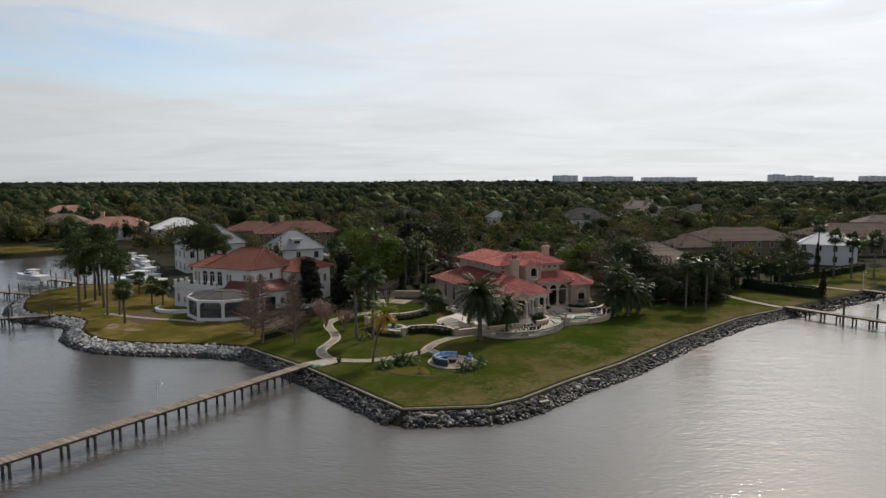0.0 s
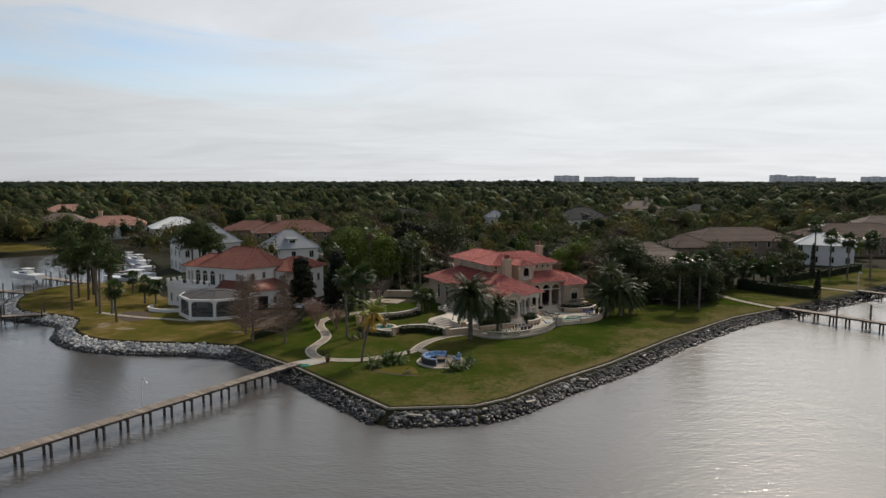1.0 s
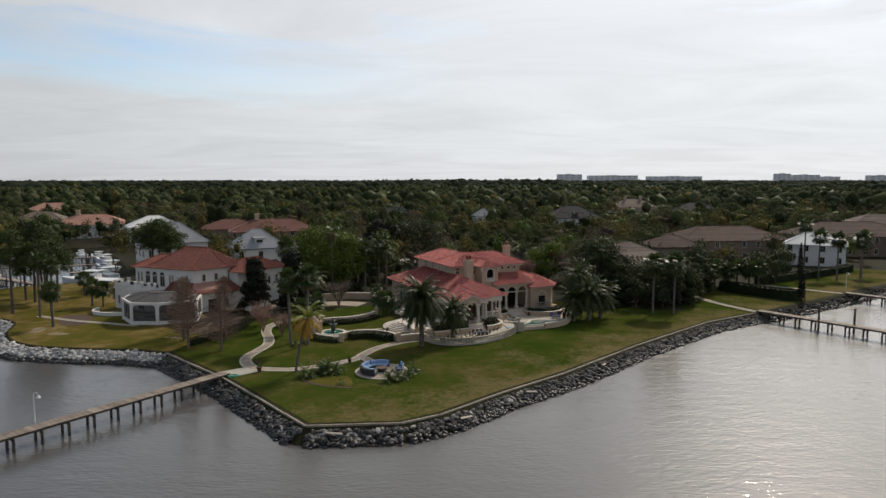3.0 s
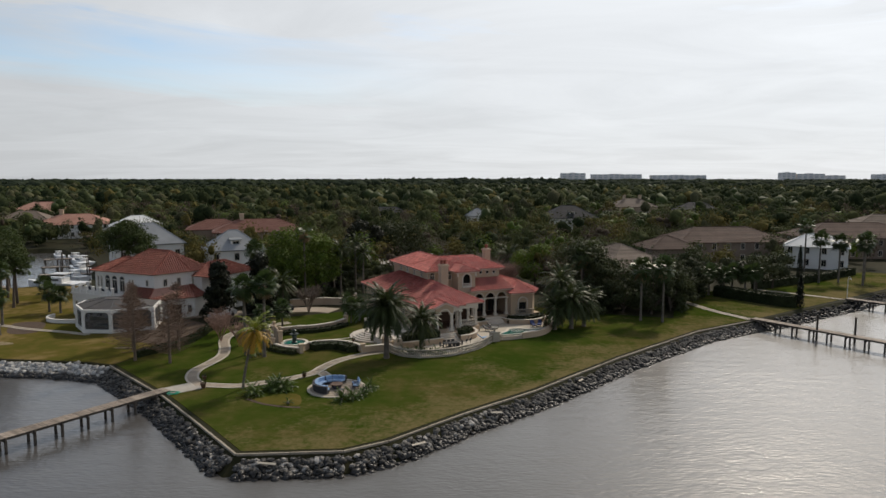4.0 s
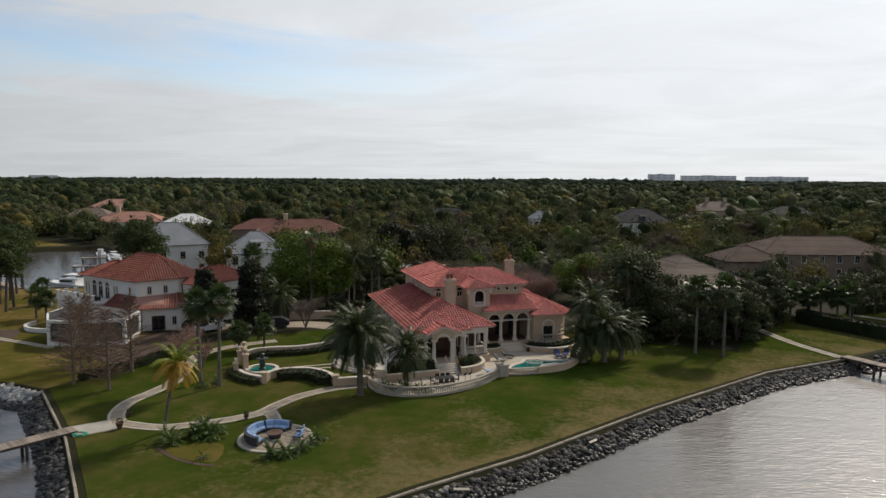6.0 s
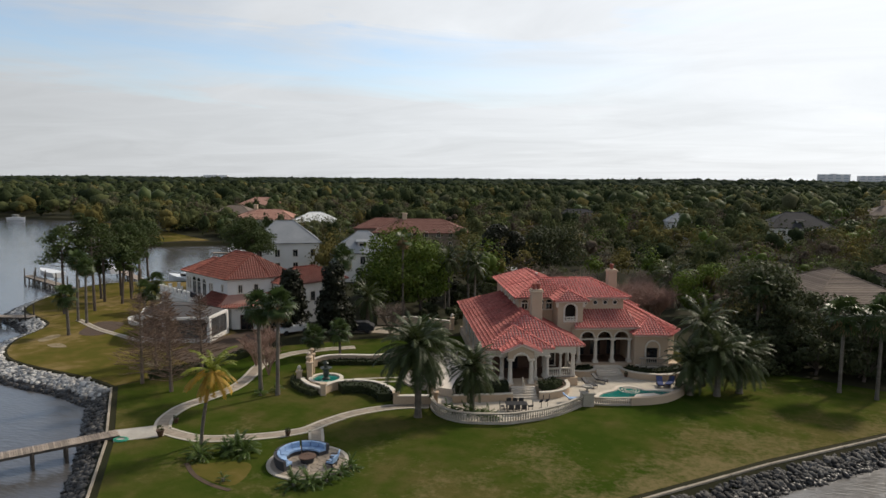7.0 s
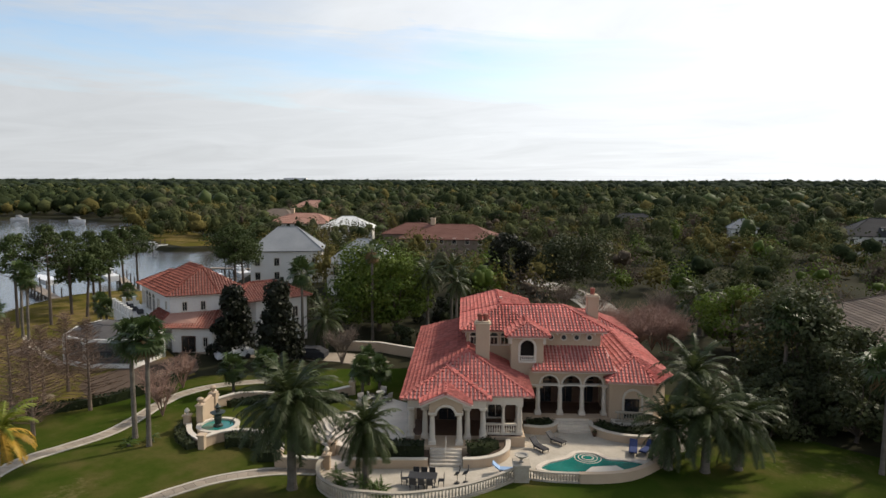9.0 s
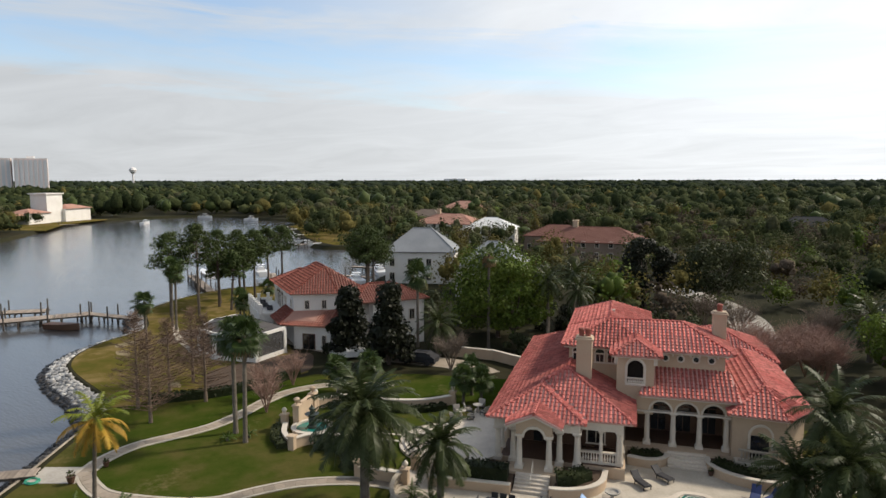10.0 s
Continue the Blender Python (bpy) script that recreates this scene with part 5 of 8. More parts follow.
DATE = [feather(3.3, s, d, 26, 0.68) for s, d in ((78, 70), (58, 85), (35, 85), (10, 75), (-18, 62), (-45, 40))]
SHORT = [feather(2.5, s, d, 22, 0.5) for s, d in ((78, 75), (55, 85), (30, 85), (5, 75), (-25, 55), (-48, 35))]
COCO = [feather(2.9, s, d, 20, 0.6) for s, d in ((75, 80), (50, 90), (28, 95), (5, 80), (-20, 65), (-50, 35))]
FAN = [fan(1.9, s) for s in (75, 50, 25, 0, -28, -55)]
LOW = [feather(1.5, s, d, 16, 0.34) for s, d in ((75, 55), (50, 75), (28, 70), (12, 50))]
for batch, key in ((DATE, "frond"), (SHORT, "frond"), (COCO, "yellowfrond"), (FAN, "fan"), (LOW, "cycad")):
    for me in batch:
        me.materials.append(M[key])
GREEN_COCO = [me.copy() for me in COCO[:3]]
DEAD_FAN = [fan(1.7, s) for s in (-60, -72)]
for me in GREEN_COCO:
    me.materials.clear()
    me.materials.append(M["limefrond"])
for me in DEAD_FAN:
    me.materials.append(M["deadfrond"])


def palm(x, y, h, batch, count, label, r=0.2, lean=(0, 0), scale=1.0, dead=0, z=LAWN, joined=False, name="palm_tree", boot=False, greens=None):
    root = thing(name, pose(x, y, z), label, "palm", "palm trees")
    g, n = Geo(), 14
    pts = [(lean[0] * (i / n) ** 1.4, lean[1] * (i / n) ** 1.4, -0.1 + (h + 0.1) * i / n) for i in range(n + 1)]
    rad = [r * (1.35 if i == 0 else 1.0) * (1 - 0.25 * i / n) * (1.06 if i % 2 else 0.97) for i in range(n + 1)]
    if boot:
        rad[-1], rad[-2] = r * 1.7, r * 1.5
    g.tube(pts, rad, 10)
    g.ob("trunk", M["palmbark"], root)
    top = Vector((lean[0], lean[1], h))
    rnd = random.Random(int(x * 31 + y * 17))
    vs, fs, k = [], [], 0
    for i in range(count + dead):
        t = i / max(1, count - 1)
        if i >= count:
            me = DEAD_FAN[i % 2]
        else:
            j = min(len(batch) - 1, int(t ** 0.85 * len(batch)))
            me = (greens[j] if greens and j < len(greens) else batch[j])
        m = pose(0, 0, 0, rnd.uniform(-14, 14), rnd.uniform(-10, 10), i * 137.5 + rnd.uniform(-15, 15)) @ Matrix.Scale(scale * rnd.uniform(0.85, 1.1), 4)
        m = Matrix.Translation(top + Vector((0, 0, rnd.uniform(-0.25, 0.2)))) @ m
        if joined:
            mm = np.array(m)
            v = np.array([q.co[:] for q in me.vertices]) @ mm[:3, :3].T + mm[:3, 3]
            for p in me.polygons:
                q = [k + a for a in p.vertices]
                fs.append(q + q[-1:] if len(q) == 3 else q)
            vs.append(v)
            k += len(v)
        else:
            place("frond", me, None, root, m=m)
    if joined:
        me = bpy.data.meshes.new("crown")
        me.from_pydata(np.vstack(vs).tolist(), [], [q[:3] if q[2] == q[3] else q for q in fs])
        me.materials.append(batch[0].materials[0])
        place("crown", me, None, root)
    return root


palm(4.1, 93.4, 6.5, DATE, 104, "tall date palm with a dense drooping dark crown", 0.34, scale=1.34, boot=True)
palm(8.3, 96.6, 4.2, SHORT, 72, "smaller date palm rising from a patio bed", 0.26, scale=1.28, boot=True, z=PATIO)
for x, y, h, s in ((27.6, 109.6, 3.4, 1.05), (30.2, 110.3, 4.6, 1.2), (32.4, 112.0, 3.8, 1.1), (28.8, 113.2, 6.8, 1.15)):
    palm(x, y, h, DATE, 54, "stout date palm in a dense dark clump on the lawn", 0.34, scale=s, boot=True)
palm(-11.5, 93.8, 9.3, FAN, 30, "slender fan palm with a shaggy crown on the lawn", 0.2, (0.2, 0.1), 1.15, 10)
palm(-14.0, 94.4, 8.8, FAN, 28, "slender fan palm beside the garden path", 0.22, (-0.2, 0.1), 1.15, 8)
palm(-10.1, 81.0, 6.4, COCO, 34, "leaning coconut palm with yellowing fronds", 0.15, (1.5, -0.2), 0.95, greens=GREEN_COCO)
for x, y, h in ((45.3, 115.0, 8.6), (42.2, 116.2, 8.4), (35.4, 130.0, 8.8), (37.6, 135.5, 8.8)):
    palm(x, y, h, FAN, 34, "tall fan palm with a pale straight trunk before dark trees", 0.19, scale=1.25, dead=6)
for x, y, h in ((-57.0, 110.8, 8.6), (-59.4, 111.4, 9.4)):
    palm(x, y, h, FAN, 26, "tall fan palm on the neighbouring point", 0.2, (0.3, 0), 1.0, 6)
palm(-53.0, 104.4, 5.6, FAN, 26, "short fan palm on the dormant lawn", 0.22, (-0.2, 0), 1.1, 4)
for x, y, h in ((-56.0, 121.0, 3.6), (-53.6, 120.2, 3.2), (-63, 131, 3.4)):
    palm(x, y, h, FAN, 22, "low fan palm among pines", 0.2, scale=1.0, joined=True)
palm(-15.2, 133.0, 12.6, FAN, 8, "tall fan palm with a crown of dead brown fronds", 0.2, scale=1.0, dead=34)
palm(-22.5, 127.0, 9.8, FAN, 30, "tall fan palm above the drive", 0.2, scale=1.25, dead=5)
palm(-17.5, 125.5, 4.2, DATE, 44, "spreading date palm beside the drive", 0.34, scale=1.1, boot=True)
for x, y, h in ((-9.5, 138.5, 9.0), (-7.0, 141.0, 9.8), (-5.2, 139.0, 8.2), (-11.5, 142, 8.6)):
    palm(x, y, h, DATE, 34, "feathery palm in a group behind the villa", 0.2, scale=0.9, joined=True)
for x, y, h, s in ((-3.6, 113.6, 2.8, 0.9), (-2.4, 115.0, 2.4, 0.9), (-4.6, 116.2, 3.0, 0.85), (-15.8, 107.6, 2.6, 1.0), (-13.4, 109.8, 3.0, 1.0)):
    palm(x, y, h, FAN, 26, "small fan palm in a planting bed", 0.16, scale=s)
palm(24.5, 158.0, 5.4, DATE, 44, "date palm over the woodland edge", 0.34, scale=1.3, joined=True)
for x, y, h in ((91.5, 155.5, 9.5), (96.0, 156.0, 8.8), (98.5, 151.5, 9.2), (98, 174, 11.0), (104, 160, 9.0)):
    palm(x, y, h, FAN, 28, "fan palm on the neighbouring lawn", 0.2, scale=1.25, joined=True)
for x, y, h in ((61.8, 139.6, 4.4), (64.4, 139.0, 4.0), (66.6, 140.4, 4.6), (68.6, 139.2, 4.2), (70.8, 140.2, 4.6)):
    palm(x, y, h, FAN, 26, "short fan palm in a row behind a clipped hedge", 0.2, scale=1.15, joined=True)
for x, y, s, c in ((-8.6, 79.0, 1.0, 26), (-7.9, 78.5, 0.8, 18), (-6.3, 81.0, 1.25, 34), (-5.4, 80.6, 1.0, 26), (-6.9, 80.2, 0.9, 20), (1.2, 77.4, 0.9, 24), (2.2, 77.9, 0.9, 24), (3.0, 78.9, 0.8, 20), (3.5, 80.2, 0.7, 18), (3.6, 81.5, 0.7, 18), (-4.0, 76.2, 0.45, 14), (-13.0, 93.0, 0.6, 18), (-12.2, 94.6, 0.6, 16)):
    palm(x, y, 0.25, LOW, c, "low bushy cycad on the lawn", 0.16, scale=s, name="cycad")
for i in range(13):
    a = i / 12
    palm(6.2 + 5.2 * a + random.uniform(-0.4, 0.4), 95.6 - 0.3 * a + random.uniform(-0.6, 0.9), 0.15, LOW, 14, "small leafy cycad in the patio bed", 0.1, scale=random.uniform(0.45, 0.7), z=PATIO, name="cycad")


def hedge(line, width, z0, z1, label, material="hedge", density=60):
    """A clipped hedge: a dark core with leaves all over it."""
    root = thing("hedge", pose(0, 0, 0), label, "hedge")
    Geo().strip(line, width * 0.86, z0 - 0.1, z1 - 0.1).ob("hedge_core", M[material], root)
    spots = along(line, 0.18)
    c = []
    for x, y, a in spots:
        for _ in range(max(3, density // 8)):
            s, zz = random.uniform(-1, 1), random.uniform(0, 1)
            if random.random() < 0.5:
                s = math.copysign(1, s)
            else:
                zz = 1
            c.append((x - math.sin(a) * s * width / 2, y + math.cos(a) * s * width / 2, z0 + (z1 - z0) * zz + random.uniform(-0.06, 0.06)))
    v, f = cards(c, np.full(len(c), 0.1), 2, 0.11)
    place("leaves", fast_mesh("leaves", v, f, M[material]), None, root)


def hl(pts):
    return [world_uv(*q) for q in pts]


hedge(hl([(-14.2, -4.1), (-11.6, -4.0), (-8.9, -3.9)]), 1.35, 2.0, 2.95, "dark clipped hedge in a walled planter")
hedge(hl([(-5.4, -3.6), (-4.3, -3.3), (-3.4, -2.2)]), 1.3, 2.0, 2.7, "low dark shrubs in a curved planter")
hedge(hl([(-0.2, 3.2), (1.0, 3.0), (2.0, 3.3)]), 0.7, 1.9, 2.3, "low dark planting below the arcade")
hedge(smooth_line([hl([(6.0, 3.0)])[0], hl([(7.2, 2.0)])[0], hl([(9.0, 1.5)])[0], hl([(12.0, 2.6)])[0]]), 1.0, 1.9, 2.3, "dark planting in a long curved bed")
hedge(smooth_line([(-27.4, 93.0), (-25.6, 96.2), (-24.2, 99.0), (-23.6, 103.0), (-23.9, 108.5)]), 0.9, LAWN, LAWN + 0.95, "low dark boundary hedge between two lawns")
hedge([(63.0, 139.0), (66.5, 134.0), (70, 129.5), (72.6, 127.6)], 2.2, LAWN, LAWN + 2.0, "tall dark clipped hedge along the lawn", density=200)
hedge([(74, 147), (82, 152), (92, 158), (106, 168)], 2.0, LAWN, LAWN + 1.6, "dark clipped hedge before a white house", density=120)

for x, y, h in ((73.1, 127.6, 5.4), (86.5, 154.0, 8.0)):
    root = thing("cypress", pose(x, y, LAWN), "narrow dark column-shaped cypress", "tree", "garden trees")
    Geo().tube([(0, 0, 0), (0, 0, h * 0.8)], [0.14, 0.04], 7).ob("trunk", M["bark"], root)
    c = [(0, 0, h * (0.08 + 0.9 * i / 16)) for i in range(17)]
    v, f = cards(c, [(0.75 * (1 - 0.8 * (i / 16) ** 2.2),) * 2 + (0.5,) for i in range(17)], 60, 0.16)
    place("crown", fast_mesh("crown", v, f, M["magnolia"]), None, root)

broadleaf(-17.7, 138.5, 13.2, 7.6, "bright", "large rounded tree with fresh green leaves", 60, 280, 0.19, 0.2, 3)
broadleaf(-13.8, 137.0, 11.6, 4.4, "bright", "fresh green tree beside a dead palm", 26, 280, 0.19, 0.2, 4)
broadleaf(-25.6, 117.6, 9.4, 2.9, "magnolia", "dark glossy magnolia beside the drive", 64, 90, 0.24, 0.1, 5, cone=True)
broadleaf(-19.4, 118.6, 10.6, 3.0, "magnolia", "dark glossy magnolia above parked cars", 70, 90, 0.24, 0.1, 6, cone=True)
broadleaf(-9.0, 168.0, 12.5, 5.2, "magnolia", "dense dark evergreen tree behind the villa", 26, 260, 0.24, 0.08, 7)
broadleaf(-2.5, 184.0, 11.0, 8.5, "leaf", "wide spreading live oak by the road", 30, 260, 0.26, 0.3, 8)
broadleaf(36.5, 133.5, 11.0, 6.2, "leaf", "large dark magnolia behind the lawn", 50, 260, 0.2, 0.12, 9)
broadleaf(29.5, 150.0, 9.0, 4.6, "bright", "bright green tree at the woodland edge", 22, 260, 0.19, 0.12, 10)
for i, (x, y, h, r) in enumerate(((41.0, 122.5, 7.6, 3.6), (45.5, 121.5, 8.0, 3.8), (49.6, 124.5, 7.4, 3.4), (47.0, 128.5, 8.2, 4.0), (53.4, 131.0, 7.0, 3.2), (38.6, 126.0, 7.2, 3.4), (52.0, 138.0, 7.6, 4.0), (34.5, 120.5, 3.4, 2.2), (43, 134, 8, 4.2), (52.0, 127.4, 6.0, 2.8), (57.6, 136.5, 6.4, 3.0), (59.6, 142.6, 7.2, 3.4), (51.2, 133.2, 6.6, 3.0))):
    broadleaf(x, y, h, r, "leaf", "dense dark broadleaf tree at the lawn's edge", 18, 200, 0.19, 0.1, 20 + i)
for i in range(26):
    x, y = random.uniform(33, 53), random.uniform(119, 140)
    if y < 112 + abs(x - 40) * 0.55 + 6 or (x > 50 and y > 126):
        continue
    broadleaf(x, y, random.uniform(3.0, 5.5), random.uniform(2.0, 3.0), "leaf", "dark understorey shrub below taller trees", 10, 160, 0.17, 0.05, 100 + i, "shrub")
for i, (x, y, h, r) in enumerate(((66, 144, 7.6, 4.2), (72.5, 143, 7.2, 4.0), (78, 148, 7.4, 4.0), (62, 148, 8.4, 4.6))):
    broadleaf(x, y, h, r, "leaf", "spreading live oak behind a hedge", 18, 200, 0.2, 0.42, 40 + i)

for i, (x, y, h, r) in enumerate(((-13.5, 147.0, 4.6, 2.8), (-9.0, 146.5, 4.2, 2.6), (-4.0, 148.0, 4.8, 2.8), (0.5, 146.0, 4.0, 2.6), (5.5, 148.5, 4.4, 2.6), (-2.0, 152.0, 5.2, 3.0), (-20.5, 147.5, 5.0, 3.0), (-26.0, 143.0, 4.8, 3.0), (-30.5, 138.0, 5.2, 3.0), (-29.0, 148.0, 5.6, 3.2), (-10.5, 133.5, 2.6, 1.9), (-6.5, 133.0, 2.4, 1.8), (-1.5, 134.5, 2.6, 1.9))):
    broadleaf(x, y, h, r, "leaf" if i % 3 else "magnolia", "dense dark evergreen shrub along the drive", 12, 160, 0.18, 0.04, 140 + i, "shrub")


def pine(x, y, h, r, label, seed=0, layers=9):
    """A tall bare trunk with flat layered needle clumps near the top."""
    root = thing("pine_tree", pose(x, y, LAWN), label, "tree", "pines")
    q = random.Random(seed)
    g, c, rad = Geo(), [], []
    lean = (q.uniform(-0.8, 0.8), q.uniform(-0.8, 0.8))
    g.tube([(0, 0, -0.1), (lean[0] * 0.4, lean[1] * 0.4, h * 0.5), (lean[0], lean[1], h * 0.97)], [0.24, 0.19, 0.06], 8)
    for i in range(layers):
        t = i / (layers - 1)
        z = h * (0.60 + 0.37 * t)
        for k in range(3):
            a = i * 2.4 + k * 2.09 + q.uniform(-0.5, 0.5)
            reach = r * (0.30 + 0.85 * math.sin(math.pi * min(1.0, 0.25 + 0.72 * t))) * q.uniform(0.55, 1.1)
            if i == layers - 1:
                reach *= 0.4
            end = (lean[0] * 0.9 + reach * math.cos(a), lean[1] * 0.9 + reach * math.sin(a), z + q.uniform(0.2, 0.7))
            g.tube([(lean[0] * z / h, lean[1] * z / h, z - 0.5), (end[0] * 0.6, end[1] * 0.6, z - 0.1), end], [0.07, 0.045, 0.02], 4)
            s = q.uniform(0.7, 1.15) * r * 0.42
            c.append(end)
            rad.append((s, s, s * 0.5))
            c.append((end[0] * 0.6, end[1] * 0.6, end[2] + 0.15))
            rad.append((s * 0.8, s * 0.8, s * 0.4))
    g.ob("trunk", M["bark"], root)
    v, f = cards(c, rad, 70, 0.16)
    place("crown", fast_mesh("crown", v, f, M["pine"]), None, root)


for i, (x, y, h, r) in enumerate(((-63.5, 118.0, 14.6, 3.4), (-66.0, 114.5, 13.4, 3.4), (-68.6, 124.6, 13.2, 3.0), (-70.5, 130.0, 12.6, 2.8), (-72.0, 134.0, 12.4, 2.8), (-66.5, 128.5, 10.6, 2.2), (-76.0, 140.0, 12.4, 3.0), (-80.0, 146.0, 12.0, 3.2),
                                  (-64.5, 124.5, 9.4, 1.8), (-71.5, 126.5, 8.0, 1.8))):
    pine(x, y, h, r, "tall slender pine with flat needle clumps on the point", 60 + i)
for i, (x, y, h, r) in enumerate(((-55.5, 148.0, 13.2, 4.2), (-58.5, 151.0, 12.2, 3.8), (-52.5, 147, 11.5, 3.2))):
    pine(x, y, h, r, "broad dark pine before a grey house", 80 + i, 12)


def bare_cypress(x, y, h, label, seed):
    root = thing("bare_tree", pose(x, y, LAWN), label, "tree", "bare trees")
    q = random.Random(seed)
    Geo().tube([(0, 0, -0.1), (0.05, 0, h * 0.5), (0, 0, h)], [0.2, 0.1, 0.02], 8).ob("trunk", M["twig"], root)
    g = Geo()
    for i in range(130):
        z = h * (0.12 + 0.86 * i / 130)
        a, reach = i * 2.4 + q.uniform(-0.3, 0.3), (0.40 * h * (1 - z / h) + 0.5) * q.uniform(0.6, 1.15)
        d = Vector((math.cos(a), math.sin(a), q.uniform(0.15, 0.45)))
        b = Vector((0, 0, z))
        g.tube([b, b + d * reach * 0.5, b + d * reach + Vector((0, 0, 0.1))], [0.045, 0.028, 0.01], 3)
        for j in range(11):
            s = b + d * reach * q.uniform(0.35, 0.95)
            g.tube([s, s + Vector((q.uniform(-0.5, 0.5), q.uniform(-0.5, 0.5), q.uniform(0, 0.4)))], [0.018, 0.008], 3)
    tagged(g.ob("branch_spray", M["browntwig"], root), kind="stuff")


for i, (x, y, h) in enumerate(((-27.0, 91.6, 9.6), (-22.2, 90.6, 8.6), (-23.8, 97.0, 9.0), (-29.4, 96.0, 8.0), (-31.0, 99.5, 8.4))):
    bare_cypress(x, y, h, "leafless cypress with short level branches on the lawn", 90 + i)


def vase_tree(x, y, h, r, material, label, stems=7, twigs=420, seed=0):
    """A leafless many-stemmed tree with a haze of fine twigs."""
    root = thing("bare_tree", pose(x, y, LAWN), label, "tree", "bare trees")
    q = random.Random(seed)
    g, t = Geo(), Geo()
    tops = []
    for i in range(stems):
        a = 6.28 * i / stems + q.uniform(-0.3, 0.3)
        p1 = Vector((math.cos(a) * r * 0.18, math.sin(a) * r * 0.18, h * 0.3))
        for _ in range(4):
            b = a + q.uniform(-0.7, 0.7)
            p2 = Vector((math.cos(b) * r * q.uniform(0.2, 0.7), math.sin(b) * r * q.uniform(0.2, 0.7), h * q.uniform(0.55, 0.8)))
            g.tube([(0, 0, 0), p1, p2], [0.07, 0.05, 0.02], 4)
            tops.append((p1, p2))
    for i in range(twigs):
        p1, p2 = tops[i % len(tops)]
        s = p1.lerp(p2, q.uniform(0.3, 1))
        d = Vector((q.gauss(0, 1), q.gauss(0, 1), q.uniform(0.1, 1.2))).normalized()
        e = s + d * r * q.uniform(0.15, 0.42)
        t.tube([s, e], [0.020, 0.006], 3)
    tagged(g.ob("stem", M[material], root), kind="stuff")
    tagged(t.ob("twig_haze", M[material], root), kind="stuff")


for i, (x, y, h, r) in enumerate(((33.5, 151.0, 8.0, 5.0), (25.5, 157.5, 7.5, 4.6), (41.0, 162.0, 9.0, 5.6), (19.0, 161.0, 6.5, 4.2), (50.0, 168.0, 9.0, 5.6))):
    vase_tree(x, y, h, r, "twig", "leafless grey-brown tree beside the woods", 9, 1300, 40 + i)
vase_tree(-16.4, 99.2, 4.2, 2.6, "redtwig", "leafless reddish crepe myrtle beside the path", seed=1)
vase_tree(-19.8, 101.5, 4.4, 2.8, "redtwig", "leafless reddish crepe myrtle by the boundary", seed=2)
vase_tree(-21.5, 106.0, 4.6, 3.0, "redtwig", "leafless reddish crepe myrtle by the boundary", seed=12)
for i, (x, y) in enumerate(((18.5, 139.0), (22.5, 141.5), (15.0, 142.5), (20.0, 146.0))):
    vase_tree(x, y, 7.0, 4.6, "redtwig", "leafless reddish crepe myrtle behind the villa", 12, 2800, 3 + i)
vase_tree(9.0, 158.0, 7.0, 4.0, "twig", "leafless grey crepe myrtle by the road", 9, 700, 9)
vase_tree(-12.0, 121.5, 5.6, 3.4, "twig", "leafless pale shrub tree beside the drive", 9, 700, 10)
vase_tree(2.5, 163, 6.5, 4.2, "twig", "leafless grey tree by the road", 9, 600, 14)


# ---- fountain court ----
def garden_wall(line, h, label, hedge_side=None, th=0.32):
    root = thing("garden_wall", pose(0, 0, 0), label, "wall")
    Geo().strip(line, th, LAWN - 0.2, LAWN + h - 0.09).ob("wall_body", M["stucco"], root)
    Geo().strip(line, th + 0.14, LAWN + h - 0.09, LAWN + h).ob("coping", M["trim"], root)
    return root


def gate_post(x, y, h, label, ball=True):
    root = thing("wall_pier", pose(x, y, LAWN, 0, 0, 25), label, "pier")
    Geo().box(-0.27, 0.27, -0.27, 0.27, -0.2, h, 0.03).box(-0.36, 0.36, -0.36, 0.36, h, h + 0.12, 0.03).ob("shaft", M["stucco"], root)
    if ball:
        Geo().lathe([(0.14, h + 0.12), (0.08, h + 0.2), (0.2, h + 0.34), (0.24, h + 0.46), (0.16, h + 0.6), (0.05, h + 0.7)], 12).ob("finial", M["trim"], root)


garden_wall([(4.0, 97.0), (2.2, 96.3), (0.9, 95.7)], 0.95, "straight cream garden wall with a pale coping")
arc = smooth_line([(0.6, 96.0), (-0.6, 97.6), (-2.9, 98.9), (-5.2, 98.7), (-6.9, 97.4), (-7.3, 95.7)], 0.4)
garden_wall(arc, 0.95, "sweeping concave cream wall above a dark hedge")
hedge(offset(arc, 1.0)[2:-4], 1.5, LAWN, LAWN + 0.92, "dark clipped hedge below a curved wall")
garden_wall(smooth_line([(-7.3, 95.6), (-9.4, 96.3), (-11.2, 97.7)], 0.5), 0.75, "low cream wall beside the fountain")
hedge([(-7.9, 95.0), (-9.8, 95.7), (-11.6, 97.0), (-12.6, 98.8)], 0.8, LAWN, LAWN + 0.6, "low shrubs at the foot of the fountain wall", "leaf")
upper_arc = smooth_line([(-13.6, 103.0), (-12.9, 105.6), (-10.6, 107.0), (-8.0, 107.9), (-5.6, 110.0), (-4.4, 112.6)], 0.4)
garden_wall(upper_arc, 1.0, "curved cream retaining wall round the fountain lawn")
hedge(offset(upper_arc, -0.8)[3:-3], 0.9, LAWN, LAWN + 0.6, "low dark hedge inside a curved wall")
for x, y in ((0.75, 95.8), (-7.2, 95.5), (4.3, 97.2), (3.2, 99.4)):
    gate_post(x, y, 1.15, "square cream wall pier with a stone finial", x != 0.75 and x != -7.2)
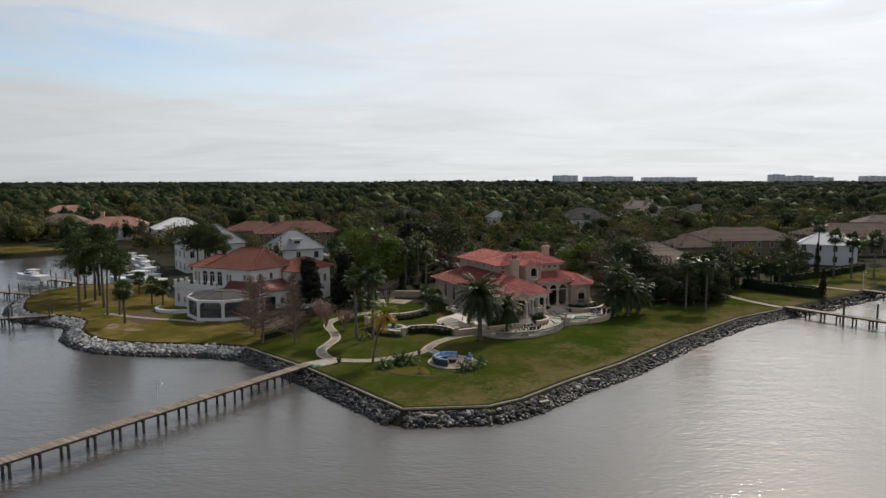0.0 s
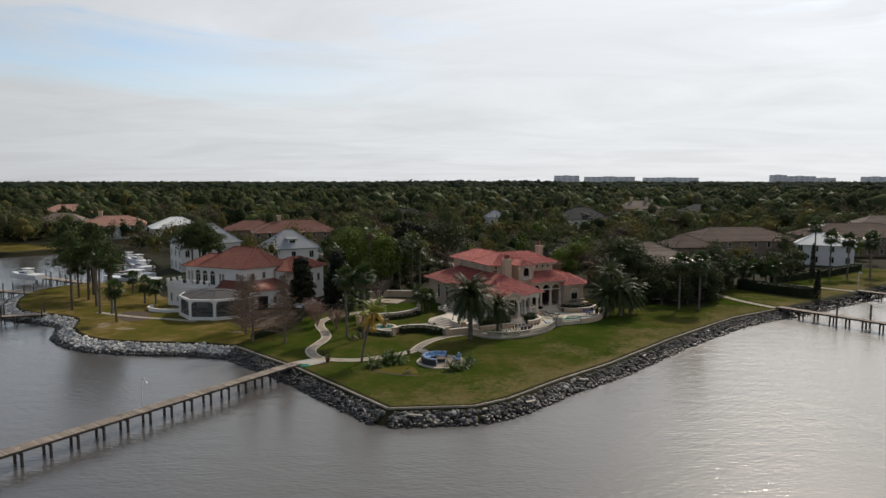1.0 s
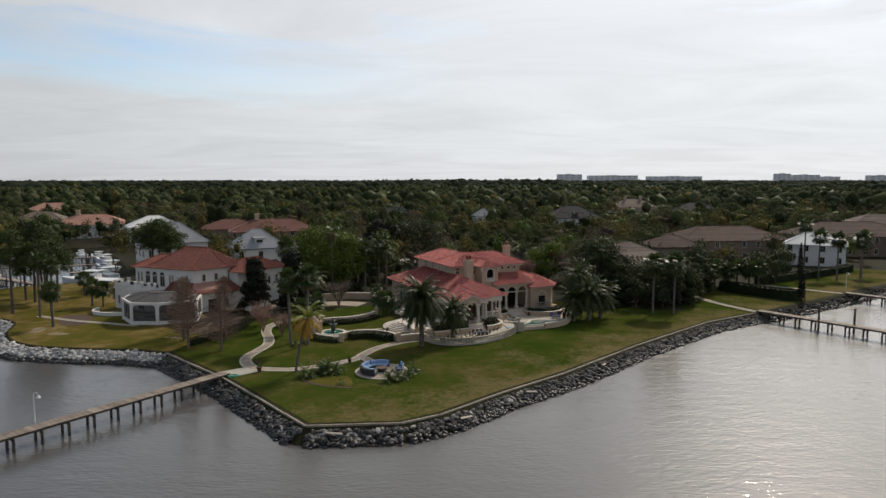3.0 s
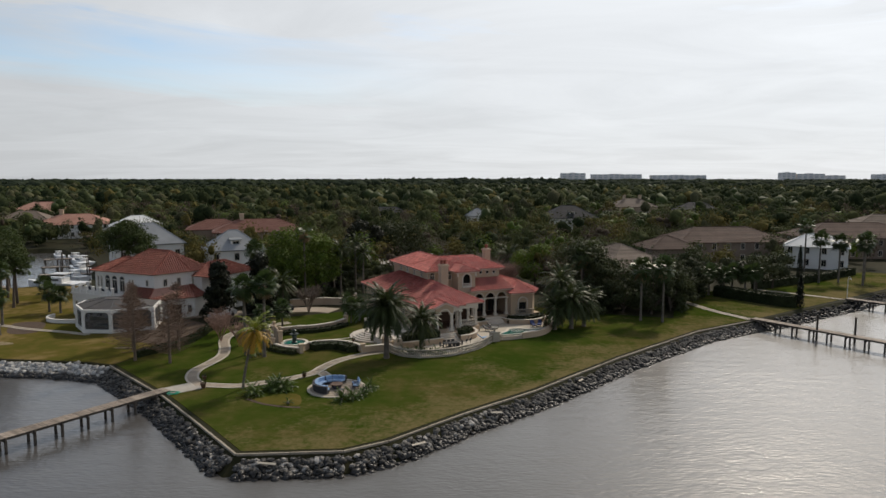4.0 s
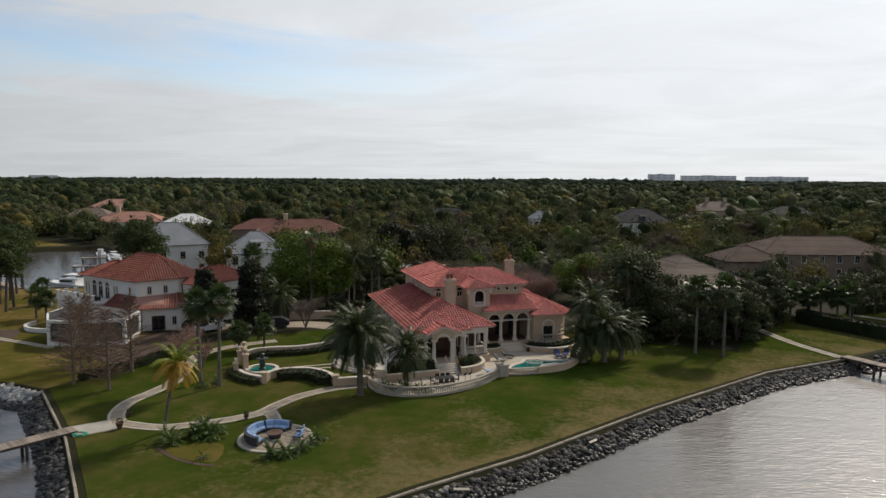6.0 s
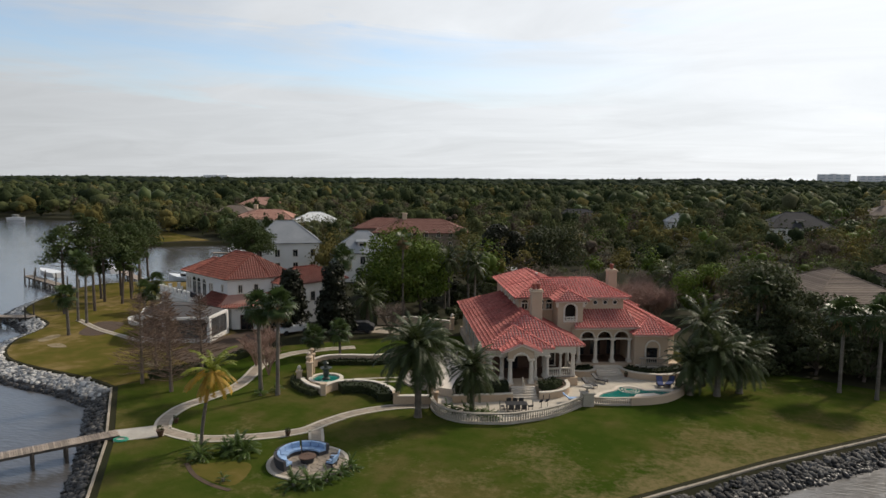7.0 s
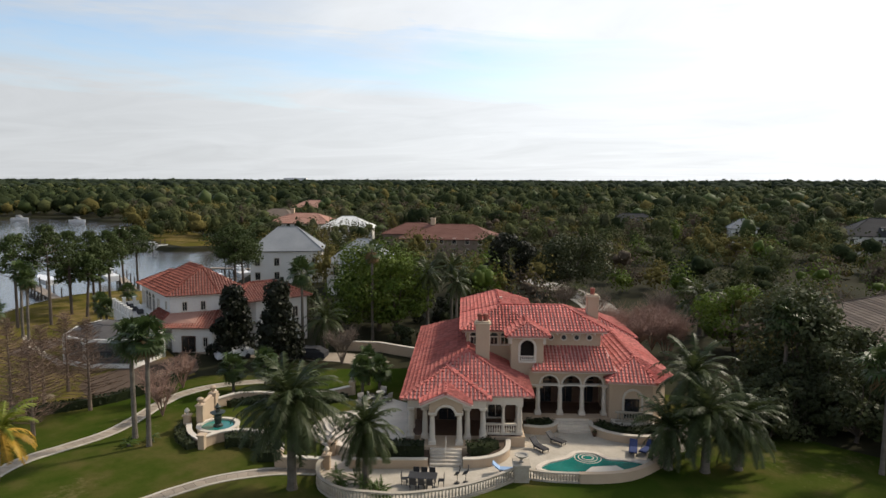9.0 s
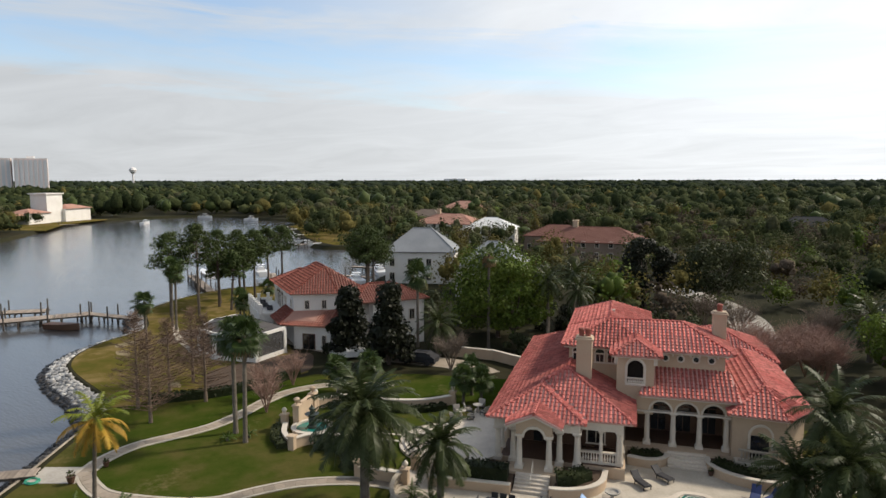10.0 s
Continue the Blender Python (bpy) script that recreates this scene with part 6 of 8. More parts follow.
for x, y in ((-13.6, 103.0), (-4.3, 112.8), (-11.6, 97.9)):
    gate_post(x, y, 1.3, "cream wall pier with a carved urn finial")
fountain = thing("fountain", pose(-8.9, 98.9, LAWN), "round stone fountain with turquoise water and a dark tiered centre", "fountain")
Geo().lathe([(1.75, -0.1), (1.75, 0.5), (1.85, 0.56), (1.85, 0.66), (1.45, 0.66), (1.45, 0.3)], 32).ob("basin", M["trim"], fountain)
Geo().lathe([(1.44, 0.3), (1.44, 0.5)], 32).ob("basin_water", M["pool"], fountain, "turquoise water")
Geo().lathe([(0.42, 0.5), (0.4, 0.65), (0.26, 0.75), (0.34, 1.3), (0.28, 1.5), (0.62, 1.72), (0.66, 1.78), (0.2, 1.8), (0.16, 2.1), (0.3, 2.25), (0.12, 2.4), (0.03, 2.6)], 16).ob("centre_piece", M["bronze"], fountain)
back = thing("fountain_wall", pose(-11.6, 100.2, LAWN, 0, 0, 118), "pale carved stone wall with pillars behind the fountain", "wall")
Geo().box(-1.6, 1.6, -0.16, 0.16, -0.1, 1.9, 0.04).box(-1.0, 1.0, -0.18, 0.18, 1.9, 2.3, 0.1).ob("wall_panel", M["stucco"], back)
for s in (-1.7, 1.7):
    Geo().box(s - 0.3, s + 0.3, -0.3, 0.3, -0.1, 2.1, 0.04).box(s - 0.38, s + 0.38, -0.38, 0.38, 2.1, 2.24, 0.03).lathe([(0.12, 2.24), (0.08, 2.34), (0.26, 2.6), (0.3, 2.74), (0.14, 2.86)], 12, (s, 0, 0)).ob("pillar", M["stucco"], back)
g = Geo()
for x0, y0, x1, y1 in ((-6.6, 100.2, -1.6, 102.6), (-6.9, 101.4, -1.9, 104.0)):
    g.strip([(x0, y0), (x1, y1)], 0.3, LAWN, LAWN + 0.06)
tagged(g.ob("trim_strips", M["pathedge"]), "pale stone strips across the fountain lawn", "paving", kind="structure")

# bare earth and sand patches
for line, key, label in (([(-33.5, 103.6), (-28, 99.5), (-24.8, 100), (-24.6, 109.5), (-27, 113), (-31.8, 115)], "mulch", "brown mulch bed under leafless trees"), ([(-56, 112), (-53, 106), (-50, 105.2), (-49, 107.5), (-52, 113)], "mulch", "brown earth bed under palms"),
                         ([(-51, 99.5), (-49, 98.8), (-47.6, 99.6), (-50, 100.6)], "sand", "pale bare sand patch in the dormant lawn"), ([(-54.5, 101), (-52.8, 100.4), (-53.4, 103.4), (-55, 104)], "sand", "pale bare sand patch by the riprap"),
                         ([(-33, 97.6), (-31, 97), (-30.2, 97.6), (-31.6, 98.2)], "sand", "pale bare sand patch beside the hedge")):
    pts = smooth_line(line, 0.6, True)
    tagged(Geo().prism(pts, LAWN - 0.1, LAWN + 0.04).ob("ground_patch", M[key]), label, "ground", kind="structure")
Geo().strip(smooth_line([(-8.6, 77.6), (-6.6, 76.2), (-4.4, 75.4), (-2.6, 75.2)], 0.4), 0.35, LAWN - 0.1, LAWN + 0.05).ob("bed_edge", M["mulch"])
tagged(bpy.data.objects["bed_edge"], "thin brown bed edge in the lawn", "ground", kind="structure")

for x, y, a, w in ((9.6, 67.2, 46, 1.6), (16.8, 75.0, 20, 1.2), (27.0, 85.6, 60, 1.4), (-2.4, 63.0, 4, 1.5)):
    board = tagged(Geo().box(-w / 2, w / 2, -0.11, 0.11, 0, 0.05, 0.01).ob("driftwood_board", M["pathedge"]), "bleached loose board lying on riprap stones", "board", "loose boards")
    board.matrix_basis = pose(x, y, 0.92, 24, 6, a)
mound = smooth_line([(-8.0, 77.2), (-5.4, 79.2), (-3.6, 79.0), (-2.8, 76.0), (-5.0, 75.9)], 0.5, True)
tagged(Geo().prism(mound, LAWN - 0.1, LAWN + 0.036).ob("ground_patch", M["dry"]), "straw-coloured worn bed round a small cycad", "ground", kind="structure")

# drive and road behind
g = Geo()
g.strip(smooth_line([(-40, 118.5), (-30, 119), (-22, 121), (-13, 124), (-8, 123)], 1.5), 4.0, LAWN - 0.1, LAWN + 0.045)
tagged(g.ob("driveway", M["path"]), "pale paved driveway under the trees", "driveway", kind="structure")
g = Geo()
g.strip(smooth_line([(-60, 214), (-34, 203), (-10, 192), (4, 176), (10, 162), (14, 150), (16, 140)], 2.0), 6.0, LAWN - 0.1, LAWN + 0.05)
tagged(g.ob("road", M["concrete"]), "pale grey residential road winding between trees", "road", kind="structure")
wall_line = [(-16.5, 126.5), (-11, 128.5), (-5.4, 128.0)]
garden_wall(wall_line, 1.3, "cream boundary wall behind the drive")
gate_post(-5.0, 127.8, 1.7, "cream gate pier with a lantern finial")


# ---- furniture and small things ----
def arc_band(r0, r1, a0, a1, z0, z1, n=14):
    g = Geo()
    g.weld = True
    for i in range(n):
        p, q = math.radians(a0 + (a1 - a0) * i / n), math.radians(a0 + (a1 - a0) * (i + 1) / n)
        g.prism([(r0 * math.cos(p), r0 * math.sin(p)), (r1 * math.cos(p), r1 * math.sin(p)), (r1 * math.cos(q), r1 * math.sin(q)), (r0 * math.cos(q), r0 * math.sin(q))], z0, z1)
    return g


pz = LAWN + 0.12
for a0, a1 in ((62, 128), (132, 196), (200, 262)):
    sofa = thing("garden_sofa", pose(-0.3, 81.1, pz), "curved dark wicker sofa with light blue cushions", "sofa", "seats on the round pad")
    arc_band(1.35, 2.2, a0, a1, 0, 0.3).ob("base", M["wicker"], sofa)
    arc_band(2.0, 2.28, a0, a1, 0.3, 0.78).ob("backrest", M["wicker"], sofa)
    span = (a1 - a0) / 3
    for i in range(3):
        arc_band(1.32, 1.98, a0 + span * i + 0.8, a0 + span * (i + 1) - 0.8, 0.3, 0.45, 5).ob("seat_cushion", M["bluecloth"], sofa)
        arc_band(1.82, 2.02, a0 + span * i + 0.8, a0 + span * (i + 1) - 0.8, 0.45, 0.84, 5).ob("back_cushion", M["bluecloth"], sofa)
fire = thing("fire_table", pose(0.0, 81.1, pz), "dark round fire table between the sofas", "table")
Geo().lathe([(0.5, 0), (0.56, 0.42)], 10).ob("body", M["wicker"], fire)
Geo().lathe([(0.68, 0.42), (0.68, 0.48), (0.3, 0.48), (0.3, 0.46)], 20).ob("top", M["wood"], fire)


def chair(x, y, turn, z, label, cushion="bluecloth"):
    root = thing("garden_chair", pose(x, y, z, 0, 0, turn), label, "chair", "garden chairs")
    Geo().box(-0.32, 0.32, -0.32, 0.32, 0.22, 0.32, 0.02).ob("seat_frame", M["wicker"], root)
    Geo().box(-0.28, 0.28, -0.3, 0.25, 0.32, 0.45, 0.04).ob("seat", M[cushion], root)
    g = Geo()
    g.m = pose(0, 0.28, 0.35, -12, 0, 0)
    g.box(-0.32, 0.32, -0.04, 0.05, 0, 0.55, 0.03)
    g.ob("backrest", M[cushion], root)
    for sx in (-0.28, 0.28):
        for sy in (-0.28, 0.28):
            Geo().box(sx - 0.03, sx + 0.03, sy - 0.03, sy + 0.03, 0, 0.24).ob("leg", M["wicker"], root)
        Geo().box(sx - 0.04, sx + 0.04, -0.3, 0.3, 0.52, 0.57, 0.01).ob("armrest", M["wicker"], root)


chair(1.9, 81.9, -70, pz, "dark wicker armchair with light blue cushions")
chair(2.1, 81.1, -95, pz, "dark wicker armchair with light blue cushions")
sidetable = thing("side_table", pose(0.8, 79.3, pz), "small dark metal side table on the pad", "table")
Geo().lathe([(0.3, 0.42), (0.3, 0.46)], 12).ob("top", M["black"], sidetable)
for i in range(3):
    Geo().tube([(0.22 * math.cos(i * 2.1), 0.22 * math.sin(i * 2.1), 0), (0.1 * math.cos(i * 2.1), 0.1 * math.sin(i * 2.1), 0.43)], 0.015, 5).ob("leg", M["black"], sidetable)

table = thing("dining_table", pose(12.2, 98.2, PATIO, 0, 0, 22), "long dark metal patio table", "table")
Geo().box(-1.05, 1.05, -0.55, 0.55, 0.7, 0.75, 0.03).ob("tabletop", M["black"], table)
for sx in (-0.9, 0.9):
    for sy in (-0.45, 0.45):
        Geo().box(sx - 0.03, sx + 0.03, sy - 0.03, sy + 0.03, 0, 0.7).ob("leg", M["black"], table)
for sx, sy, a in ((-0.6, -0.75, 180), (0, -0.75, 180), (0.6, -0.75, 180), (-0.6, 0.75, 0), (0, 0.75, 0), (0.6, 0.75, 0), (-1.35, 0, 90), (1.35, 0, -90)):
    q = pose(12.2, 98.2, 0, 0, 0, 22) @ Vector((sx, sy, 0))
    root = thing("dining_chair", pose(q.x, q.y, PATIO, 0, 0, 22 + a), "dark metal patio chair at the table", "chair", "chairs round the patio table")
    Geo().box(-0.23, 0.23, -0.22, 0.22, 0.42, 0.46, 0.02).ob("seat", M["black"], root)
    Geo().box(-0.23, 0.23, 0.2, 0.24, 0.46, 0.92, 0.01).ob("backrest", M["black"], root)
    for lx in (-0.2, 0.2):
        for ly in (-0.19, 0.19):
            Geo().box(lx - 0.018, lx + 0.018, ly - 0.018, ly + 0.018, 0, 0.43).ob("leg", M["black"], root)


def lounger(x, y, turn, label, cloth):
    root = thing("sun_lounger", pose(x, y, PATIO, 0, 0, turn), label, "lounger", "loungers by the pool")
    Geo().box(-0.34, 0.34, -0.9, 0.35, 0.26, 0.31, 0.01).ob("frame", M["black"], root)
    Geo().box(-0.31, 0.31, -0.88, 0.32, 0.31, 0.39, 0.03).ob("mattress", M[cloth], root)
    g = Geo()
    g.m = pose(0, 0.34, 0.32, 40, 0, 0)
    g.box(-0.32, 0.32, 0, 0.72, -0.03, 0.07, 0.02)
    g.ob("backrest", M[cloth], root)
    for sx in (-0.3, 0.3):
        for sy in (-0.8, 0.28):
            Geo().box(sx - 0.025, sx + 0.025, sy - 0.025, sy + 0.025, 0, 0.27).ob("leg", M["black"], root)


lounger(17.6, 108.2, 60, "black metal sun lounger by the pool", "wicker")
lounger(18.4, 110.2, 70, "black metal sun lounger by the arcade planter", "wicker")
lounger(16.7, 102.8, 110, "sun lounger with light blue cushions beside the balustrade", "bluecloth")
for x, y, a in ((24.6, 111.3, 10), (25.6, 111.8, -15)):
    lounger(x, y, a, "sun lounger with navy cushions below the planter", "navy")
for x, y, a in ((0.4, 108.4, 30), (0.6, 110.6, 110)):
    root = thing("bistro_table", pose(x, y, FLOOR), "small round pale metal table on the terrace", "table")
    Geo().lathe([(0.45, 0.7), (0.45, 0.74)], 16).ob("top", M["concrete"], root)
    Geo().tube([(0, 0, 0), (0, 0, 0.7)], [0.2, 0.04], 8).ob("stem", M["concrete"], root)
    for s in (0, 120, 240):
        chair(x + 0.9 * math.cos(radians(a + s)), y + 0.9 * math.sin(radians(a + s)), a + s - 90, FLOOR, "pale metal terrace chair at a round table", "concrete")
for x, y in ((14.3, 99.6), (14.8, 100.0)):
    root = thing("bird_sculpture", pose(x, y, PATIO, 0, 0, 40), "slim dark metal wading-bird sculpture on the patio", "sculpture")
    Geo().lathe([(0.2, 0), (0.2, 0.05)], 10).tube([(0, 0, 0.04), (0.02, 0, 0.6)], 0.025, 5).tube([(-0.25, 0, 0.62), (0, 0, 0.75), (0.16, 0, 0.85)], [0.03, 0.14, 0.06], 7).tube([(0.16, 0, 0.85), (0.24, 0, 1.15), (0.18, 0, 1.3), (0.34, 0, 1.32)], [0.05, 0.035, 0.045, 0.008], 6).ob("figure", M["black"], root)
for x, y, s in ((-4.4, 85.0, 1.0), (-14.4, 81.0, 1.3), (-15.4, 83.9, 1.0), (26.5, 111.6, 1.4), (27.0, 110.6, 1.6), (-1.3, 101.2, 1.0), (20.9, 113.2, 0.9), (16.4, 111.8, 0.9)):
    root = thing("plant_pot", pose(x, y, LAWN + (0.08 if y < 90 else 0.1)), "dark clay pot with a small leafy plant", "pot", "plant pots")
    Geo().lathe([(0.15 * s, 0), (0.24 * s, 0.34 * s), (0.27 * s, 0.4 * s), (0.22 * s, 0.4 * s), (0.2 * s, 0.34 * s)], 12).ob("pot", M["wood"], root)
    v, f = cards([(0, 0, 0.55 * s)], [0.24 * s], 40, 0.07 * s)
    place("foliage", fast_mesh("foliage", v, f, M["leaf"]), None, root)
root = thing("garden_hose", pose(-16.9, 79.2, LAWN + 0.06), "coiled bright green hose by the pier landing", "hose")
for i, r in enumerate((0.5, 0.42, 0.34)):
    Geo().tube([(r * 1.3 * math.cos(a * 0.35), r * math.sin(a * 0.35), 0.03 + 0.03 * i) for a in range(19)], 0.035, 6).ob("coil", M["green_hose"], root)


def lamp_post(x, y, z, h, label):
    root = thing("lamp_post", pose(x, y, z), label, "lamp", "pier lamps")
    Geo().tube([(0, 0, 0), (0, 0, h), (0.06, 0, h + 0.22), (0.25, 0, h + 0.3), (0.42, 0, h + 0.2), (0.44, 0, h + 0.05)], [0.06, 0.05, 0.035, 0.035, 0.035, 0.035], 8).ob("post", M["whiteroof"], root)
    Geo().lathe([(0.22, h - 0.2), (0.12, h - 0.02), (0.05, h + 0.06)], 12, (0.44, 0, 0)).ob("shade", M["whiteroof"], root)


lamp_post(-29.9, 63.6, 1.5, 2.6, "white gooseneck lamp on the timber pier")
lamp_post(86.0, 135.6, LAWN, 4.0, "white lamp post at the pier head")
for x, y in ((65.9, 108.6), (70.5, 107.0), (74, 98)):
    root = thing("mooring_pile", pose(x, y, -1), "tall dark mooring pile beside a pier", "pile", "mooring piles")
    Geo().lathe([(0.16, 0), (0.15, 4.6), (0.1, 4.8)], 9).ob("post", M["pile"], root)


# ---- neighbouring white house ----
NH = pose(-35.74, 116.04, 0, 0, 0, -24)
white_house = thing("house", NH, "white stucco house with weathered orange-red barrel-tile roofs", "house")
NE = 8.3                                # upper eave
MAIN_PLAN = [(-11, 0), (0, 0), (2.0, 6.2), (2.0, 10.6), (-11, 10.6)]
peak_a, peak_b = (-6.7, 5.3, NE + 3.35), (-1.6, 5.3, NE + 3.35)


def at_eave(i):
    return (*MAIN_PLAN[i], NE)


Geo().prism([(-10.4, 0.6), (-0.5, 0.6), (1.4, 6.3), (1.4, 10.0), (-10.4, 10.0)], 1.0, NE - 0.1).ob("wall", M["white"], white_house)
Geo().box(-14.5, -10.4, 0.7, 7.2, 1.0, NE - 0.1).ob("bay_wing_wall", M["white"], white_house)
Geo().box(-1.6, 5.0, 10.0, 17.4, 1.0, 7.3).box(1.4, 3.4, 7.0, 10.0, 1.0, 7.3).ob("rear_wing_wall", M["white"], white_house)
main_planes = [[at_eave(0), at_eave(1), peak_b, peak_a], [at_eave(1), at_eave(2), peak_b], [at_eave(2), at_eave(3), peak_b], [at_eave(3), at_eave(4), peak_a, peak_b], [at_eave(4), at_eave(0), peak_a]]
bay_hip, rear_hip = hip(-15.1, -5.0, 0.12, 7.8, NE - 0.06, 0.53), hip(-2.2, 5.6, 6.6, 18.0, 7.4, 0.5)
for plane in main_planes + [bay_hip[s] for s in ("front", "left", "back")] + [rear_hip[s] for s in ("front", "right", "left", "back")]:
    tiled_plane(white_house, plane, M["tilebed2"], M["tile2"], pitch=(0.36, 0.46))
for a, b in [(peak_a, peak_b), (at_eave(1), peak_b), (at_eave(2), peak_b), (at_eave(0), peak_a), (at_eave(4), peak_a)] + bay_hip["ridges"][:2] + bay_hip["ridges"][4:] + rear_hip["ridges"]:
    ridge(white_house, a, b, M["tile2"])
eaves(white_house, [(-10.8, 0.2), (-0.2, 0.2), (1.8, 6.2), (1.8, 10.4), (-10.8, 10.4)], NE, M["white"])
Geo().box(-14.9, -10.8, 0.3, 7.6, NE - 0.24, NE - 0.1).ob("soffit", M["white"], white_house)
Geo().box(-1.9, 5.3, 10.4, 17.7, 7.2, 7.36).ob("soffit", M["white"], white_house)
# tall windows over the terrace, small ones round the corner
for x in (-13.7, -12.9):
    window(white_house, x, 0.68, 5.5, 7.3, 0.42)
for x in (-11.4, -9.6, -7.8):
    window(white_house, x, 0.58 if x > -10.4 else 0.68, 5.0, 6.9, 1.15, 0, True, "french_window")
for x in (-6.0, -5.3):
    window(white_house, x, 0.58, 5.5, 7.1, 0.42)
window(white_house, -2.0, 0.58, 6.3, 7.3, 0.55)
for t in (0.3, 0.68):
    window(white_house, -0.5 + 1.9 * t + 0.02, 0.6 + 5.7 * t, 6.2, 7.35, 0.62, 71.6)
for y in (7.0, 8.1):
    window(white_house, 1.42, y, 6.0, 7.4, 0.55, 90)
for y in (11.6, 13.4, 15.6):
    window(white_house, 5.02, y, 4.6, 6.0, 0.8, 90)
# lean-to roof round the corner, with a low wing under it
low, high = [(-5.4, -1.7), (0.7, -1.7), (5.1, 4.0), (4.8, 6.8)], [(-5.4, 0.5), (-0.6, 0.5), (1.4, 6.2), (1.4, 6.8)]
for k in range(3):
    tiled_plane(white_house, [(*low[k], 4.5), (*low[k + 1], 4.5), (*high[k + 1], 6.0), (*high[k], 6.0)], M["tilebed2"], M["tile2"], pitch=(0.36, 0.46))
for k in (1, 2):
    ridge(white_house, (*low[k], 4.5), (*high[k], 6.0), M["tile2"])
Geo().prism([(-0.6, 0.5), (1.3, 0.2), (4.5, 4.2), (4.2, 6.6), (1.3, 6.6)], 1.0, 4.4).ob("front_wing_wall", M["white"], white_house)
for x, y in ((-5.0, -1.3), (-2.4, -1.3), (0.4, -1.3)):
    Geo().box(x - 0.16, x + 0.16, y - 0.16, y + 0.16, 1.0, 4.4, 0.03).ob("verandah_post", M["white"], white_house)
Geo().prism([(-5.2, -1.5), (0.6, -1.5), (4.9, 4.0), (4.4, 6.6), (1.4, 6.0), (-0.6, 0.4), (-5.2, 0.4)], 4.3, 4.46).ob("soffit", M["white"], white_house)
window(white_house, 2.65, 1.86, 1.25, 3.3, 1.7, 51.3, False, "french_door")
window(white_house, 4.0, 3.55, 2.0, 3.2, 0.6, 51.3)
# balustraded terrace on the bay side
TERRACE_PLAN = [(-15.4, -3.0), (-5.6, -3.0), (-5.6, 0.6), (-15.4, 0.6)]
Geo().prism(TERRACE_PLAN, 1.0, 4.75).prism([(-15.6, -3.2), (-5.5, -3.2), (-5.5, 0.6), (-15.6, 0.6)], 4.75, 4.95).ob("terrace_block", M["white"], white_house)
post = Geo().box(-0.2, 0.2, -0.2, 0.2, 4.95, 6.1, 0.03).box(-0.26, 0.26, -0.26, 0.26, 6.1, 6.2, 0.02).mesh("terrace_post")
for x in (-15.2, -13.6, -12.0, -10.4, -8.8, -7.2, -5.8):
    place("terrace_post", post, M["white"], white_house, m=pose(x, -2.95, 0))
    if x < -6:
        Geo().box(x + 0.2, x + 1.4 if x < -7 else x + 1.2, -3.03, -2.87, 4.95, 5.55, 0.02).ob("parapet", M["white"], white_house)
for y in (-1.6, -0.2):
    place("terrace_post", post, M["white"], white_house, m=pose(-15.2, y, 0))
Geo().box(-15.28, -15.12, -2.8, 0.4, 4.95, 5.55).ob("parapet", M["white"], white_house)
for x, w, z1, arched in ((-14.4, 0.5, 3.6, False), (-12.9, 0.4, 3.0, False), (-11.4, 1.3, 3.0, True), (-9.0, 1.3, 3.0, True)):
    window(white_house, x, -3.02, 1.5 if w > 1 else 2.1, z1, w, 0, arched, "french_window" if w > 1 else "window")
window(white_house, -15.42, -1.2, 2.0, 3.6, 0.9, -90)
for x, y in ((-12.6, -1.4), (-10.0, -1.5), (-7.6, -1.3)):
    q = NH @ Vector((x, y, 4.95))
    root = thing("terrace_chair", pose(q.x, q.y, q.z, 0, 0, 150), "dark wicker armchair on a white terrace", "chair", "terrace chairs")
    Geo().box(-0.45, 0.45, -0.4, 0.4, 0.12, 0.42, 0.05).ob("seat", M["wicker"], root)
    Geo().box(-0.45, 0.45, 0.3, 0.45, 0.42, 0.95, 0.05).ob("backrest", M["wicker"], root)
    for sx in (-0.4, 0.4):
        Geo().box(sx - 0.06, sx + 0.06, -0.38, 0.3, 0.42, 0.62, 0.02).ob("armrest", M["wicker"], root)
        for sy in (-0.34, 0.34):
            Geo().box(sx - 0.03, sx + 0.03, sy - 0.03, sy + 0.03, 0, 0.14).ob("leg", M["black"], root)

# screened pavilion
pav = thing("screened_pavilion", pose(0, 0, 0), "white-framed pool pavilion with see-through dark screens and a low grey roof", "pavilion")
LOW_WALL = [(-52.6, 116.8), (-52.4, 114.6), (-50.8, 113.0), (-48.4, 112.4), (-45.6, 112.8)]
PAV = [(-45.4, 113.8), (-44.8, 110.0), (-41.6, 106.1), (-37.5, 105.9), (-32.4, 108.5), (-33.7, 113.6)]
Geo().prism([(q[0], q[1]) for q in PAV], 1.0, 1.4).ob("floor_slab", M["path"], pav)
Geo().strip(PAV, 0.35, 1.2, 1.75).ob("kerb_wall", M["white"], pav)
Geo().strip(PAV, 0.40, 4.3, 4.68).ob("ring_beam", M["white"], pav)
for x, y in PAV:
    Geo().box(x - 0.22, x + 0.22, y - 0.22, y + 0.22, 1.0, 4.5, 0.03).ob("post", M["white"], pav)
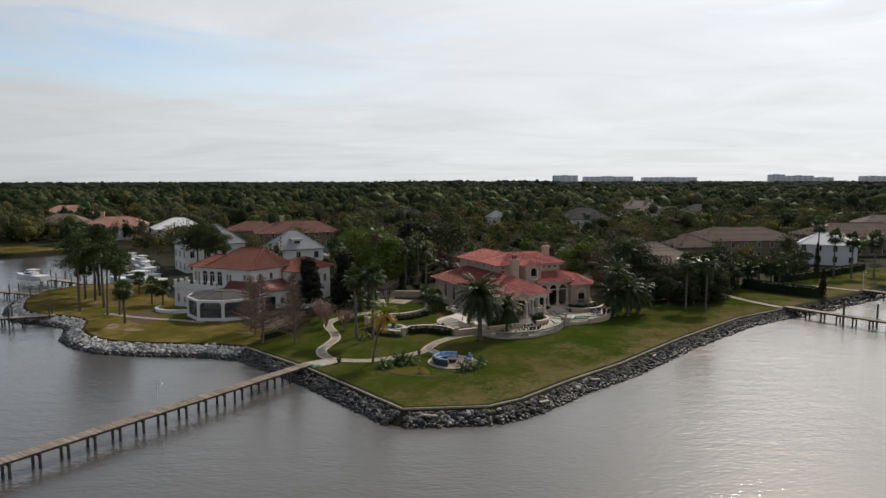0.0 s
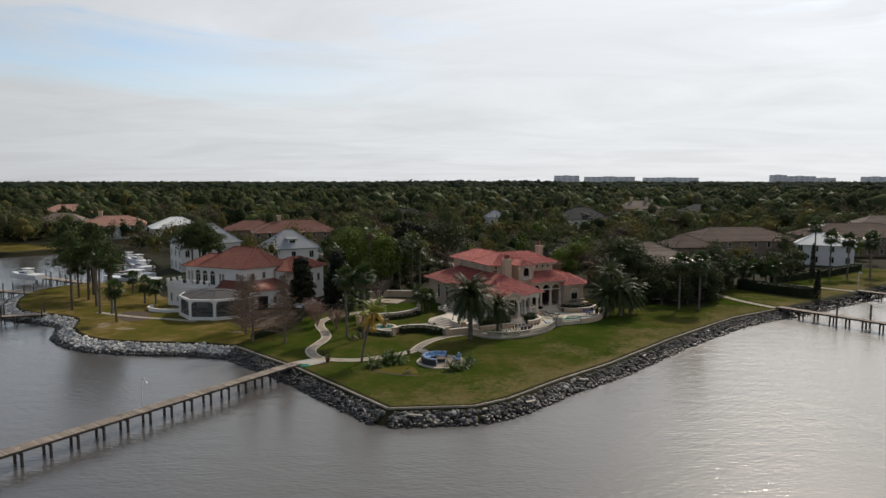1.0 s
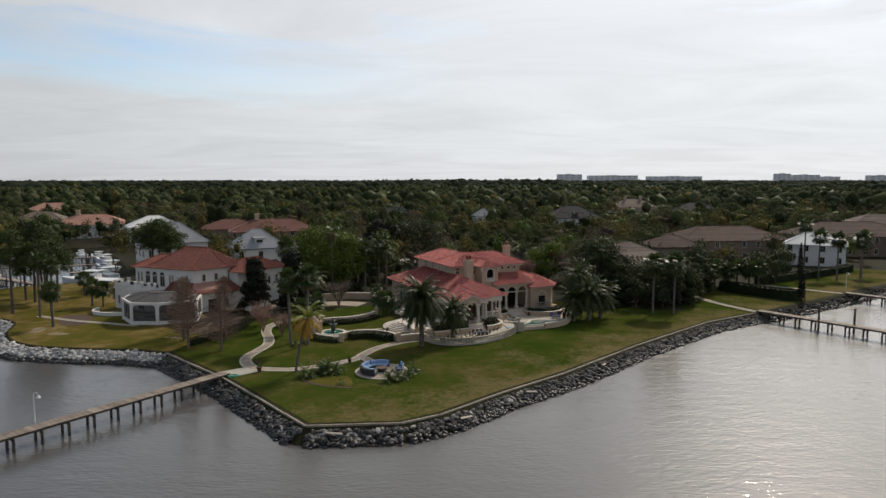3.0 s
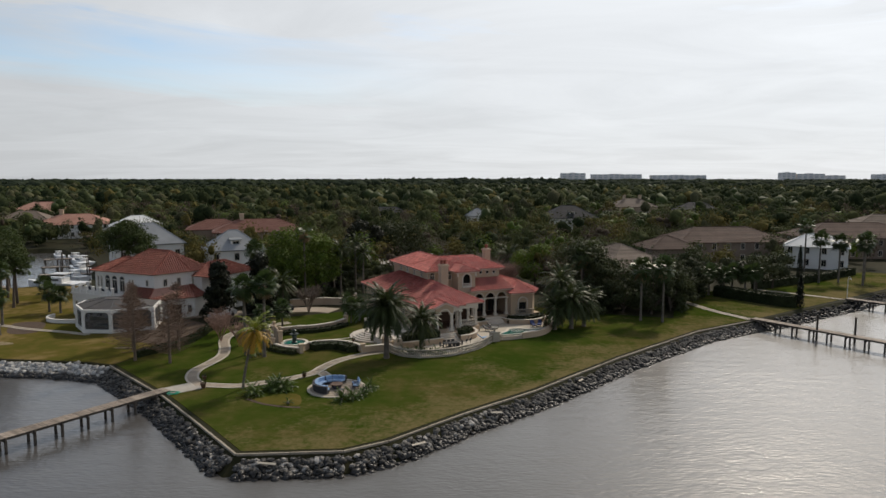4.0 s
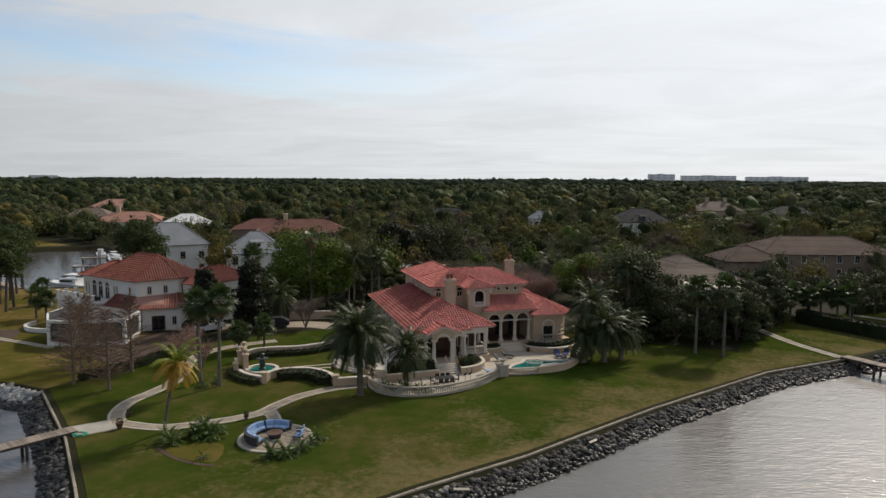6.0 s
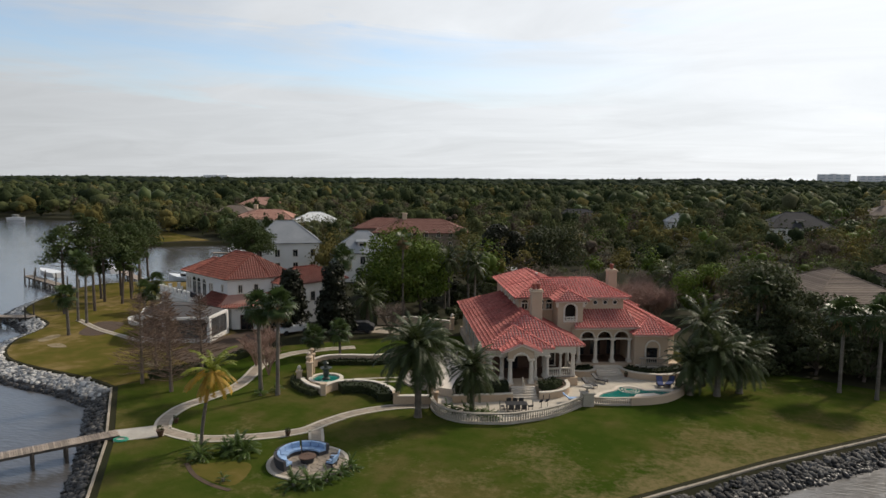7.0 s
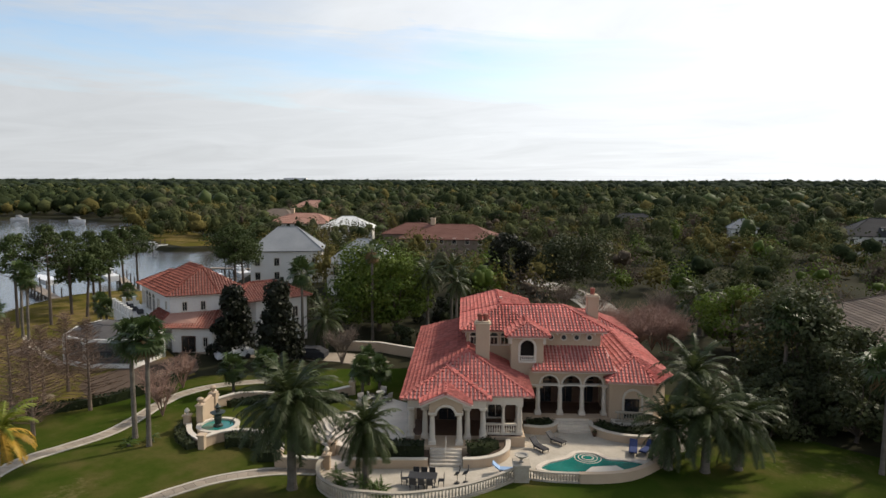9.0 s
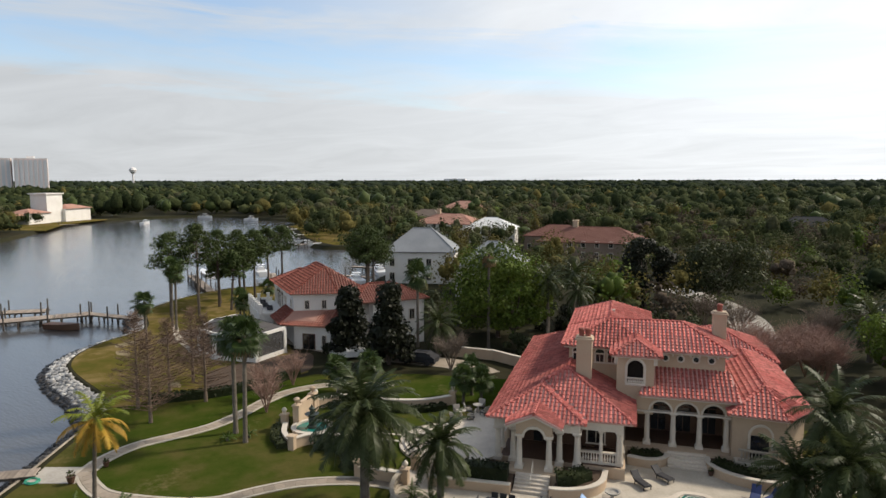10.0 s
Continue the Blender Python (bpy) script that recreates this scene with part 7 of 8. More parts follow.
for a, b in zip(PAV, PAV[1:]):
    a, b = Vector(a), Vector(b)
    size, turn = (b - a).length, math.degrees(math.atan2((b - a).y, (b - a).x))
    o = Geo().box(0.2, size - 0.2, -0.012, 0.012, 1.7, 4.34).ob("screen", M["screen"], pav)
    o.matrix_basis = pose(a.x, a.y, 0, 0, 0, turn)
    for e, way in ((0.2, 1), (size - 0.2, -1)):
        # curved brackets in the upper corners
        o = Geo().add([(e, yy, zz) if d == 0 else (e + way * d, yy, zz) for yy in (-0.09, 0.09) for d, zz in ((0, 4.34), (0.62, 4.34), (0.22, 4.14), (0, 3.72))],
                      [(0, 1, 2, 3), (7, 6, 5, 4), (1, 5, 6, 2), (2, 6, 7, 3), (0, 4, 5, 1), (0, 3, 7, 4)]).ob("bracket", M["white"], pav)
        o.matrix_basis = pose(a.x, a.y, 0, 0, 0, turn)
mid = Vector((-39.0, 110.6, 5.6))
for a, b in zip(PAV, PAV[1:] + PAV[:1]):
    ta, tb = mid + (Vector((*a, 5.6)) - mid) * 0.3, mid + (Vector((*b, 5.6)) - mid) * 0.3
    Geo().add([(*a, 4.66), (*b, 4.66), tb, ta, (*a, 4.62), (*b, 4.62), tb - Vector((0, 0, 0.04)), ta - Vector((0, 0, 0.04))],
              [(0, 1, 2, 3), (7, 6, 5, 4), (0, 4, 5, 1), (2, 6, 7, 3), (1, 5, 6, 2), (0, 3, 7, 4)]).ob("roof_screen", M["roofscreen"], pav)
    Geo().tube([(*a, 4.68), ta], 0.05, 5).ob("roof_rib", M["black"], pav)
ring = [mid + (Vector((*q, 5.6)) - mid) * 0.3 for q in PAV]
Geo().tube(ring + ring[:1], 0.06, 5).ob("roof_ring", M["black"], pav)
Geo().prism([(q.x, q.y) for q in ring], 5.57, 5.62).ob("roof_screen", M["roofscreen"], pav)
spa = thing("plunge_pool", pose(-39.2, 109.6, 1.4), "oval plunge pool with a pale raised coping under screens", "pool")
oval = [(2.6 * math.cos(a * math.pi / 14), 1.5 * math.sin(a * math.pi / 14)) for a in range(28)]
Geo().strip(oval, 0.4, 0, 0.35, True).ob("coping", M["trim"], spa)
Geo().prism(oval, 0, 0.24).ob("pool_water", M["pool"], spa)
low_wall = thing("garden_wall", pose(0, 0, 0), "low white curved wall beside a terrace", "wall")
Geo().strip(smooth_line(LOW_WALL, 0.5), 0.3, 1.0, 1.75).ob("wall_body", M["white"], low_wall)
Geo().strip(smooth_line(LOW_WALL, 0.5), 0.4, 1.75, 1.83).ob("coping", M["white"], low_wall)


def car(x, y, turn, paint, label):
    root = thing("car", pose(x, y, LAWN + 0.045, 0, 0, turn), label, "car", "parked cars")
    prof = [(-2.3, 0.35), (-2.3, 0.85), (-1.9, 0.98), (-1.2, 1.02), (-0.5, 1.5), (1.2, 1.52), (2.1, 1.05), (2.3, 0.9), (2.3, 0.35)]
    g = Geo()
    k = len(prof)
    vs = [(px, s * (0.9 - (0.14 if pz > 1.1 else 0)), pz) for s in (-1, 1) for px, pz in prof]
    g.add(vs, [tuple(range(k)), tuple(range(2 * k - 1, k - 1, -1))] + [(i, (i + 1) % k, (i + 1) % k + k, i + k) for i in range(k)])
    g.ob("body", paint, root)
    for s in (-1, 1):
        Geo().prism([(-0.95, s * 0.8), (1.7, s * 0.8), (1.15, s * 0.79), (-0.5, s * 0.79)], 1.08, 1.42).ob("side_window", M["glass"], root)
        for wx in (-1.4, 1.4):
            g = Geo()
            g.m = pose(wx, s * 0.82, 0.33, 90, 0, 0)
            g.lathe([(0.33, -0.1), (0.34, 0), (0.33, 0.1)], 14)
            w = g.ob("wheel", M["black"], root)
    Geo().add([(-1.15, -0.7, 1.05), (-1.15, 0.7, 1.05), (-0.52, 0.68, 1.48), (-0.52, -0.68, 1.48), (-1.2, -0.7, 1.06), (-1.2, 0.7, 1.06), (-0.57, 0.68, 1.5), (-0.57, -0.68, 1.5)],
              [(0, 1, 2, 3), (7, 6, 5, 4), (0, 4, 5, 1), (2, 6, 7, 3)]).ob("windscreen", M["glass"], root)


car(-25.2, 117.2, 60, M["boatwhite"], "white car parked under the trees")
car(-20.6, 120.8, 15, M["black"], "black car parked beside magnolias")
car(-17.0, 121.4, 20, M["slate"], "dark grey car parked on the drive")


# ---- houses farther off ----
def house(x, y, turn, w, d, h, roof, wall, label, slope=0.5, dormer=False, chimneys=0, ribs=0.0):
    root = thing("house", pose(x, y, LAWN - 0.1, 0, 0, turn), label, "house", "neighbouring houses")
    Geo().box(-w / 2 + 0.5, w / 2 - 0.5, -d / 2 + 0.5, d / 2 - 0.5, 0, h).ob("wall", M[wall], root)
    hp = hip(-w / 2, w / 2, -d / 2, d / 2, h, slope)
    for s in ("front", "right", "back", "left"):
        c = [Vector(q) for q in hp[s]]
        nz = (c[1] - c[0]).cross(c[2] - c[0]).normalized()
        g = Geo()
        k = len(c)
        g.add([q + nz * e for e in (0.0, -0.22) for q in c], [tuple(range(k)), tuple(range(2 * k - 1, k - 1, -1))] + [(i, (i + 1) % k, (i + 1) % k + k, i + k) for i in range(k)])
        plane = g.ob("roof_plane", M[roof], root)
        if ribs:
            # raised courses or seams
            ex = (c[1] - c[0]).normalized()
            es = nz.cross(ex)
            flat = [((q - c[0]).dot(ex), (q - c[0]).dot(es)) for q in c]
            g, yy, top = Geo(), ribs, max(q[1] for q in flat)
            while yy < top - 0.2:
                xs = []
                for (x0, y0), (x1, y1) in zip(flat, flat[1:] + flat[:1]):
                    if (y0 > yy) != (y1 > yy):
                        xs.append(x0 + (x1 - x0) * (yy - y0) / (y1 - y0))
                if len(xs) > 1:
                    p0, p1 = c[0] + ex * min(xs) + es * yy, c[0] + ex * max(xs) + es * yy
                    g.add([p0, p1, p1 + nz * 0.05, p0 + nz * 0.05, p0 + es * ribs * 0.9, p1 + es * ribs * 0.9], [(0, 1, 2, 3), (3, 2, 5, 4)])
                yy += ribs
            if g.v:
                tagged(g.ob("course_relief", M[roof], plane), kind="stuff")
    for a, b in hp["ridges"]:
        Geo().tube([a, b], 0.12, 6).ob("ridge_cap", M[roof], root)
    storeys = 2 if h > 5 else 1
    for fl in range(storeys):
        z0 = 0.9 + fl * 3.0
        n = max(2, int(w / 3.6))
        for i in range(n):
            window(root, -w / 2 + w * (i + 0.5) / n, -d / 2 + 0.48, z0, z0 + 1.6, 1.1)
        for sx, a in ((-w / 2 + 0.48, -90), (w / 2 - 0.48, 90)):
            for i in range(max(2, int(d / 4))):
                window(root, sx, -d / 2 + d * (i + 0.5) / max(2, int(d / 4)), z0, z0 + 1.6, 1.1, a)
    if dormer:
        Geo().box(-1.1, 1.1, -d * 0.34, -d * 0.1, h + 0.5, h + 2.3).ob("dormer", M[wall], root)
        Geo().add([(-1.4, -d * 0.37, h + 2.2), (1.4, -d * 0.37, h + 2.2), (1.4, 0, h + 2.9), (-1.4, 0, h + 2.9), (-1.4, -d * 0.37, h + 2.35), (1.4, -d * 0.37, h + 2.35), (1.4, 0, h + 3.05), (-1.4, 0, h + 3.05)],
                  [(0, 1, 2, 3), (7, 6, 5, 4), (0, 4, 5, 1), (1, 5, 6, 2), (3, 7, 4, 0)]).ob("dormer_roof", M[roof], root)
        window(root, 0, -d * 0.34 - 0.02, h + 0.9, h + 2.0, 1.5)
    for i in range(chimneys):
        cx = -w * 0.18 + w * 0.36 * i
        Geo().box(cx - 0.7, cx + 0.7, -0.6, 0.6, h, h + min(w, d) / 2 * slope + 1.6, 0.05).box(cx - 0.85, cx + 0.85, -0.75, 0.75, h + min(w, d) / 2 * slope + 1.6, h + min(w, d) / 2 * slope + 1.85, 0.05).ob("chimney", M["stucco"], root)
    return root


HOUSES = [(-63.0, 171.5, 36, 16, 12, 7.0, "greyroof", "white", "large pale house with a grey metal roof", 0.8, False, 0, 0.0),
          (-40.0, 167.0, 27, 13.5, 11.5, 6.2, "greyroof", "white", "pale house with a grey hipped roof and dormer", 0.75, True, 0, 0.0),
          (-54, 234, 20, 30, 17, 5.2, "redroof", "tanwall", "long house with a faded red tile roof", 0.45, False, 1, 0.5),
          (-73, 246, 20, 20, 14, 5.0, "redroof", "tanwall", "house with a faded red hipped roof", 0.45, False, 0, 0.5),
          (-103, 250, 30, 19, 15, 5.5, "whiteroof", "white", "house with a white hipped roof", 0.5, False, 0, 0.0),
          (-134, 264, 20, 26, 16, 5.4, "pinkroof", "white", "house with a faded pink tile roof and cupola", 0.45, False, 1, 0.6),
          (-216, 375, 15, 28, 18, 5.2, "pinkroof", "stucco", "distant house with a faded pink roof", 0.5, False, 0, 0.0),
          (-170, 290, 15, 20, 14, 5.4, "tanroof", "stucco", "distant house with a tan tile roof", 0.5, False, 0, 0.0),
          (47, 151, 22, 17, 19, 4.9, "tanroof", "tanwall", "house with a tan tile roof among dark trees", 0.48, False, 0, 0.42),
          (86, 196, 8, 32, 17, 5.8, "brownroof", "tanwall", "large house with a brown tile roof", 0.42, False, 0, 0.5),
          (68, 186, 8, 14, 13, 4.8, "brownroof", "tanwall", "brown-roofed wing of a large house", 0.45, False, 0, 0.5),
          (105, 182, -30, 15, 11, 5.6, "whiteroof", "white", "white house with a pale roof and balcony", 0.55, False, 0, 0.0),
          (128, 207, 0, 34, 18, 6.0, "brownroof", "tanwall", "large house with a dark brown tile roof", 0.42, False, 0, 0.5),
          (158, 238, -10, 24, 16, 7.0, "tanroof", "stucco", "house with a tan tile roof", 0.45, False, 0, 0.5),
          (60, 292, 10, 22, 16, 6.4, "slate", "white", "distant house with a dark slate roof", 0.62, True, 0, 0.0),
          (108, 372, 5, 24, 16, 7.5, "tanroof", "stucco", "distant house with two tall chimneys", 0.55, False, 2, 0.0),
          (140, 365, 10, 22, 14, 6.0, "slate", "white", "distant white house under dark roofs", 0.6, False, 0, 0.0),
          (22, 300, 15, 9, 8, 6.5, "greyroof", "white", "distant house with a steep pale gable", 0.8, False, 0, 0.0),
          (-20, 330, 10, 22, 14, 5.5, "slate", "stucco", "distant house with a dark roof", 0.5, False, 0, 0.0)]
for args in HOUSES:
    house(*args)

# tower house across the bay
th = thing("tower_house", pose(-357, 191, LAWN, 0, 0, -60), "white tower house with arcaded wings across the bay", "house")
Geo().box(-5.5, 5.5, -5, 5, 0, 15.0).box(-6.2, 6.2, -5.7, 5.7, 15.0, 15.6).ob("tower", M["white"], th)
Geo().box(-24, -5, -6, 7, 0, 7.0).box(5, 20, -5, 7, 0, 5.6).ob("wing", M["white"], th)
for x0, x1, z, hgt in ((-25, -5, 7, 4), (5, 21, 5.6, 2.4)):
    hp = hip(x0, x1, -7, 8, z, 0.3)
    for s in ("front", "right", "back", "left"):
        Geo().add(hp[s], [tuple(range(len(hp[s])))]).ob("roof_plane", M["pinkroof"], th)
for x in (-4, 0, 4):
    window(th, x * 0.8, -5.02, 11.0, 13.2, 1.8, 0, True)
for x in (-21, -17, -13, -9):
    window(th, x, -6.02, 1.5, 5.5, 2.0, 0, True)
Geo().box(22, 40, -4, 6, 4.6, 5.6).ob("loggia_roof", M["pinkroof"], th)
for i in range(6):
    Geo().box(22.2 + i * 3.4, 23.0 + i * 3.4, -3.8, -3.0, 0, 4.6).ob("loggia_column", M["white"], th)


# ---- docks and boats ----
def boat(x, y, turn, size, label, z=0.0, cabin=True, paint="boatwhite"):
    root = thing("boat", pose(x, y, z, 0, 0, turn), label, "boat", "moored boats")
    g, n = Geo(), 7
    vs = []
    for i in range(n):
        t = i / (n - 1)
        b = size * 0.16 * (1 - max(0, t - 0.45) ** 2 * 3.0)
        xx = (t - 0.5) * size
        rise = 0.25 * size * 0.16 * t * t
        vs += [(xx, -b, size * 0.11 + rise), (xx, -b * 0.7, -0.2), (xx, b * 0.7, -0.2), (xx, b, size * 0.11 + rise)]
    fs = [(i * 4 + j, i * 4 + j + 1, i * 4 + j + 5, i * 4 + j + 4) for i in range(n - 1) for j in range(3)] + [(0, 1, 2, 3), tuple(range(4 * n - 1, 4 * n - 5, -1))] + [(i * 4 + 3, i * 4, i * 4 + 4, i * 4 + 7) for i in range(n - 1)]
    g.add(vs, fs)
    g.ob("hull", M[paint], root)
    if cabin:
        Geo().prism([(-size * 0.16, -size * 0.1), (size * 0.14, -size * 0.09), (size * 0.14, size * 0.09), (-size * 0.16, size * 0.1)], size * 0.1, size * 0.19).ob("cabin", M[paint], root)
        Geo().box(-size * 0.15, size * 0.145, -size * 0.098, size * 0.098, size * 0.145, size * 0.175).ob("cabin_window", M["glass"], root)
        Geo().box(-size * 0.2, size * 0.06, -size * 0.1, size * 0.1, size * 0.25, size * 0.262, 0.01).ob("canopy", M[paint], root)
        for sx in (-0.18, 0.04):
            for sy in (-0.09, 0.09):
                Geo().tube([(size * sx, size * sy, size * 0.15), (size * sx, size * sy, size * 0.25)], 0.03, 4).ob("canopy_post", M["black"], root)


def dock(x, y, turn, size, width, label):
    r = pier((x, y), turn, size, width, 1.3, 3.0, label, planks=40)
    for i in range(int(size / 6) + 1):
        for s in (-1, 1):
            Geo().lathe([(0.13, -1.2), (0.12, 2.9), (0.05, 3.1)], 7, (i * 6.0 + 0.5, s * (width / 2 + 0.16), 0)).ob("mooring_post", M["pile"], r)


dock(-68.5, 111.0, 200, 14, 1.8, "pale timber dock reaching into the bay")
dock(-79.5, 107.5, 250, 14, 3.4, "broad pale timber dock platform in the bay")
dock(-88, 103.4, 235, 10, 3.0, "pale timber dock with dark posts")
dock(-84.5, 132, 160, 26, 1.8, "long timber dock with a boat lift")
dock(-80, 145.0, 150, 20, 1.8, "timber dock with a boat lift")
boat(-76.0, 101.6, 30, 6.0, "low dark work boat at a dock", 0.25, False, "wood")
boat(-103, 141.5, 165, 8.5, "boat on a lift under a pale cover", 1.6, False)
boat(-98.5, 152.5, 160, 9.0, "white motor boat on a lift", 1.3)
boat(-73.0, 151.0, 175, 13.0, "large white motor yacht moored at the bank", 0.1)
for i, (x, y, a, s) in enumerate(((-77, 164, 150, 9), (-83, 177, 150, 9), (-90, 190, 145, 10), (-97, 199, 140, 9), (-106, 206, 130, 8), (-151, 207, 60, 9), (-166, 213, 55, 8), (-186, 226, 55, 9), (-214, 243, 60, 9), (-318, 226, 130, 9), (-345, 276, 20, 10), (-300, 280, 10, 10))):
    boat(x, y, a, s, "white motor boat moored across the creek" if i > 4 else "white motor boat moored at a creek dock", 0.1)
for x, y, a in ((-74, 166, 195), (-82, 180, 200), (-92, 197, 205), (-152, 212, 280), (-172, 219, 300), (-206, 240, 300), (-330, 187.5, 30)):
    dock(x, y, a, 11, 1.6, "small timber dock in the creek")


# ---- far woods ----
wrng = np.random.default_rng(3)
land = np.array(shore + [(-4400, 4500), (4400, 4500)])
clear = [(-100, 70), (-100, 152), (-66, 160), (-50, 156), (-30, 150), (-24, 146), (-14, 150), (-4, 148), (4, 152), (14, 154), (26, 150), (33, 138), (42, 132), (50, 135), (52, 146), (58, 148), (64, 152), (84, 160), (112, 178), (150, 182), (70, 60)]


def in_poly(p, poly):
    hit = np.zeros(len(p), bool)
    poly = np.asarray(poly, float)
    for (x0, y0), (x1, y1) in zip(poly, np.roll(poly, -1, 0)):
        if y0 == y1:
            continue
        c = ((y0 > p[:, 1]) != (y1 > p[:, 1])) & (p[:, 0] < (x1 - x0) * (p[:, 1] - y0) / (y1 - y0) + x0)
        hit ^= c
    return hit


def wood_spots(r0, r1, count):
    r = np.sqrt(wrng.uniform(r0 * r0, r1 * r1, count))
    a = np.radians(wrng.uniform(-82, 44, count))
    p = np.stack([15 + r * np.sin(a), 30 + r * np.cos(a)], 1)
    keep = in_poly(p, land) & ~in_poly(p, clear)
    for args in HOUSES + [(-352, 203, 0, 60, 30)]:
        x, y, w = args[0], args[1], max(args[3], args[4]) / 2 + 2.5
        way = np.array([15 - x, 30 - y])
        way = way / np.linalg.norm(way)
        reach = 13 if abs(x) + y < 330 else 4
        t = np.clip((p - [x, y]) @ way, 0, reach)
        keep &= np.linalg.norm(p - ([x, y] + t[:, None] * way), axis=1) > w * (1 - 0.35 * t / reach)
    edge = np.asarray(shore[8:-3])
    for line in (smooth_line([(-60, 214), (-34, 203), (-10, 192), (4, 176), (10, 162), (14, 150)], 4.0), [tuple(q) for q in edge if q[0] < -60][::2]):
        for q in line:
            keep &= np.linalg.norm(p - q, axis=1) > 5.5
    return p[keep]


def ico(level):
    bm = bmesh.new()
    bmesh.ops.create_icosphere(bm, subdivisions=level, radius=1)
    bv, bf = np.array([q.co[:] for q in bm.verts]), None
    bm.verts.index_update()
    bf = np.array([[q.index for q in t.verts] for t in bm.faces])
    bm.free()
    return bv, bf


body_fine, body_coarse = ico(2), ico(1)


def swell(p, size, seed):
    """Smooth hills and hollows between 0 and 1 over the plan."""
    q, out = np.random.default_rng(seed), np.zeros(len(p))
    for _ in range(7):
        a, k = q.uniform(0, 6.28), 6.28 / size * q.uniform(0.5, 1.6)
        out += np.sin((p[:, 0] * math.cos(a) + p[:, 1] * math.sin(a)) * k + q.uniform(0, 6.28))
    rank = np.empty(len(p))
    rank[np.argsort(out)] = np.linspace(0, 1, len(p))
    return rank


def woods(name, spots, heights, spread, count, size, label, mix, core, patch):
    # kinds of tree stand in groups
    mixed = swell(spots, patch, 4) + wrng.uniform(-0.3, 0.3, len(spots))
    picks = np.empty(len(spots))
    picks[np.argsort(mixed)] = np.linspace(0, 0.9999, len(spots))
    tall = 0.72 + 0.5 * swell(spots, patch * 0.7, 8)
    lift = 7.0 * np.exp(-((spots[:, 0] - 60) / 260) ** 2 - ((spots[:, 1] - 1900) / 500) ** 2)
    lo = 0.0
    for key, share in mix:
        pick = (picks >= lo) & (picks < lo + share)
        lo += share
        p = spots[pick]
        h = wrng.uniform(*heights, len(p)) * tall[pick]
        c = np.column_stack([p, LAWN + h * 0.55 + lift[pick]])
        w = spread[0] + (spread[1] - spread[0]) * wrng.uniform(0, 1, len(p)) ** 1.6
        # each crown is several lobes of unequal size
        lobes = 3 if count > 60 else 1
        cs, rs = [], []
        for _ in range(lobes):
            o = wrng.normal(scale=0.30, size=(len(p), 3)) * w[:, None] * (1 if lobes > 1 else 0) * [1, 1, 0.55]
            cs.append(c + o)
            f = wrng.uniform(0.6, 0.85, len(p)) if lobes > 1 else np.ones(len(p))
            rs.append(np.column_stack([w * f, w * f, h * 0.46 * f]))
        v, f = cards(np.vstack(cs), np.vstack(rs), max(1, count // lobes), size)
        v[:, 2] = np.maximum(v[:, 2], LAWN)
        # a leafy body inside the loose outer leaves of every lobe
        bv, bf = body_fine if lobes > 1 else body_coarse
        bc, br = np.vstack(cs), np.vstack(rs)
        wob = wrng.uniform(0.72, 1.12, (len(bc), len(bv), 1))
        solid = bc[:, None, :] + bv[None] * wob * br[:, None, :] * (core if key != "barewoods" else 0.3)
        solid[:, :, 2] = np.maximum(solid[:, :, 2], LAWN)
        faces = (bf[None] + (np.arange(len(bc)) * len(bv))[:, None, None]).reshape(-1, 3)
        tagged(place(name, fast_mesh(name, solid.reshape(-1, 3), faces, M[key]), smooth=lobes == 1), label, "woodland", kind="stuff")
        tagged(place(name, fast_mesh(name, v, f, M[key])), label, "woodland", kind="stuff")


MIX = (("woods", 0.17), ("greywoods", 0.12), ("woods2", 0.17), ("pine", 0.07), ("barewoods", 0.09), ("olive", 0.14), ("bright", 0.03), ("woods2", 0.11), ("woods", 0.10))
GARDEN_MIX = (("woods", 0.10), ("greywoods", 0.13), ("woods2", 0.20), ("barewoods", 0.15), ("olive", 0.24), ("bright", 0.06), ("woods2", 0.12))
woods("garden_woods", wood_spots(100, 240, 900), (5.5, 12.0), (2.4, 6.5), 330, 0.25, "mixed evergreen and bare trees round the gardens", GARDEN_MIX, 0.36, 40)
woods("near_woods", wood_spots(240, 430, 2400), (5.5, 12.0), (2.4, 7.0), 135, 0.38, "dense mixed evergreen woodland between houses", MIX, 0.58, 60)
woods("middle_woods", wood_spots(430, 1150, 9600), (7, 14), (4.0, 8.0), 20, 0.9, "dense dark evergreen woodland", (("woods", 0.36), ("pine", 0.10), ("woods2", 0.11), ("greywoods", 0.05), ("olive", 0.04), ("woods", 0.34)), 0.9, 110)
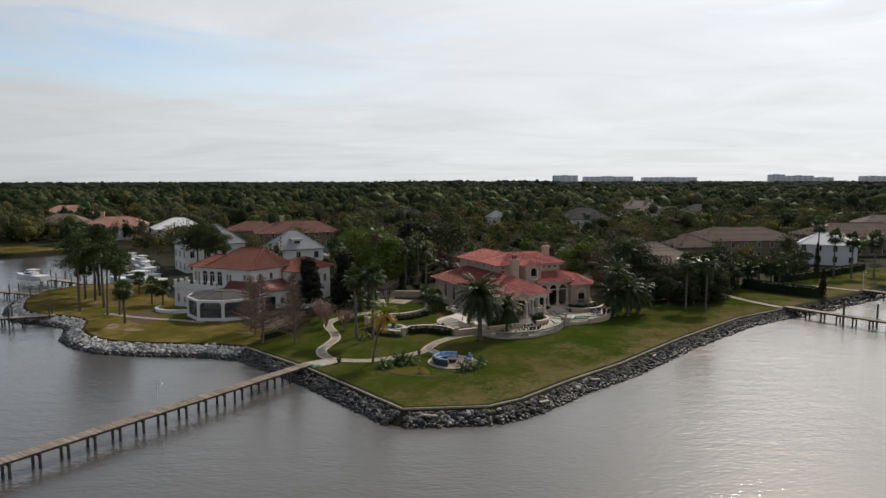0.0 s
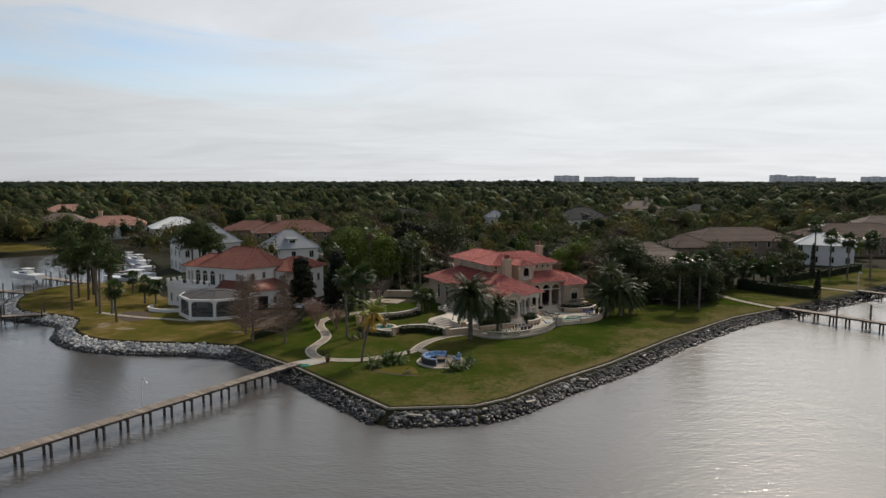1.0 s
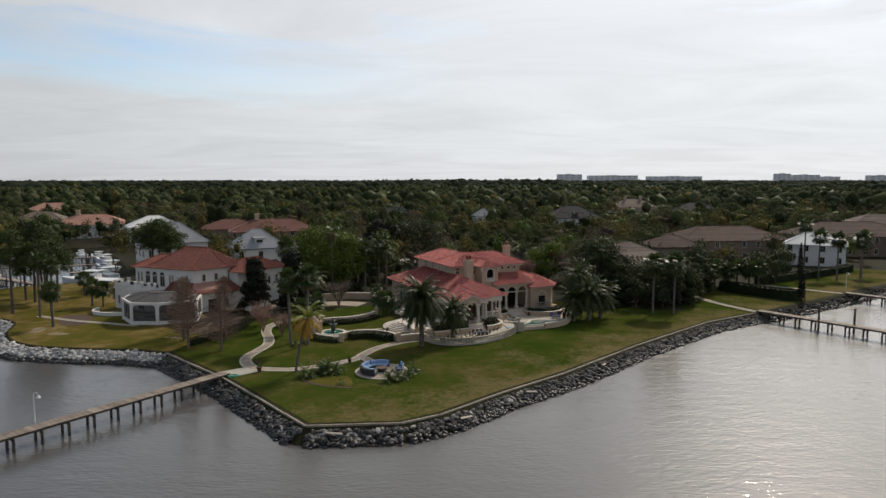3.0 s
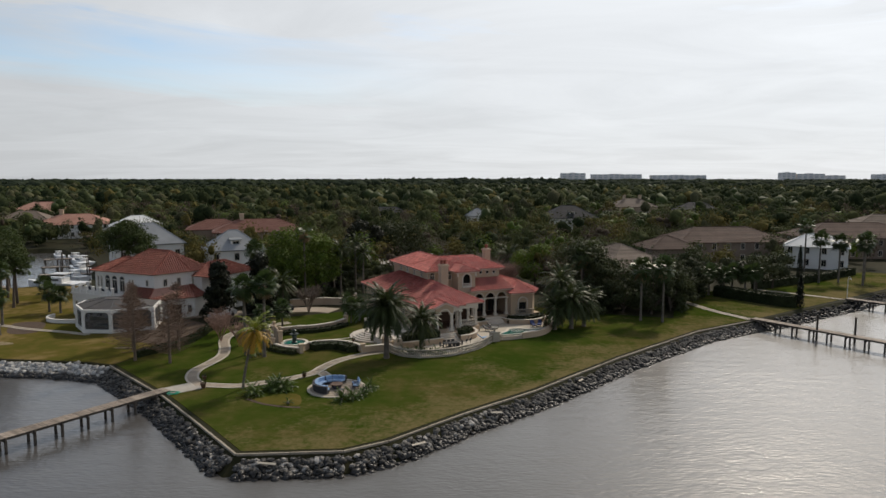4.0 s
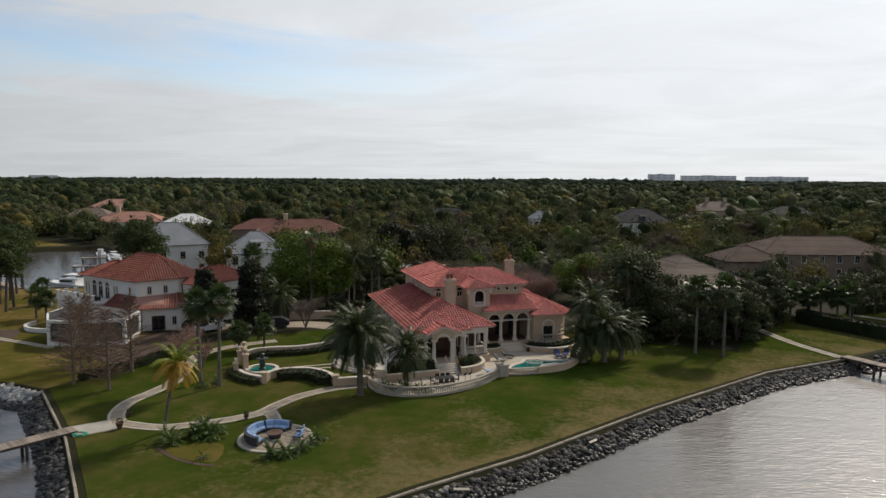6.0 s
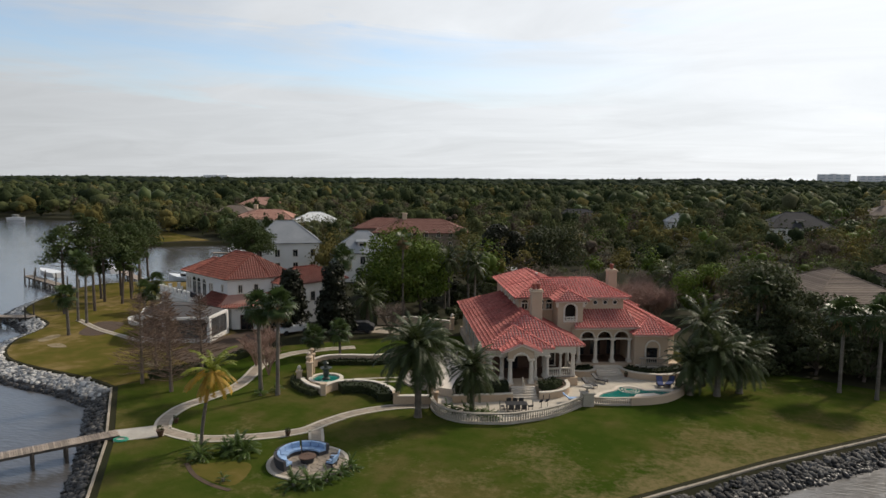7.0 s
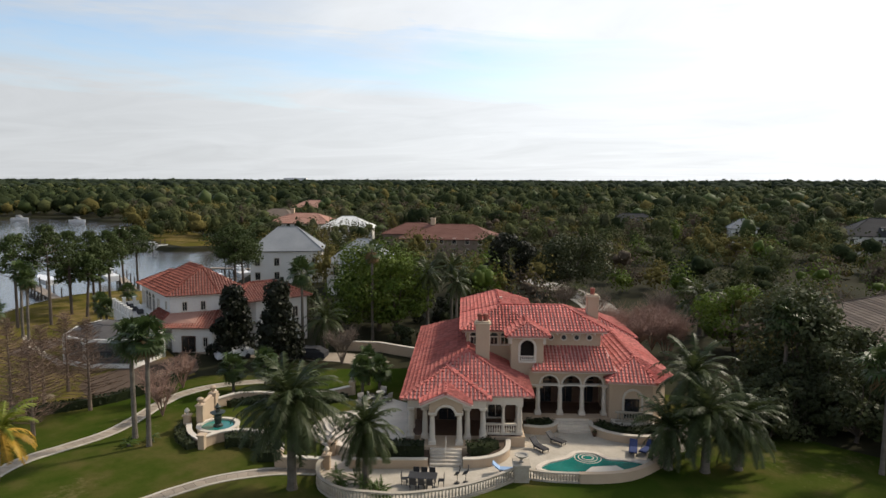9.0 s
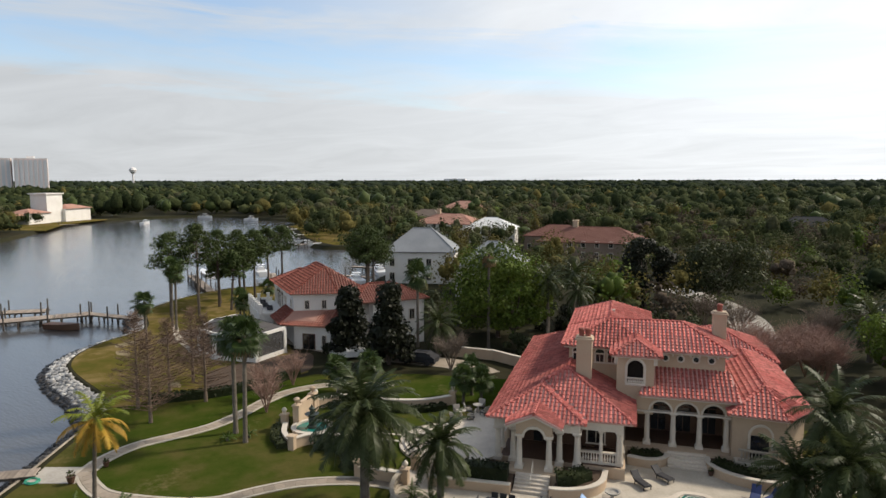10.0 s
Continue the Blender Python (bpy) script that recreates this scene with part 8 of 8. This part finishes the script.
woods("far_woods", wood_spots(1150, 4300, 24000), (8, 19), (10, 20), 3, 4.0, "distant dark woodland to the horizon", (("farwoods", 0.5), ("woods", 0.2), ("farwoods", 0.3)), 1.0, 420)


# ---- towers on the skyline ----
def block_tower(x, y, turn, w, d, h, floors, bays, label, paint="condo"):
    root = thing("apartment_tower", pose(x, y, LAWN, 0, 0, turn), label, "apartment building", "skyline towers")
    Geo().box(-w / 2, w / 2, -d / 2, d / 2, 0, h).ob("wall", M[paint], root)
    Geo().box(-w * 0.12, w * 0.1, -d / 3, d / 3, h, h + h * 0.06).ob("roof_house", M["condo"], root)
    pane = Geo().box(-w / bays * 0.3, w / bays * 0.3, -0.3, 0.2, 0, h / floors * (0.5 if floors > 1 else 0.9)).mesh("window")
    for i in range(bays):
        for j in range(floors):
            place("window", pane, M["condoglass"], root, m=pose(-w / 2 + w * (i + 0.5) / bays, -d / 2, h * (j + (0.3 if floors > 1 else 0.05)) / floors))


for px0, px1, top, dist in ((971, 1013, 311, 3400), (1024, 1110, 313, 3500), (1127, 1221, 314.5, 3500), (1350, 1374, 310, 3300), (1376, 1424, 312, 3300), (1426, 1459, 315, 3400), (1510, 1553, 313, 3400)):
    x0, x1 = (px0 - 784) / 1166 * dist, (px1 - 784) / 1166 * dist
    block_tower((x0 + x1) / 2, dist, 0, x1 - x0, 40, 24 + (319.5 - top) / 1166 * dist, 4, max(3, (px1 - px0) // 9), "pale apartment block on the hazy skyline")
block_tower(-1140, 374, 70, 46, 30, 56, 1, 7, "tall pale apartment tower across the bay", "towerpaint")
block_tower(-1120, 419, 70, 44, 30, 56, 1, 7, "tall pink-white apartment tower across the bay", "towerpaint")
block_tower(-1720, 2150, 30, 90, 30, 26, 5, 9, "low pale apartment block above the woods")
wt = thing("water_tower", pose(-1335, 669, 0), "pale round water tower above the woods", "water tower")
Geo().lathe([(2.2, 0), (1.8, 36), (5.5, 40), (7.5, 44), (5.5, 48), (1, 50)], 14).ob("tank", M["condo"], wt)
